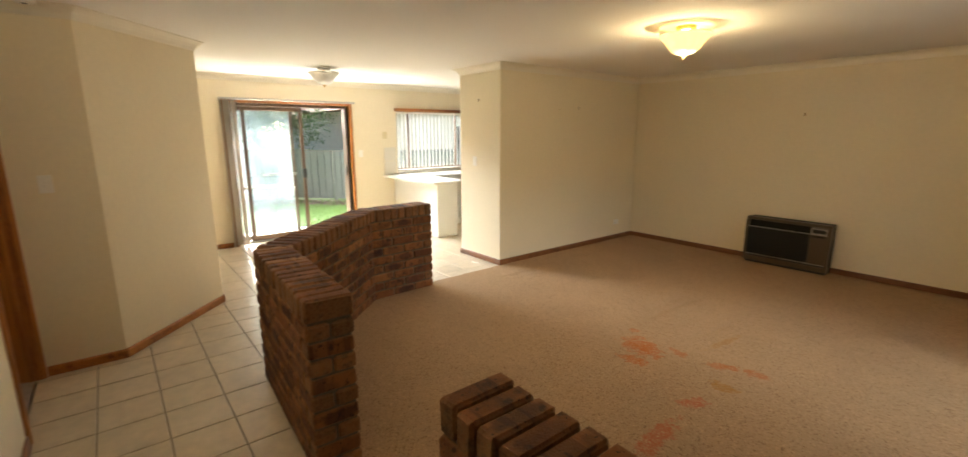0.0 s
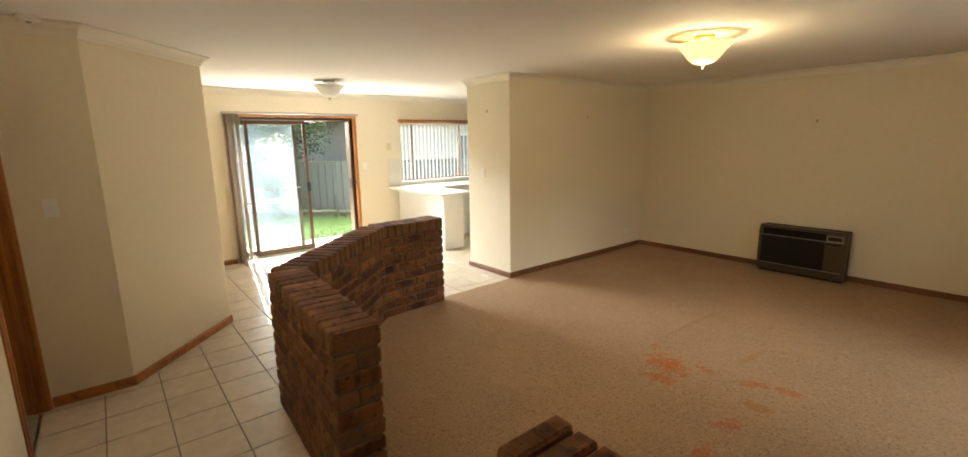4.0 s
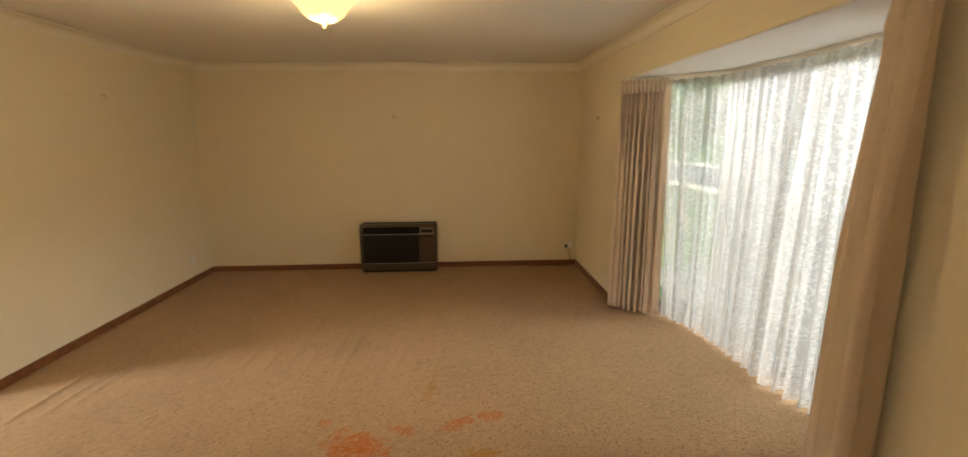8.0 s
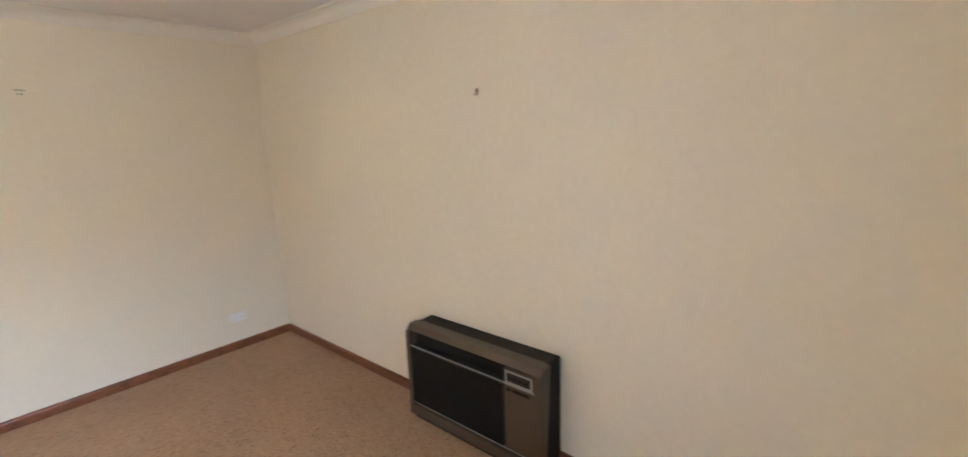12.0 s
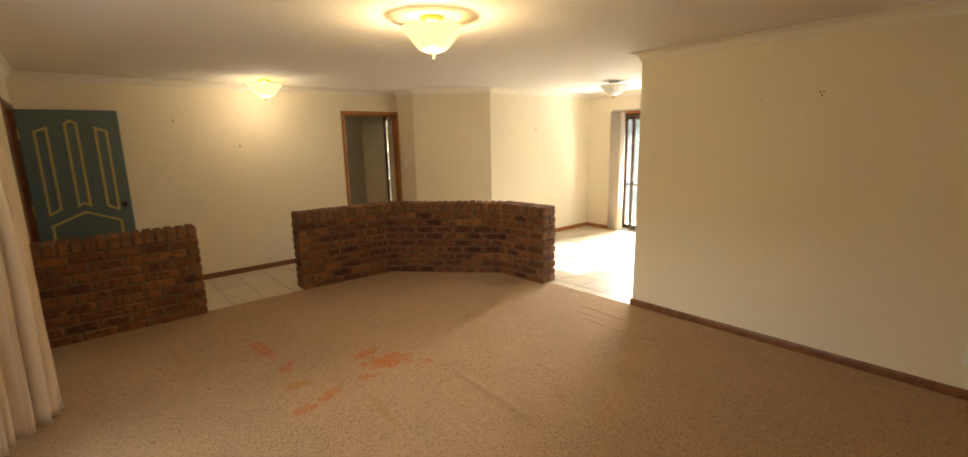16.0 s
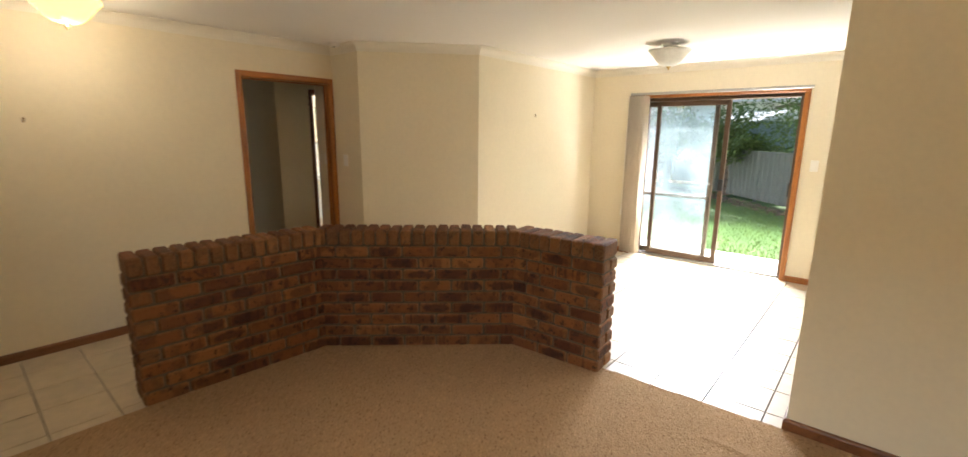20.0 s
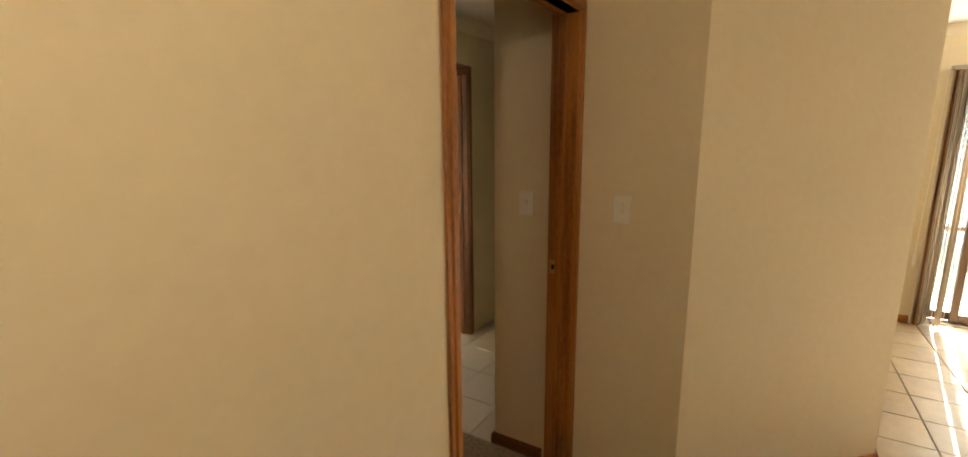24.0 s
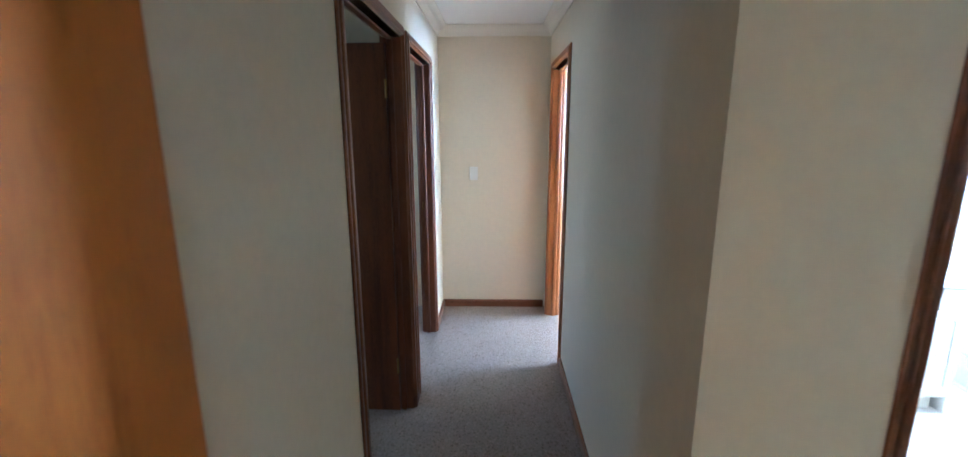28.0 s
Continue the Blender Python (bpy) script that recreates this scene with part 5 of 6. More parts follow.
bar(sl, "outer_frame", -3.34, Y0, 0.0, -3.20, Y0 + 0.035, ZH, BRONZE)
bar(sl, "outer_frame", -3.34, Y1 - 0.035, 0.0, -3.20, Y1, ZH, BRONZE)
bar(sl, "outer_frame", -3.34, Y0 + 0.035, ZH - 0.04, -3.20, Y1 - 0.035, ZH, BRONZE)
bar(sl, "sill_track", -3.36, Y0, -0.02, -3.20, Y1, 0.022, SILVER)
bar(sl, "sill_track", -3.272, Y0 + 0.035, 0.022, -3.266, Y1 - 0.035, 0.032, SILVER)
for nm, x, a, b, mat, lb in (("fixed_panel", -3.30, Y0 + 0.035, -1.36, DUSTY, "dusty fixed glass panel"), ("moving_panel", -3.245, Y0 + 0.20, -1.225, CLEAR, "sliding glass panel")):
    bm = B()
    rbox(bm, x - 0.018, a, 0.03, x + 0.018, a + 0.05, ZH - 0.045, 0.003)
    pn = part(nm, bm, BRONZE, sl, lb)
    bar(pn, "stile", x - 0.018, b - 0.05, 0.03, x + 0.018, b, ZH - 0.045, BRONZE)
    bar(pn, "rail", x - 0.016, a + 0.05, 0.03, x + 0.016, b - 0.05, 0.10, BRONZE)
    bar(pn, "rail", x - 0.016, a + 0.05, ZH - 0.10, x + 0.016, b - 0.05, ZH - 0.045, BRONZE)
    if nm == "fixed_panel":
        bar(pn, "mid_rail", x - 0.014, a + 0.05, 0.80, x + 0.014, b - 0.05, 0.835, SILVER)
    bm = B()
    box(bm, x - 0.003, a + 0.04, 0.09, x + 0.003, b - 0.04, ZH - 0.09)
    g = part("pane", bm, mat, pn)
    g.visible_shadow = False
    if nm == "moving_panel":
        bar(pn, "handle", x + 0.018, b - 0.055, 0.93, x + 0.045, b + 0.004, 1.07, BLACK, 0.006, "black plastic latch handle")
        for i in range(16):
            y = -2.02 + (0.075 * i if i < 2 else 0.11 + 0.032 * i if i < 14 else 0.556 + 0.075 * (i - 14))
            bm = B()
            lathe(bm, [(0.0105, 0), (0.016, 0), (0.016, 0.001), (0.0105, 0.001)], n=18)
            bm.transform(Matrix.Translation((x + 0.0035, y, 1.0)) @ Matrix.Rotation(radians(90), 4, "Y"))
            part("safety_ring_sticker", bm, WHITE, pn)
bar(sl, "strike_jamb", -3.27, Y1 - 0.05, 0.92, -3.235, Y1 - 0.035, 1.08, BLACK, 0.002)
rv = thing("door_reveal")
tagged(rv, kind="structure")
for nm, y0, y1, z0, z1, mat in (("reveal", Y0 - 0.02, Y0, 0, ZH, TIMBER), ("reveal", Y1, Y1 + 0.02, 0, ZH, TIMBER), ("reveal_head", Y0 - 0.02, Y1 + 0.02, ZH, ZH + 0.02, TIMBER_Y)):
    bar(rv, nm, -3.20, y0, z0, -3.126, y1, z1, mat, 0.002)
for y0, y1, z0, z1, mat in ((Y0 - 0.055, Y0 - 0.006, 0, ZH + 0.006, TIMBER), (Y1 + 0.006, Y1 + 0.055, 0, ZH + 0.006, TIMBER), (Y0 - 0.055, Y1 + 0.055, ZH + 0.0065, ZH + 0.055, TIMBER_Y)):
    bar(rv, "architrave", -3.129, y0, z0, -3.112, y1, z1, mat, 0.004)

vb = thing("vertical_blind")
bar(vb, "head_rail", -3.09, -2.37, 2.062, -3.05, -0.44, 2.092, SILVER, 0.004)
for y in (-1.9, -1.3, -0.7):
    bar(vb, "bracket", -3.112, y - 0.012, 2.07, -3.09, y + 0.012, 2.098, SILVER, 0.002)
for i in range(9):
    y = -2.35 + i * 0.024 + (0.003 * math.sin(i * 2.3))
    bm = B()
    tw = radians(70 + 7 * math.sin(i * 1.7))
    pts = [(-0.058 + 0.0145 * k, 0.003 * math.cos((k / 8 - 0.5) * math.pi)) for k in range(9)]
    lo, hi = [], []
    for z, row in ((0.035, lo), (2.055, hi)):
        for u, w in pts:
            x, yy = u * math.sin(tw) + w * math.cos(tw), -u * math.cos(tw) + w * math.sin(tw)
            row.append(bm.verts.new((-3.07 + x, y + yy, z)))
    for k in range(8):
        bm.faces.new((lo[k], lo[k + 1], hi[k + 1], hi[k]))
    ob = part("slat", bm, BLIND, vb, smooth=True)
    sol = ob.modifiers.new("thickness", "SOLIDIFY")
    sol.thickness = 0.0012
bm = B()
tube(bm, [(-3.05, -2.385, 2.06), (-3.05, -2.39, 1.2), (-3.055, -2.40, 0.72), (-3.06, -2.40, 0.6)], 0.003, 6)
part("cord", bm, SWITCH, vb)
bar(vb, "cord_weight", -3.068, -2.408, 0.52, -3.052, -2.392, 0.61, SWITCH, 0.003)
tagged(vb, "beige vertical blind drawn back beside the sliding door", "vertical blind")

# ---- kitchen ----
KY0, KY1, KZ0, KZ1 = 0.33, 2.10, 0.97, 1.98
kw = thing("window_4")
tagged(kw, "bronze framed kitchen window with timber pelmet", "window", kind="structure")
for nm, y0, y1, z0, z1 in (("window_frame", KY0, KY0 + 0.035, KZ0, KZ1), ("window_frame", KY1 - 0.035, KY1, KZ0, KZ1), ("window_frame", KY0 + 0.035, KY1 - 0.035, KZ0, KZ0 + 0.035), ("window_frame", KY0 + 0.035, KY1 - 0.035, KZ1 - 0.035, KZ1), ("mullion", 0.62, 0.66, KZ0 + 0.035, KZ1 - 0.035), ("mullion", 1.66, 1.70, KZ0 + 0.035, KZ1 - 0.035)):
    bar(kw, nm, -3.32, y0, z0, -3.26, y1, z1, BRONZE)
for y0, y1 in ((KY0 + 0.03, 0.625), (0.655, 1.665), (1.695, KY1 - 0.03)):
    bm = B()
    box(bm, -3.292, y0, KZ0 + 0.03, -3.288, y1, KZ1 - 0.03)
    g = part("pane", bm, CLEAR, kw)
    g.visible_shadow = False
bar(kw, "pelmet", -3.13, KY0 - 0.03, KZ1 - 0.005, -3.08, KY1 + 0.03, KZ1 + 0.045, TIMBER_Y)
bar(kw, "window_sill", -3.26, KY0, KZ0 - 0.012, -3.11, KY1, KZ0 + 0.004, CREAM_TILE)
kb = thing("kitchen_blind")
bar(kb, "head_rail", -3.19, KY0 + 0.01, KZ1 - 0.04, -3.15, KY1 - 0.01, KZ1 - 0.012, SWITCH)
for i in range(22):
    y = KY0 + 0.055 + i * 0.078
    bm = B()
    tw = radians(-45 + 2 * math.sin(i * 2.1))
    dx, dy = 0.0445 * math.cos(tw), 0.0445 * math.sin(tw)
    prism(bm, [(-3.17 - dx, y - dy), (-3.17 + dx, y + dy), (-3.1688 + dx, y + dy - 0.002), (-3.1688 - dx, y - dy - 0.002)], KZ0 + 0.03, KZ1 - 0.04)
    part("slat", bm, BLIND_WHITE, kb)
tagged(kb, "white vertical blind with tilted slats in the kitchen window", "vertical blind")
bench = thing("breakfast_bar")
bar(bench, "worktop", -3.127, 0.05, 0.862, -1.53, 0.64, 0.90, WHITE, 0.006, "white laminate worktop")
bar(bench, "front_panel", -3.127, 0.25, 0.0, -1.78, 0.268, 0.862, WHITE, 0.002)
bar(bench, "end_panel", -1.78, 0.25, 0.0, -1.762, 0.62, 0.862, WHITE, 0.002)
bar(bench, "kick_board", -3.127, 0.56, 0.0, -1.781, 0.575, 0.10, WHITE, 0.002)
for i in range(3):
    d = bar(bench, "cupboard_door", -3.12 + i * 0.446, 0.602, 0.11, -2.68 + i * 0.446, 0.62, 0.855, WHITE, 0.002)
    bar(d, "handle", -2.72 + i * 0.446, 0.621, 0.70, -2.71 + i * 0.446, 0.64, 0.80, CHROME, 0.002)
tagged(bench, "white laminate breakfast bar jutting from the window wall", "kitchen bench")
sink_unit = thing("kitchen_cabinet")
bar(sink_unit, "carcass", -3.127, 0.66, 0.0, -2.56, 2.755, 0.862, WHITE, 0.002)
bar(sink_unit, "worktop", -3.127, 0.645, 0.863, -2.53, 2.755, 0.90, WHITE, 0.006)
for i in range(4):
    d = bar(sink_unit, "cupboard_door", -2.558, 0.70 + i * 0.5, 0.11, -2.54, 1.18 + i * 0.5, 0.85, WHITE, 0.002)
    bar(d, "handle", -2.538, 1.12 + i * 0.5, 0.70, -2.52, 1.13 + i * 0.5, 0.80, CHROME, 0.002)
tagged(sink_unit, "white base cabinets under the kitchen window", "cabinet")
sb = thing("splashback")
tagged(sb, kind="structure")
for i, (y0, y1) in enumerate(((0.075, 0.30),)):
    for z0 in (0.902, 1.135):
        bar(sb, "wall_tile", -3.129, y0 + 0.003, z0 + 0.003, -3.121, y1 - 0.003, z0 + 0.230, CREAM_TILE, 0.0015)
for j in range(8):
    bar(sb, "wall_tile", -3.129, 0.33 + j * 0.232 + 0.002, 0.902, -3.121, 0.33 + (j + 1) * 0.232 - 0.002, 0.955, CREAM_TILE, 0.0015)
cm = thing("wall_cupboard")
bar(cm, "carcass", -2.6, 2.44, 0.0, -0.80, 2.755, 2.1, WHITE, 0.003)
for i in range(4):
    d = bar(cm, "cupboard_door", -2.595 + i * 0.45, 2.42, 0.1, -2.155 + i * 0.45, 2.438, 2.09, WHITE, 0.002)
    bar(d, "handle", -2.2 + i * 0.45, 2.40, 1.0, -2.19 + i * 0.45, 2.419, 1.1, CHROME, 0.002)
tagged(cm, "tall white kitchen cupboards along the rear wall", "cupboard")

# ---- bathroom ----
YV = -7.38
van = thing("bathroom_vanity")
bar(van, "carcass", -2.03, YV, 0.10, -0.95, -6.93, 0.76, WHITE, 0.003, "cream laminate carcass")
bar(van, "plinth", -2.0, YV, 0.0, -0.98, -6.98, 0.10, WHITE, 0.002)
bar(van, "end_leg", -2.045, YV, 0.0, -2.03, -6.925, 0.76, WHITE, 0.002)
bar(van, "worktop", -2.085, YV, 0.762, -0.93, -6.90, 0.80, WHITE, 0.008, "white worktop")
bar(van, "top_rail", -2.028, -6.93, 0.64, -0.952, -6.918, 0.755, WHITE, 0.002)


def ornate_front(nm, x0, x1, z0, z1):
    d = bar(van, nm, x0, -6.93, z0, x1, -6.914, z1, WHITE, 0.003)
    bm = B()
    w = 0.006
    pts = [(x0 + 0.04, z0 + 0.06), (x0 + 0.06, z0 + 0.04), (x1 - 0.06, z0 + 0.04), (x1 - 0.04, z0 + 0.06), (x1 - 0.04, z1 - 0.06), (x1 - 0.06, z1 - 0.04), (x0 + 0.06, z1 - 0.04), (x0 + 0.04, z1 - 0.06)]
    tube(bm, [(x, -6.914, z) for x, z in pts + pts[:1]], w, 6)
    part("moulding", bm, WHITE, d, smooth=True)
    return d


for x0, x1 in ((-2.02, -1.74), (-1.735, -1.455)):
    d = ornate_front("cupboard_door", x0, x1, 0.12, 0.625)
    bm = B()
    tube(bm, [((x0 + x1) / 2 - 0.02, -6.914, 0.37), ((x0 + x1) / 2 - 0.01, -6.888, 0.375), ((x0 + x1) / 2 + 0.03, -6.885, 0.372), ((x0 + x1) / 2 + 0.04, -6.895, 0.365)], 0.007)
    part("handle", bm, WHITE, d, "white ceramic handle", smooth=True)
for i in range(3):
    d = bar(van, "drawer_front", -1.45, -6.93, 0.12 + i * 0.17, -0.96, -6.914, 0.283 + i * 0.17, WHITE, 0.003)
    bm = B()
    tube(bm, [(-1.38, -6.914, 0.20 + i * 0.17), (-1.36, -6.888, 0.205 + i * 0.17), (-1.32, -6.886, 0.205 + i * 0.17), (-1.30, -6.914, 0.20 + i * 0.17)], 0.007)
    part("handle", bm, WHITE, d, smooth=True)
tagged(van, "cream bathroom vanity with moulded doors and drawers", "vanity")
bs = thing("basin", (-1.62, -7.10, 0.80))
bm = B()
lathe(bm, [(0.0, -0.075), (0.12, -0.07), (0.17, -0.04), (0.195, 0.004), (0.215, 0.012), (0.225, 0.008), (0.225, 0.0), (0.20, 0.0)], n=32)
bm.transform(Matrix.Diagonal((1.1, 0.85, 1, 1)))
part("bowl", bm, CERAMIC, bs, smooth=True)
bm = B()
tube(bm, [(0, 0.16, 0.01), (0, 0.16, 0.09), (0, 0.13, 0.115), (0, 0.06, 0.10)], 0.012)
part("spout", bm, CHROME, bs, smooth=True)
for s in (-0.1, 0.1):
    bm = B()
    lathe(bm, [(0, 0), (0.022, 0), (0.012, 0.02), (0.012, 0.04), (0.026, 0.045), (0.022, 0.065), (0, 0.07)], (s, 0.165, 0.008), n=14)
    part("tap_handle", bm, CHROME, bs, smooth=True)
tagged(bs, "cream ceramic basin with chrome taps in the vanity top", "basin")
mi = thing("mirror")
bar(mi, "glass", -2.11, YV, 1.37, -0.95, YV + 0.006, 1.97, MIRROR, 0.001, "mirror glass")
for x in (-2.10, -1.53, -0.96):
    for z in (1.365, 1.963):
        bar(mi, "clip", x - 0.012, YV, z, x + 0.012, YV + 0.012, z + 0.012, BLACK, 0.001)
bar(mi, "shelf", -2.11, YV, 1.352, -0.95, YV + 0.06, 1.358, CHROME, 0.001)
tagged(mi, "wide frameless mirror fixed above the vanity", "mirror")
for x in (-1.70, -1.78):
    tp = thing("wall_tap", (x + 0.0, YV, 1.05))
    bm = B()
    lathe(bm, [(0, 0), (0.028, 0), (0.024, 0.008), (0.010, 0.012), (0.010, 0.03), (0.026, 0.036), (0.022, 0.06), (0, 0.064)], n=14)
    bm.transform(Matrix.Rotation(radians(-90), 4, "X"))
    part("handle", bm, CHROME, tp, smooth=True)
    tagged(tp, "chrome tap handle on the tiled wall", "tap", "bathroom taps")
for x, z in ((-2.72, 1.05), (-2.86, 0.81)):
    tp = thing("wall_tap", (x, YV, z))
    bm = B()
    lathe(bm, [(0, 0), (0.028, 0), (0.024, 0.008), (0.010, 0.012), (0.010, 0.03), (0.026, 0.036), (0.022, 0.06), (0, 0.064)], n=14)
    bm.transform(Matrix.Rotation(radians(-90), 4, "X"))
    part("handle", bm, CHROME, tp, smooth=True)
    tagged(tp, "chrome bath tap on the tiled wall", "tap", "bathroom taps")
tub = thing("bathtub")
bm = B()
box(bm, X_BACK + 0.002, YV + 0.002, 0.0, -2.44, -5.7, 0.385)
part("hob", bm, GROUT, tub)
bm = B()
lathe(bm, [(0.0, -0.30), (0.55, -0.29), (0.72, -0.12), (0.80, 0.0), (0.86, 0.012), (0.90, 0.0)], n=40)
bm.transform(Matrix.Translation((-2.79, -6.45, 0.405)) @ Matrix.Diagonal((0.36, 0.92, 1, 1)))
part("tub_shell", bm, CERAMIC, tub, "cream tub shell", smooth=True)
for j in range(8):
    for i in range(2):
        bar(tub, "hob_tile", -2.44, YV + 0.012 + j * 0.205, 0.003 + i * 0.193, -2.432, YV + 0.212 + j * 0.205, 0.192 + i * 0.193, CREAM_TILE, 0.0015)
    bar(tub, "hob_tile", -2.60, YV + 0.012 + j * 0.205, 0.386, -2.434, YV + 0.212 + j * 0.205, 0.394, CREAM_TILE, 0.0015)
vent = bar(tub, "vent_grille", -2.431, -7.10, 0.16, -2.426, -6.95, 0.21, SWITCH, 0.001)
for i in range(6):
    bar(vent, "slot", -2.4255, -7.09 + i * 0.024, 0.168, -2.4245, -7.078 + i * 0.024, 0.202, BLACK, 0.0002)
tagged(tub, "cream bathtub set in a tiled hob", "bathtub")
wt = thing("bathroom_wall_tiles")
tagged(wt, kind="structure")
for r in range(7):
    z0 = r * 0.2
    for j in range(16):
        x0 = X_BACK + 0.01 + j * 0.196
        if x0 + 0.19 < -0.01:
            bar(wt, "wall_tile", x0, YV, z0 + 0.003, x0 + 0.192, YV + 0.007, z0 + 0.196, CREAM_TILE, 0.0012)
    for j in range(6):
        y0 = YV + 0.01 + j * 0.2
        if z0 < 1.15 or y0 + 0.2 < -7.22:
            bar(wt, "wall_tile", X_BACK, y0, z0 + 0.003, X_BACK + 0.007, y0 + 0.196, z0 + 0.196, CREAM_TILE, 0.0012)
bw = thing("window_5")
tagged(bw, "timber framed bathroom window with a lace half curtain", "window", kind="structure")
for y0, y1, z0, z1, mat in ((-7.27, -7.21, 1.15, 2.14, TIMBER), (-6.41, -6.35, 1.15, 2.14, TIMBER), (-7.209, -6.411, 2.07, 2.14, TIMBER_Y), (-7.209, -6.411, 1.15, 1.21, TIMBER_Y)):
    bar(bw, "window_frame", -3.18, y0, z0, -3.11, y1, z1, mat)
bm = B()
box(bm, -3.262, -7.21, 1.21, -3.258, -6.41, 2.07)
g = part("pane", bm, CLEAR, bw)
g.visible_shadow = False
bcn = thing("bathroom_curtain")
drape("lace", [(-3.12, -7.20), (-3.12, -6.42)], [(-3.12, -7.20), (-3.12, -6.42)], 1.23, 2.05, 8, 0.012, LACE, bcn, rows=8, seed=3, thick=0)
bm = B()
tube(bm, [(-3.115, -7.208, 2.045), (-3.115, -6.412, 2.045)], 0.005)
part("curtain_wire", bm, SWITCH, bcn)
tagged(bcn, "short white lace curtain in the bathroom window", "net curtain")
bl = thing("bathroom_light", (-1.96, -6.79, CEILING))
bm = B()
lathe(bm, [(0, 0), (0.09, 0), (0.09, -0.02), (0, -0.02)], n=24)
part("base", bm, SWITCH, bl)
bm = B()
lathe(bm, [(0.07, -0.02), (0.115, -0.05), (0.13, -0.09), (0.115, -0.135), (0.07, -0.165), (0, -0.175)], n=28)
part("globe", bm, BATH_GLOBE, bl, smooth=True)
tagged(bl, "lit yellow glass globe on the bathroom ceiling", "ceiling light")
dr = thing("floor_drain", (-2.15, -6.55, 0.0))
bm = B()
lathe(bm, [(0, 0.004), (0.03, 0.004), (0.032, 0.002)], n=20)
part("grate", bm, CHROME, dr)
bm = B()
lathe(bm, [(0.033, 0.0), (0.035, 0.005), (0.055, 0.005), (0.058, 0.0)], n=24)
part("ring", bm, SWITCH, dr)
tagged(dr, "round chrome floor waste in the tiles", "drain")

# slip of paper left on the tiles
slip = thing("paper_slip", (-0.285, -0.165, 0.0), 12.0)
bm = B()
rows = [[bm.verts.new((-0.055 + 0.0275 * i, -0.018 + 0.012 * j, 0.0012 + 0.004 * (i in (0, 4)) + 0.0015 * (j == 3))) for j in range(4)] for i in range(5)]
for a, b in zip(rows, rows[1:]):
    for j in range(3):
        bm.faces.new((a[j], b[j], b[j + 1], a[j + 1]))
ob = part("sheet", bm, WHITE, slip)
ob.modifiers.new("thickness", "SOLIDIFY").thickness = 0.0006
tagged(slip, "small curled slip of white paper on the floor tiles", "paper")

# ---- outdoors ----
GZ = -0.14
bm = B()
N = 40
vs = [[bm.verts.new((-200 + 400 * i / N, -200 + 400 * j / N, GZ)) for j in range(N + 1)] for i in range(N + 1)]
for i in range(N):
    for j in range(N):
        bm.faces.new((vs[i][j], vs[i + 1][j], vs[i + 1][j + 1], vs[i][j + 1]))
tagged(part("ground", bm, GRASS), kind="structure")
bm = B()
rbox(bm, -4.62, -4.6, GZ - 0.05, -3.37, 1.0, GZ + 0.02, 0.008)
tagged(part("patio", bm, PATIO), kind="structure")
bm = B()
rbox(bm, 5.3, -5.2, GZ - 0.05, 6.45, 3.0, GZ + 0.015, 0.008)
tagged(part("front_path", bm, CONCRETE), kind="structure")
bm = B()
box(bm, 11.0, -120, GZ - 0.1, 16.8, 120, GZ + 0.004)
tagged(part("road", bm, ROAD), kind="structure")
for x in (10.7, 16.8):
    bm = B()
    rbox(bm, x, -120, GZ - 0.1, x + 0.3, 120, GZ + 0.12, 0.02)
    tagged(part("kerb", bm, CONCRETE), kind="structure")
# roof overhang
bm = B()
box(bm, -4.16, -10.6, 2.24, -3.36, 3.7, 2.28)
box(bm, 4.64, -10.6, 2.48, 6.1, 3.7, 2.52)
tagged(part("eave_soffit", bm, STEEL_ROOF), kind="structure")
bm = B()
box(bm, -4.28, -10.6, 2.24, -4.161, 3.7, 2.40)
box(bm, 6.101, -10.6, 2.40, 6.25, 3.7, 2.52)
tagged(part("gutter", bm, STEEL_ROOF), kind="structure")
bm = B()
vv = [bm.verts.new(p) for p in ((-4.2, -10.6, 2.53), (6.2, -10.6, 2.53), (6.2, 3.7, 2.53), (-4.2, 3.7, 2.53), (0.7, -6, 4.4), (0.7, -0.5, 4.4))]
for f in ((0, 1, 4), (1, 2, 5, 4), (2, 3, 5), (3, 0, 4, 5), (3, 2, 1, 0)):
    bm.faces.new([vv[i] for i in f])
tagged(part("roof", bm, ROOFTILE), kind="structure")

# lawn blades by the patio
rnd = random.Random(5)
verts, faces = [], []
for _ in range(15000):
    x, y = -4.66 - 5.0 * rnd.random() ** 1.6, rnd.uniform(-5.0, 1.2)
    if x - y < -8.6:
        continue
    h, a, w = rnd.uniform(0.03, 0.075), rnd.uniform(0, 6.28), 0.005
    n = len(verts)
    verts += [(x - w * math.cos(a), y - w * math.sin(a), GZ), (x + w * math.cos(a), y + w * math.sin(a), GZ), (x + 0.03 * math.sin(a), y + 0.03 * math.cos(a), GZ + h)]
    faces.append((n, n + 1, n + 2))
me = bpy.data.meshes.new("grass")
me.from_pydata(verts, [], faces)
me.materials.append(BLADE)
tagged(new("grass", me), "green mown lawn beyond the patio", "grass", kind="stuff")


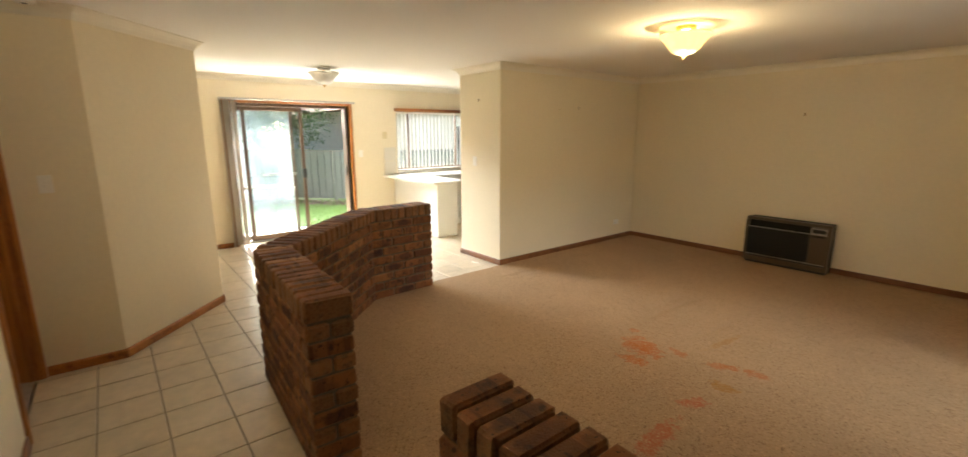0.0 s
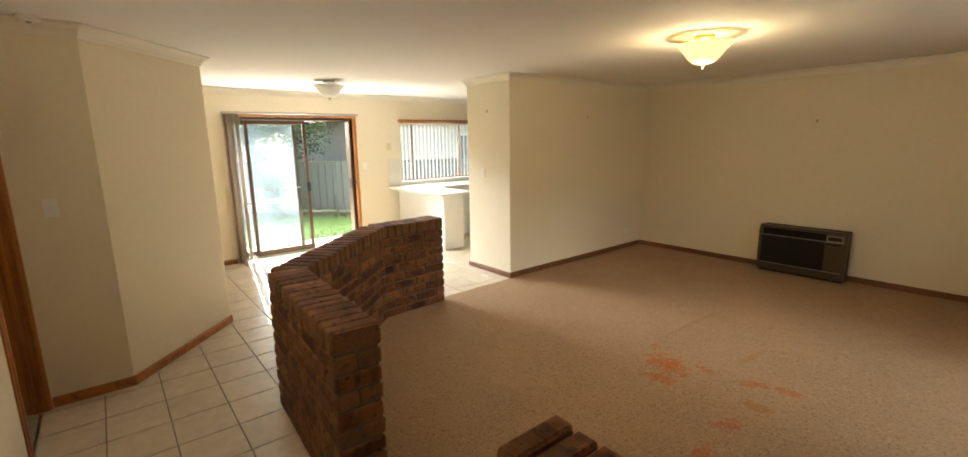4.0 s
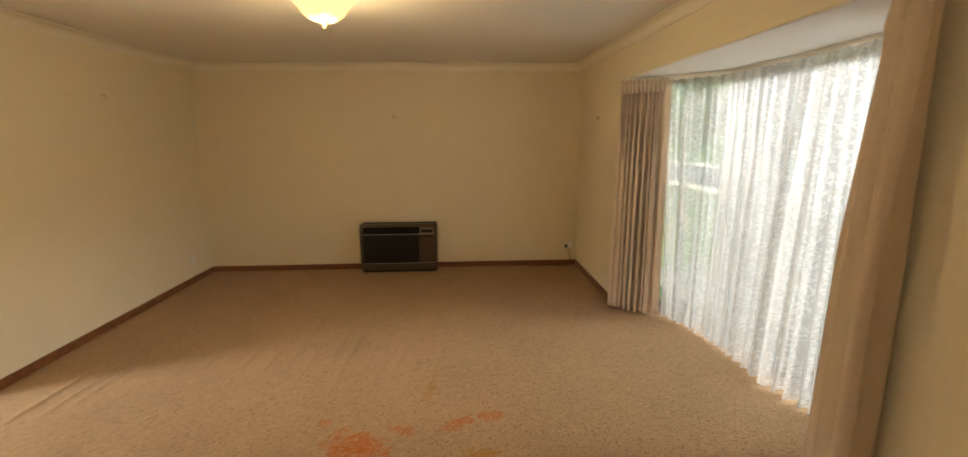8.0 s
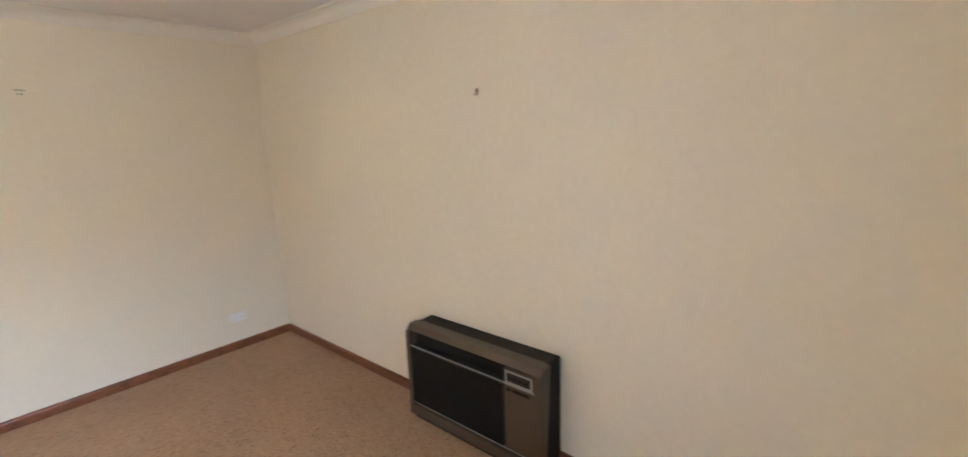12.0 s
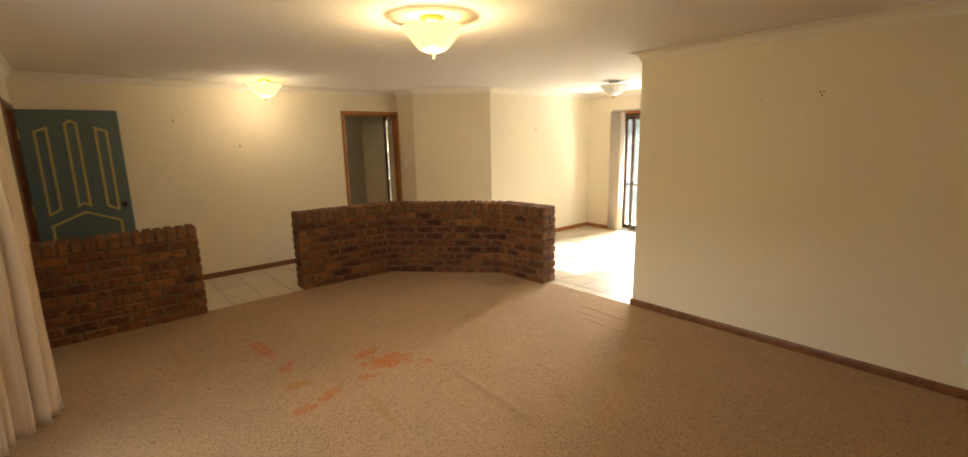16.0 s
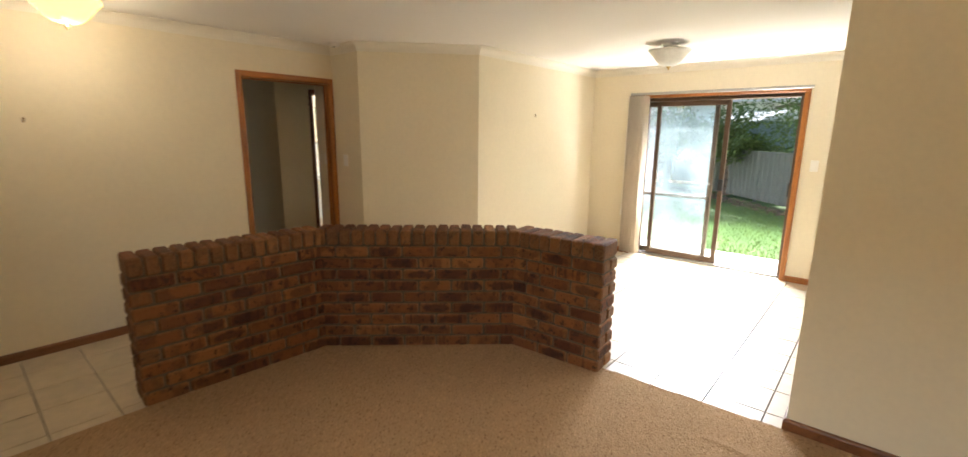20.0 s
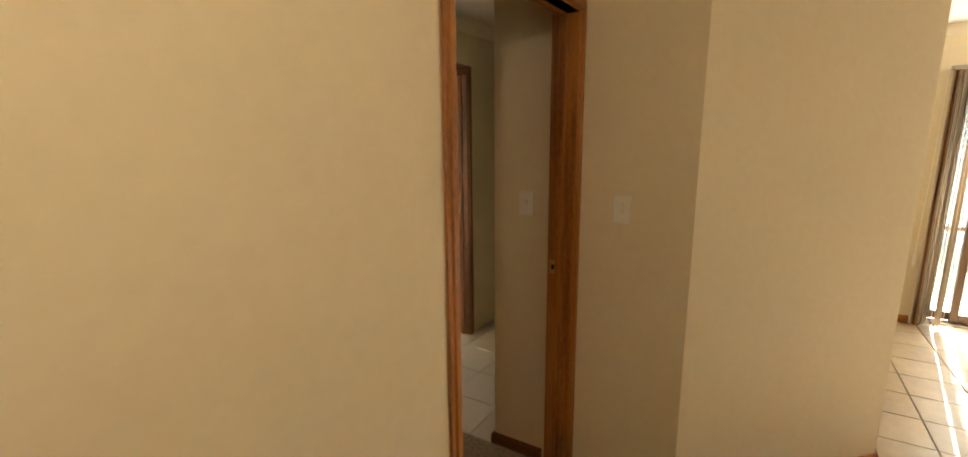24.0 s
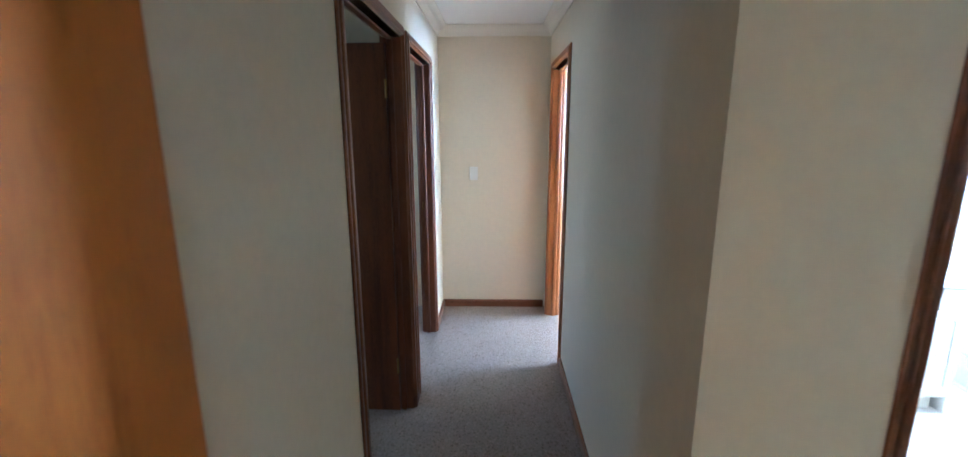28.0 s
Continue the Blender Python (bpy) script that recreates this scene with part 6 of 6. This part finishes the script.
def fence(name, p, q, h=1.75, label=""):
    p, q = Vector(p), Vector(q)
    t = thing(name, (p.x, p.y, GZ), math.degrees(math.atan2(q.y - p.y, q.x - p.x)))
    L = (q - p).length
    k = int(L / 2.35) + 1
    for i in range(k):
        x0, x1 = i * 2.35 + 0.03, min((i + 1) * 2.35 - 0.03, L)
        if x1 - x0 < 0.2:
            continue
        bm = B()
        prof = []
        x = x0
        while x < x1 - 0.19:
            prof += [(x, 0.0), (x + 0.14, 0.0), (x + 0.152, 0.02), (x + 0.178, 0.02)]
            x += 0.19
        lo = [bm.verts.new((u, w, 0.05)) for u, w in prof]
        hi = [bm.verts.new((u, w, h)) for u, w in prof]
        for a in range(len(prof) - 1):
            bm.faces.new((lo[a], lo[a + 1], hi[a + 1], hi[a]))
        ob = part("panel", bm, FENCE, t)
        sol = ob.modifiers.new("thickness", "SOLIDIFY")
        sol.thickness = 0.003
        bm = B()
        rbox(bm, x0 - 0.06, -0.02, 0, x0, 0.04, h + 0.02, 0.004)
        part("post", bm, FENCE, t)
        bm = B()
        rbox(bm, x0, -0.018, h - 0.01, x1, 0.038, h + 0.02, 0.004)
        part("top_rail", bm, FENCE, t)
    tagged(t, label, "fence")


fence("steel_fence", (-14.5, -5.6), (-6.3, 2.45), 1.30, "grey-green ribbed steel fence along the back garden")
fence("steel_fence", (-11.5, -16.0), (-14.5, -5.6), 1.30, "grey-green ribbed steel fence along the far side of the lawn")
fence("steel_fence", (-6.3, 2.45), (-6.3, 12.0), 1.30, "grey-green ribbed steel fence beside the kitchen window")


def crown_mesh(centres, leaves, size, seed):
    r = random.Random(seed)
    verts, faces = [], []
    for _ in range(leaves):
        c, rad = r.choice(centres)
        d = Vector((r.gauss(0, 1), r.gauss(0, 1), r.gauss(0, 0.8)))
        d = d.normalized() * rad * r.uniform(0.35, 1.0)
        p = Vector(c) + d
        u = Vector((r.gauss(0, 1), r.gauss(0, 1), r.gauss(0, 1))).normalized()
        w = u.orthogonal().normalized()
        s = size * r.uniform(0.6, 1.4)
        n = len(verts)
        verts += [tuple(p - u * s), tuple(p + w * s * 0.35), tuple(p + u * s), tuple(p - w * s * 0.35)]
        faces.append((n, n + 1, n + 2, n + 3))
    return verts, faces


def tree(x, y, trunk, spread, leaves, label, seed, size=0.10, lean=(0, 0), low=0.55):
    t = thing("tree", (x, y, GZ))
    r = random.Random(seed)
    centres = []
    bm = B()
    top = Vector((lean[0], lean[1], trunk))
    for a, b, r0, r1 in ((Vector((0, 0, 0)), top, 0.16, 0.09),):
        pts = [a.lerp(b, k / 5) + Vector((r.gauss(0, 0.04), r.gauss(0, 0.04), 0)) for k in range(6)]
        for p, q, k in zip(pts, pts[1:], range(5)):
            tube(bm, [p, q], r0 + (r1 - r0) * k / 5, 8)
    for k in range(9):
        a = 2 * math.pi * k / 9 + r.uniform(-0.3, 0.3)
        e = top + Vector((math.cos(a) * spread * r.uniform(0.4, 0.9), math.sin(a) * spread * r.uniform(0.4, 0.9), spread * r.uniform(-0.1, low)))
        m = top.lerp(e, 0.5) + Vector((0, 0, 0.15 * spread))
        tube(bm, [top - Vector((0, 0, 0.2)), m, e], 0.045, 6)
        centres += [(tuple(e), spread * 0.36), (tuple(m), spread * 0.30)]
    centres.append((tuple(top + Vector((0, 0, spread * 0.6))), spread * 0.5))
    part("trunk", bm, BARK, t, smooth=True)
    v, f = crown_mesh(centres, leaves, size, seed)
    me = bpy.data.meshes.new("crown")
    me.from_pydata(v, [], f)
    me.materials.append(LEAF)
    ob = new("crown", me)
    ob.parent = t
    tagged(t, label, "tree")


tree(-10.4, 0.6, 2.0, 2.3, 11000, "spreading green garden tree behind the steel fence", 11, 0.05, lean=(-0.5, -0.9), low=0.3)
tree(-12.2, -3.3, 1.2, 1.5, 7000, "dense dark green shrub tree at the fence corner", 12, low=0.3)
tree(-19.0, 3.8, 2.8, 3.2, 7000, "tall leafy tree in the neighbouring garden", 13)
tree(-15.5, -8.5, 2.4, 3.0, 6000, "leafy tree beyond the back fence", 17)
for x, y, tr, sp, sd in ((-13.0, -5.6, 1.3, 1.7, 31), (-13.2, -7.6, 2.0, 2.2, 32), (-12.4, -10.2, 1.8, 2.2, 33), (-11.6, -13.0, 2.0, 2.4, 34), (-17.5, -10.5, 3.4, 3.4, 35)):
    tree(x, y, tr, sp, 6000, "leafy green tree along the garden fence", sd, low=0.4)
for x, y, s, sd in ((9.7, 7.6, 2.4, 21), (9.6, -3.6, 2.4, 22), (20, 13, 3.4, 23), (20.5, 2, 3.4, 24), (20.5, -9, 3.6, 25), (19.5, 22, 3.6, 26), (9.8, 14.5, 2.6, 27)):
    tree(x, y, s * 0.8, s, 4500, "green street tree seen through the lace", sd, 0.13 if x < 20 else 0.2)


def house(x, y, lx, ly, h, roof_mat, wall_mat, rise, label, rz=0.0, windows=()):
    t = thing("house", (x, y, GZ), rz)
    bm = B()
    box(bm, -lx / 2, -ly / 2, 0, lx / 2, ly / 2, h)
    part("wall", bm, wall_mat, t)
    o = 0.5
    bm = B()
    vv = [bm.verts.new(p) for p in ((-lx / 2 - o, -ly / 2 - o, h), (lx / 2 + o, -ly / 2 - o, h), (lx / 2 + o, ly / 2 + o, h), (-lx / 2 - o, ly / 2 + o, h), (0, -ly / 2 + lx / 2, h + rise), (0, ly / 2 - lx / 2, h + rise))]
    for f in ((0, 1, 4), (1, 2, 5, 4), (2, 3, 5), (3, 0, 4, 5), (3, 2, 1, 0)):
        bm.faces.new([vv[i] for i in f])
    rf = part("roof", bm, roof_mat, t)
    bm = B()
    for sgn in (-1, 1):
        box(bm, sgn * (lx / 2 + o) - 0.06, -ly / 2 - o, h - 0.08, sgn * (lx / 2 + o) + 0.06, ly / 2 + o, h + 0.05)
    part("gutter", bm, STEEL_ROOF, t)
    for sx, y0, y1, z0, z1 in windows:
        bm = B()
        rbox(bm, sx * lx / 2 - 0.03, y0, z0, sx * lx / 2 + 0.03, y1, z1, 0.01)
        w = part("window", bm, WHITE, t)
        bm = B()
        box(bm, sx * (lx / 2 + 0.032) - 0.004, y0 + 0.06, z0 + 0.06, sx * (lx / 2 + 0.032) + 0.004, y1 - 0.06, z1 - 0.06)
        part("pane", bm, BLACK, w)
    tagged(t, label, "house")
    return t, h, rise, lx, ly, o


hs = house(-12.2, 8.3, 9.0, 11.5, 2.45, ROOFTILE, HOUSE, 2.3, "neighbouring brick house with a terracotta tiled roof", windows=[(1, -3.5, -1.7, 0.9, 2.0), (1, 0.4, 2.4, 0.9, 2.0)])
# rows of tiles on the roof slope that faces the kitchen window
t, h, rise, lx, ly, o = hs
slope = math.atan2(rise, lx / 2 + o)
for r in range(12):
    d = r * 0.36
    x0, z0 = lx / 2 + o - d * math.cos(slope), h + d * math.sin(slope)
    bm = B()
    for j in range(30):
        y0 = -ly / 2 - o + d * math.cos(slope) * 1.0 + j * 0.33
        if y0 + 0.33 > ly / 2 + o - d * math.cos(slope):
            break
        seg = [(-0.165, 0.012), (-0.08, 0.045), (0.0, 0.058), (0.08, 0.045), (0.165, 0.012)]
        a = [bm.verts.new((x0 + 0.03, y0 + 0.165 + u, z0 + w)) for u, w in seg]
        b = [bm.verts.new((x0 - 0.38 * math.cos(slope), y0 + 0.165 + u, z0 + 0.38 * math.sin(slope) + w - 0.01)) for u, w in seg]
        base = [bm.verts.new((x0 + 0.03, y0 + 0.165 + u, z0)) for u, w in (seg[0], seg[-1])]
        for k in range(4):
            bm.faces.new((a[k], a[k + 1], b[k + 1], b[k]))
        bm.faces.new((base[0], base[1], a[4], a[3], a[2], a[1], a[0]))
    part("tile_row", bm, ROOFTILE, t)
house(-23.0, -5.0, 8.0, 13.0, 3.1, STEEL_ROOF, WHITE, 1.7, "pale house with a white steel roof beyond the fence", 20.0, [(1, -3, -1, 1.0, 2.2), (1, 1, 3, 1.0, 2.2)])
sh = thing("garden_shed", (-15.2, -2.9, GZ), 42.0)
bm = B()
box(bm, -1.6, -1.3, 0, 1.6, 1.3, 2.15)
part("wall", bm, SHED, sh)
bm = B()
vv = [bm.verts.new(p) for p in ((-1.75, -1.45, 2.15), (1.75, -1.45, 2.15), (1.75, 1.45, 2.15), (-1.75, 1.45, 2.15), (-1.75, 0, 2.5), (1.75, 0, 2.5))]
for f in ((0, 1, 5, 4), (2, 3, 4, 5), (0, 4, 3), (1, 2, 5), (3, 2, 1, 0)):
    bm.faces.new([vv[i] for i in f])
part("roof", bm, STEEL_ROOF, sh)
tagged(sh, "blue-grey garden shed with a pale metal roof behind the fence", "shed")
house(31.0, 9.0, 9.0, 15.0, 2.7, ROOFTILE, HOUSE, 2.2, "brick house with a tiled roof across the street", windows=[(-1, -5, -3, 0.9, 2.1), (-1, 1, 4, 0.9, 2.1)])
house(31.0, -12.0, 9.0, 15.0, 2.7, ROOFTILE, WHITE, 2.2, "pale house with a tiled roof across the street", windows=[(-1, -5, -3, 0.9, 2.1), (-1, 1, 4, 0.9, 2.1)])

# parked car across the street
car = thing("parked_car", (15.75, 9.32, GZ), 90.0)
prof = [(-2.15, 0.30), (-2.2, 0.62), (-2.1, 0.86), (-1.5, 0.95), (-0.85, 1.38), (0.35, 1.44), (1.2, 1.02), (1.95, 0.88), (2.15, 0.6), (2.12, 0.30)]
bm = B()
lo = [bm.verts.new((x, -0.82 if z > 1.0 else -0.88, z)) for x, z in prof]
hi = [bm.verts.new((x, 0.82 if z > 1.0 else 0.88, z)) for x, z in prof]
bm.faces.new(lo)
bm.faces.new(hi[::-1])
for i in range(len(prof)):
    j = (i + 1) % len(prof)
    bm.faces.new((lo[i], lo[j], hi[j], hi[i]))
part("body", bm, CARPAINT, car)
for s in (-1, 1):
    for pts in (((-1.3, 0.98), (-0.8, 1.33), (-0.22, 1.37), (-0.22, 0.98)), ((-0.14, 0.98), (-0.14, 1.37), (0.33, 1.38), (0.98, 1.0))):
        bm = B()
        vv = [bm.verts.new((x, s * 0.885, z)) for x, z in pts] + [bm.verts.new((x, s * 0.84, z)) for x, z in pts]
        n = len(pts)
        bm.faces.new(vv[:n])
        bm.faces.new(vv[n:][::-1])
        for i in range(n):
            j = (i + 1) % n
            bm.faces.new((vv[i], vv[j], vv[n + j], vv[n + i]))
        part("side_window", bm, BLACK, car)
    for x in (-1.32, 1.33):
        bm = B()
        lathe(bm, [(0.19, -0.09), (0.30, -0.10), (0.33, -0.06), (0.33, 0.06), (0.30, 0.10), (0.19, 0.09)], n=24)
        bm.transform(Matrix.Translation((x, s * 0.80, 0.33)) @ Matrix.Rotation(radians(90), 4, "X"))
        w = part("wheel", bm, RUBBER, car, "black tyre", smooth=True)
        bm = B()
        for k in range(7):
            a = 2 * math.pi * k / 7
            tube(bm, [(0.03 * math.cos(a), 0.03 * math.sin(a), 0), (0.19 * math.cos(a), 0.19 * math.sin(a), 0.01)], 0.018, 6)
        lathe(bm, [(0.17, -0.02), (0.2, -0.02), (0.2, 0.03), (0.17, 0.03), (0.17, -0.02)], n=24)
        bm.transform(Matrix.Translation((x, s * 0.88, 0.33)) @ Matrix.Rotation(radians(90), 4, "X"))
        part("rim", bm, CHROME, w, "silver alloy rim")
tagged(car, "dark blue car parked across the street", "car")

# shrubs and leaf litter along the back fence
rnd = random.Random(8)
verts, faces = [], []
for _ in range(2600):
    s = rnd.random()
    x, y = -13.0 + 6.6 * s + rnd.uniform(0.05, 0.7), -4.35 + 6.5 * s - rnd.uniform(0.05, 0.7)
    a, w, z = rnd.uniform(0, 6.28), rnd.uniform(0.02, 0.05), GZ + rnd.uniform(0.01, 0.06)
    n = len(verts)
    verts += [(x - w * math.cos(a), y - w * math.sin(a), z), (x + w * math.sin(a) * 0.5, y - w * 0.5 * math.cos(a), z + 0.02), (x + w * math.cos(a), y + w * math.sin(a), z)]
    faces.append((n, n + 1, n + 2))
me = bpy.data.meshes.new("leaf_litter")
me.from_pydata(verts, [], faces)
me.materials.append(BARK)
tagged(new("leaf_litter", me), "dry leaf litter along the fence", "leaf litter", kind="stuff")

# ---- tiled floors and brickwork, piece by piece ----
TILE_PITCH, TILE_ACROSS, TX0, TY0 = 0.313, 0.308, -0.115, -0.115
bm = B()
_h, _w = (TILE_PITCH - 0.007) / 2, (TILE_ACROSS - 0.007) / 2
lo = [bm.verts.new((sx * _w, sy * _h, -0.010)) for sx, sy in ((-1, -1), (1, -1), (1, 1), (-1, 1))]
md = [bm.verts.new((sx * _w, sy * _h, -0.002)) for sx, sy in ((-1, -1), (1, -1), (1, 1), (-1, 1))]
tp = [bm.verts.new((sx * (_w - 0.002), sy * (_h - 0.002), 0.0)) for sx, sy in ((-1, -1), (1, -1), (1, 1), (-1, 1))]
bm.faces.new(tp)
for a, b in ((lo, md), (md, tp)):
    for i in range(4):
        j = (i + 1) % 4
        bm.faces.new((a[i], a[j], b[j], b[i]))
tile_mesh = finish(bm, "floor_tile", TILE)
bath_tile_mesh = tile_mesh.copy()
bath_tile_mesh.materials[0] = BATH_TILE
TILED = [(X_BACK - 0.05, Y_DINE - 0.05), (A2[0] - 0.02, Y_DINE - 0.05), (A1[0] - 0.06, A1[1]), (A1[0] - 0.06, Y_ENTRY - 0.05), (4.50, Y_ENTRY - 0.05), (4.50, -2.80), (2.2, -2.80), (1.05, -2.80), (0.10, -1.75), (0.10, -1.0), (0.03, 0.12), (PANTRY + 0.05, 0.12), (PANTRY + 0.05, 2.5), (X_BACK - 0.05, 2.5)]
floor = thing("floor_tiles")
tagged(floor, kind="structure")
rnd = random.Random(3)
for i in range(-11, 17):
    for j in range(-14, 11):
        cx, cy = TX0 + (i + 0.5) * TILE_ACROSS, TY0 + (j + 0.5) * TILE_PITCH
        if any(inside((cx + u * 0.1, cy + w * 0.1), TILED) for u in (-1, 0, 1) for w in (-1, 0, 1)):
            ob = new("tile", tile_mesh)
            ob.parent = floor
            ob.matrix_basis = pose(cx, cy, rnd.uniform(-0.0006, 0.0), rnd.uniform(-0.1, 0.1), rnd.uniform(-0.1, 0.1), rnd.choice((0, 180)))
bath_floor = thing("bathroom_floor_tiles")
tagged(bath_floor, kind="structure")
for i in range(-11, 1):
    for j in range(-24, -12):
        cx, cy = X_HR - 0.006 + (i + 0.5) * TILE_ACROSS, -4.58 + (j + 12.5 + 0.5) * TILE_PITCH
        if X_BACK < cx < X_HR and -7.5 < cy < -4.2 and (cy < -4.4 or cx > -0.2):
            ob = new("tile", bath_tile_mesh)
            ob.parent = bath_floor
            ob.matrix_basis = pose(cx, cy, 0.0, 0, 0, rnd.choice((0, 180))) @ Matrix.Diagonal((1.016, 1.016, 1, 1))

BRICK_L, BRICK_H, BRICK_W, JOINT = 0.230, 0.076, 0.106, 0.0105


def brick_mesh(lx, ly, lz, seed, c=0.0095):
    """A pressed brick with softly rounded, uneven edges, centred on its base."""
    r = random.Random(seed)
    bm = B()
    rings = []
    for z, ins in ((0, c), (c, 0), (lz - c, 0), (lz, c)):
        x, y = lx / 2 - ins, ly / 2 - ins
        cc = c * 0.9
        ring = [(x, -y + cc), (x, y - cc), (x - cc, y), (-x + cc, y), (-x, y - cc), (-x, -y + cc), (-x + cc, -y), (x - cc, -y)]
        rings.append([bm.verts.new((u + r.uniform(-1, 1) * 0.0022, w + r.uniform(-1, 1) * 0.0018, z + r.uniform(-1, 1) * 0.0018)) for u, w in ring])
    bm.faces.new(rings[0][::-1])
    bm.faces.new(rings[-1])
    for a, b in zip(rings, rings[1:]):
        for i in range(8):
            j = (i + 1) % 8
            bm.faces.new((a[i], a[j], b[j], b[i]))
    return finish(bm, "brick", BRICK)


FULL = [brick_mesh(BRICK_L, BRICK_W, BRICK_H, k) for k in range(6)]
ROWLOCK = [brick_mesh(0.228, 0.110, 0.0735, 20 + k, 0.010) for k in range(5)]
CUTS = {}


def cut_brick(length):
    k = round(length / 0.012)
    if k not in CUTS:
        CUTS[k] = brick_mesh(max(k * 0.012, 0.03), BRICK_W, BRICK_H, 40 + k)
    return CUTS[k]


def offset_path(path, d):
    out = []
    pts = [Vector(p) for p in path]
    for i, p in enumerate(pts):
        ds = [(pts[i] - pts[i - 1]).normalized()] if i else []
        ds += [(pts[i + 1] - pts[i]).normalized()] if i < len(pts) - 1 else []
        ns = [Vector((-u.y, u.x)) for u in ds]
        m = sum(ns, Vector((0, 0))).normalized()
        out.append(p + m * (d / m.dot(ns[0])))
    return out


def brick_wall(name, path, label, courses=9, free=(True, True)):
    """A two-skin low wall with a brick-on-edge top; path is the foot of its room face, the wall lies to its left."""
    t = thing(name)
    rnd = random.Random(len(name))
    T = 0.222
    core = offset_path(path, 0.013) + offset_path(path, T - 0.013)[::-1]
    bm = B()
    top = courses * (BRICK_H + JOINT) + 0.088
    # draw the core in from its free ends
    a, b = Vector(path[0]), Vector(path[1])
    d0 = (b - a).normalized() * 0.012 if free[0] else Vector((0, 0))
    a, b = Vector(path[-2]), Vector(path[-1])
    d1 = (b - a).normalized() * -0.012 if free[1] else Vector((0, 0))
    n = len(path)
    core[0] = core[0] + d0
    core[2 * n - 1] = core[2 * n - 1] + d0
    core[n - 1] = core[n - 1] + d1
    core[n] = core[n] + d1
    prism(bm, [(p.x, p.y) for p in core], 0.0, top)
    part("mortar", bm, MORTAR, t, "dark raked mortar")

    def lay(mesh, x, y, z, ang):
        ob = new("brick", mesh)
        ob.parent = t
        ob.matrix_basis = pose(x, y, z, rnd.uniform(-0.5, 0.5), rnd.uniform(-0.4, 0.4), ang + rnd.choice((0, 180)) + rnd.uniform(-0.5, 0.5))

    for c in range(courses):
        z = 0.003 + c * (BRICK_H + JOINT)
        for d in (BRICK_W / 2, T - BRICK_W / 2):
            line = offset_path(path, d)
            for k, (p, q) in enumerate(zip(line, line[1:])):
                L = (q - p).length
                u = (q - p).normalized()
                ang = math.degrees(math.atan2(u.y, u.x))
                s0, s1 = 0.0, L
                if c % 2 and k == 0 and free[0]:
                    s0 = BRICK_W + JOINT
                if c % 2 and k == len(line) - 2 and free[1]:
                    s1 = L - BRICK_W - JOINT
                s = s0
                first = BRICK_L if c % 2 == (k % 2) or (k == 0 and free[0]) else BRICK_L / 2
                while s < s1 - 0.02:
                    ln = min(first, s1 - s)
                    if s1 - (s + ln + JOINT) < 0.06:
                        ln = s1 - s
                    m = rnd.choice(FULL) if abs(ln - BRICK_L) < 0.006 else cut_brick(ln)
                    w = p + u * (s + ln / 2)
                    lay(m, w.x, w.y, z, ang)
                    s += ln + JOINT
                    first = BRICK_L
        if c % 2:
            for end, fr in ((0, free[0]), (1, free[1])):
                if fr:
                    p, q = (Vector(path[0]), Vector(path[1])) if end == 0 else (Vector(path[-1]), Vector(path[-2]))
                    u = (q - p).normalized()
                    nrm = Vector((-u.y, u.x)) * (1 if end == 0 else -1)
                    w = p + u * (BRICK_W / 2) + nrm * (T / 2)
                    lay(cut_brick(T), w.x, w.y, z, math.degrees(math.atan2(nrm.y, nrm.x)))
    z = 0.004 + courses * (BRICK_H + JOINT)
    line = offset_path(path, T / 2)
    for p, q in zip(line, line[1:]):
        L = (q - p).length
        u = (q - p).normalized()
        ang = math.degrees(math.atan2(u.y, u.x))
        k = max(1, round(L / (BRICK_H + 0.009)))
        for i in range(k):
            w = p + u * (L * (i + 0.5) / k)
            ob = new("brick", rnd.choice(ROWLOCK))
            ob.parent = t
            across = Vector((-u.y, u.x, 0))
            m = Matrix((across, (0, 0, 1), (u.x, u.y, 0))).transposed().to_4x4()
            at = Vector((w.x, w.y, z + 0.055 + rnd.uniform(-0.003, 0.002))) + across * rnd.uniform(-0.004, 0.004) - Vector((u.x, u.y, 0)) * 0.037
            ob.matrix_basis = Matrix.Translation(at) @ Euler((0, 0, radians(rnd.uniform(-1, 1)))).to_matrix().to_4x4() @ m
    return tagged(t, label, "brick wall")


brick_wall("low_brick_wall", [(2.25, -2.83), (1.13, -2.77), (0.18, -1.75), (0.14, -1.06)], "dark brown clinker brick half-wall, cranked between carpet and tiles")
brick_wall("low_brick_stub", [(X_FRONT - 0.002, -2.775), (3.215, -2.775)], "short dark brown clinker brick half-wall beside the front door", free=(False, True))
